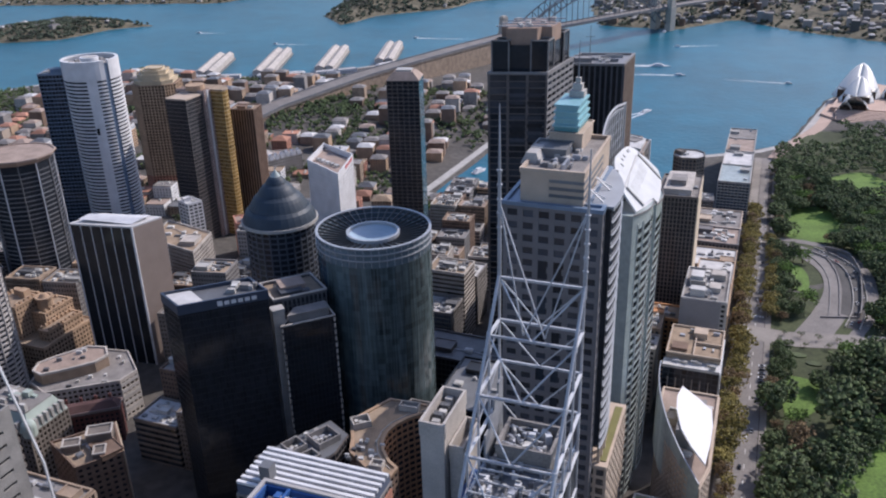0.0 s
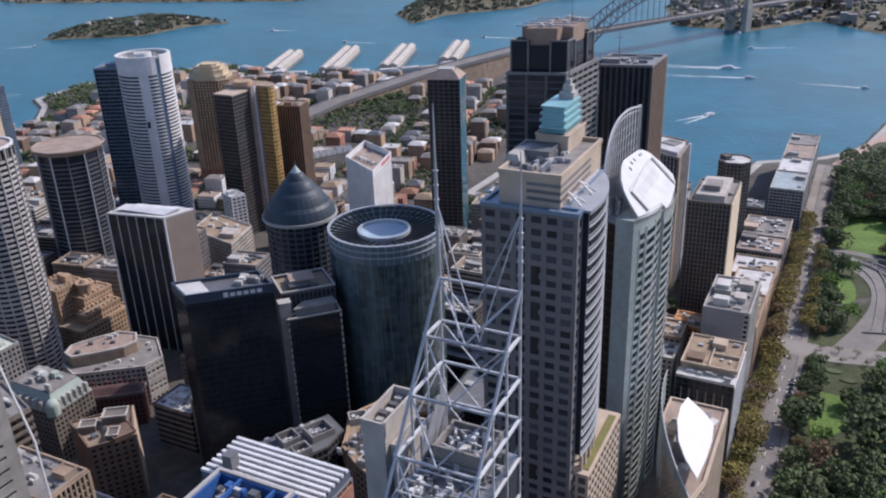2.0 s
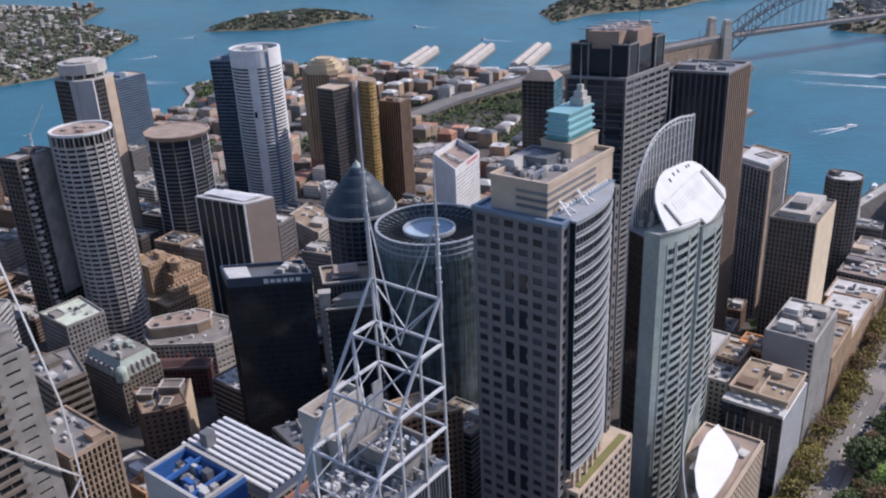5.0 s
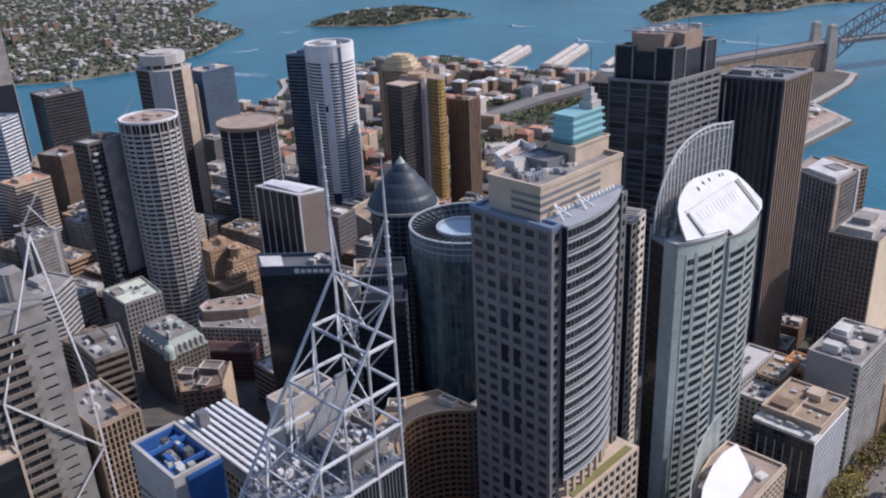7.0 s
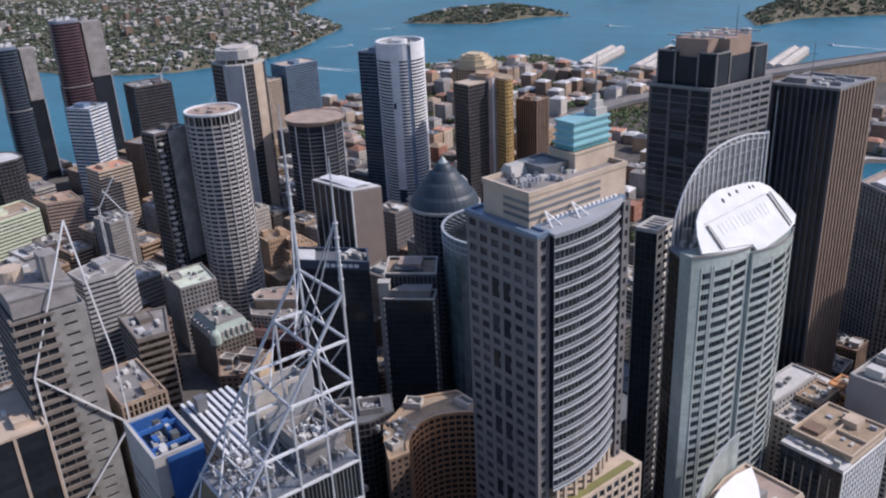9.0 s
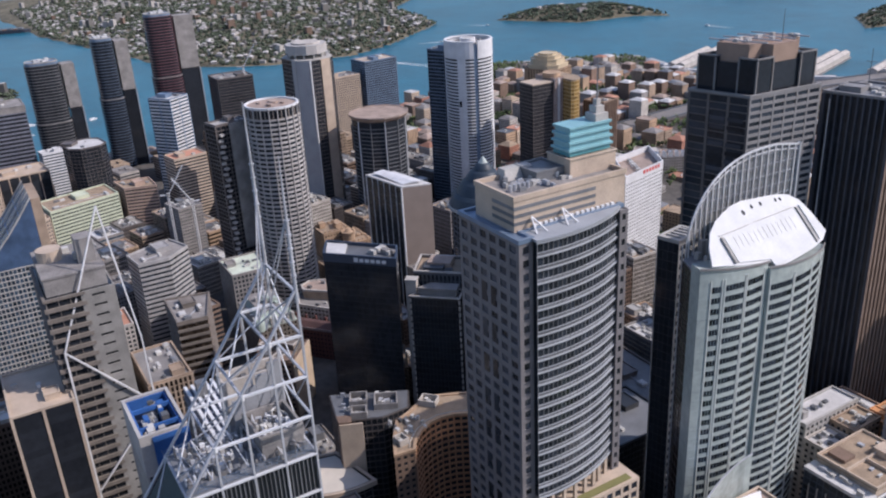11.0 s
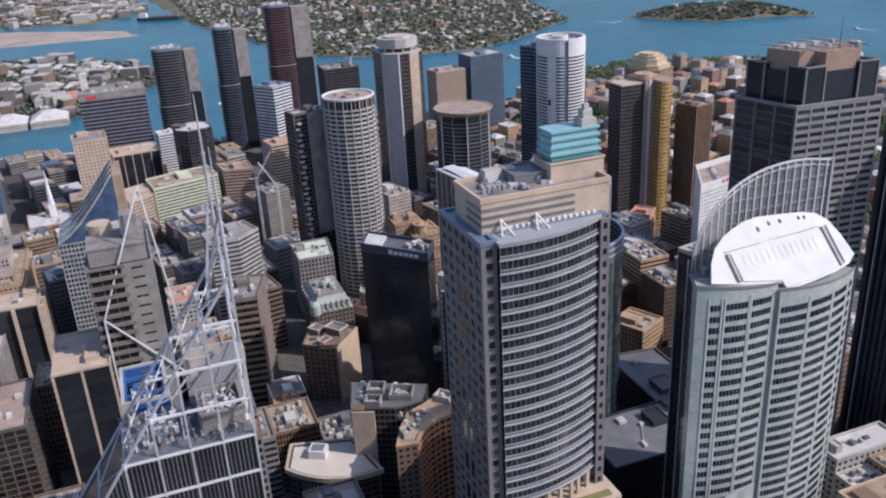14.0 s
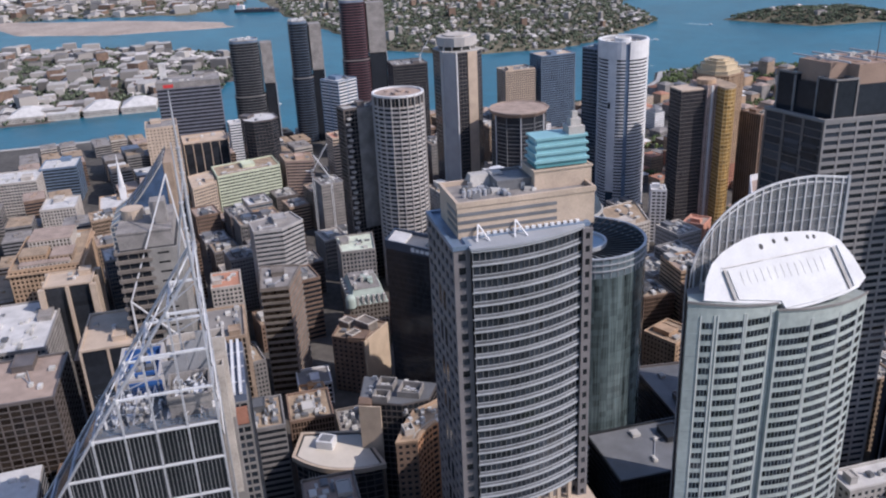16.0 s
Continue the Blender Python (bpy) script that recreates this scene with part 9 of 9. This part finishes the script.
def street_woods(n, x0, x1, y0, y1, seed, gate=0.05):
    """Clumps of trees between the low buildings."""
    rng = random.Random(seed)
    b = Buf()
    for _ in range(n * 4):
        x, y = rng.uniform(x0, x1), rng.uniform(y0, y1)
        if n <= 0:
            break
        if noise.noise((x * 0.012, y * 0.012, 9.0)) < gate or float(shore_distance(CITY, x, y)) < 14 or any(inside(f, x, y) for f in FOOT if abs(f[0][0] - x) < 60 and abs(f[0][1] - y) < 60):
            continue
        n -= 1
        z = gz(x, y)
        for q in range(5):
            s = rng.uniform(1.4, 3.2)
            cx, cy, cz = x + rng.uniform(-3.5, 3.5), y + rng.uniform(-3.5, 3.5), z + rng.uniform(3.0, 8.0)
            b.add([(cx + s * rng.uniform(0.7, 1.2) * i, cy + s * rng.uniform(0.7, 1.2) * j, cz + s * rng.uniform(0.7, 1.1) * k)
                   for i, j, k in ((1, 0, 0), (0, 1, 0), (-1, 0, 0), (0, -1, 0), (0, 0, 1), (0, 0, -1.2))],
                  [(0, 1, 4), (1, 2, 4), (2, 3, 4), (3, 0, 4), (1, 0, 5), (2, 1, 5), (3, 2, 5), (0, 3, 5)])
    b.solo("street_trees", LEAF, "clumps of dark green street trees", "trees", "stuff")


street_woods(2300, -1330, -330, 660, 1400, 3, -0.12)
street_woods(170, -690, -590, 1005, 1205, 4, -2.0)
suburb("hinterland", HINTER, hinter_z, 900, 1500, 8, -5000, -3100, -900, 300, (14, 46), 0.3)
suburb("suburb", BALMAIN, balmain_z, 1700, 10000, 1, -3700, -1690, 430, 1800)
suburb("island", GOAT, goat_z, 14, 900, 2, -2010, -1590, 1550, 2000, (8, 20), 0)
suburb("headland", BALLS, balls_z, 60, 2200, 3, -1350, -650, 2030, 3100, (8, 16), 0.1)
suburb("far_shore", WOOLWICH, wool_z, 500, 2500, 4, -3000, -1560, 2120, 3100)
suburb("north_shore", NORTH, north_z, 1100, 2200, 5, -520, 900, 2000, 3100, (9, 20), 0.25)
suburb("west_point", PYRMONT, pyrmont_z, 680, 5200, 6, -2500, -1425, -650, 270, (12, 36), 0.3)
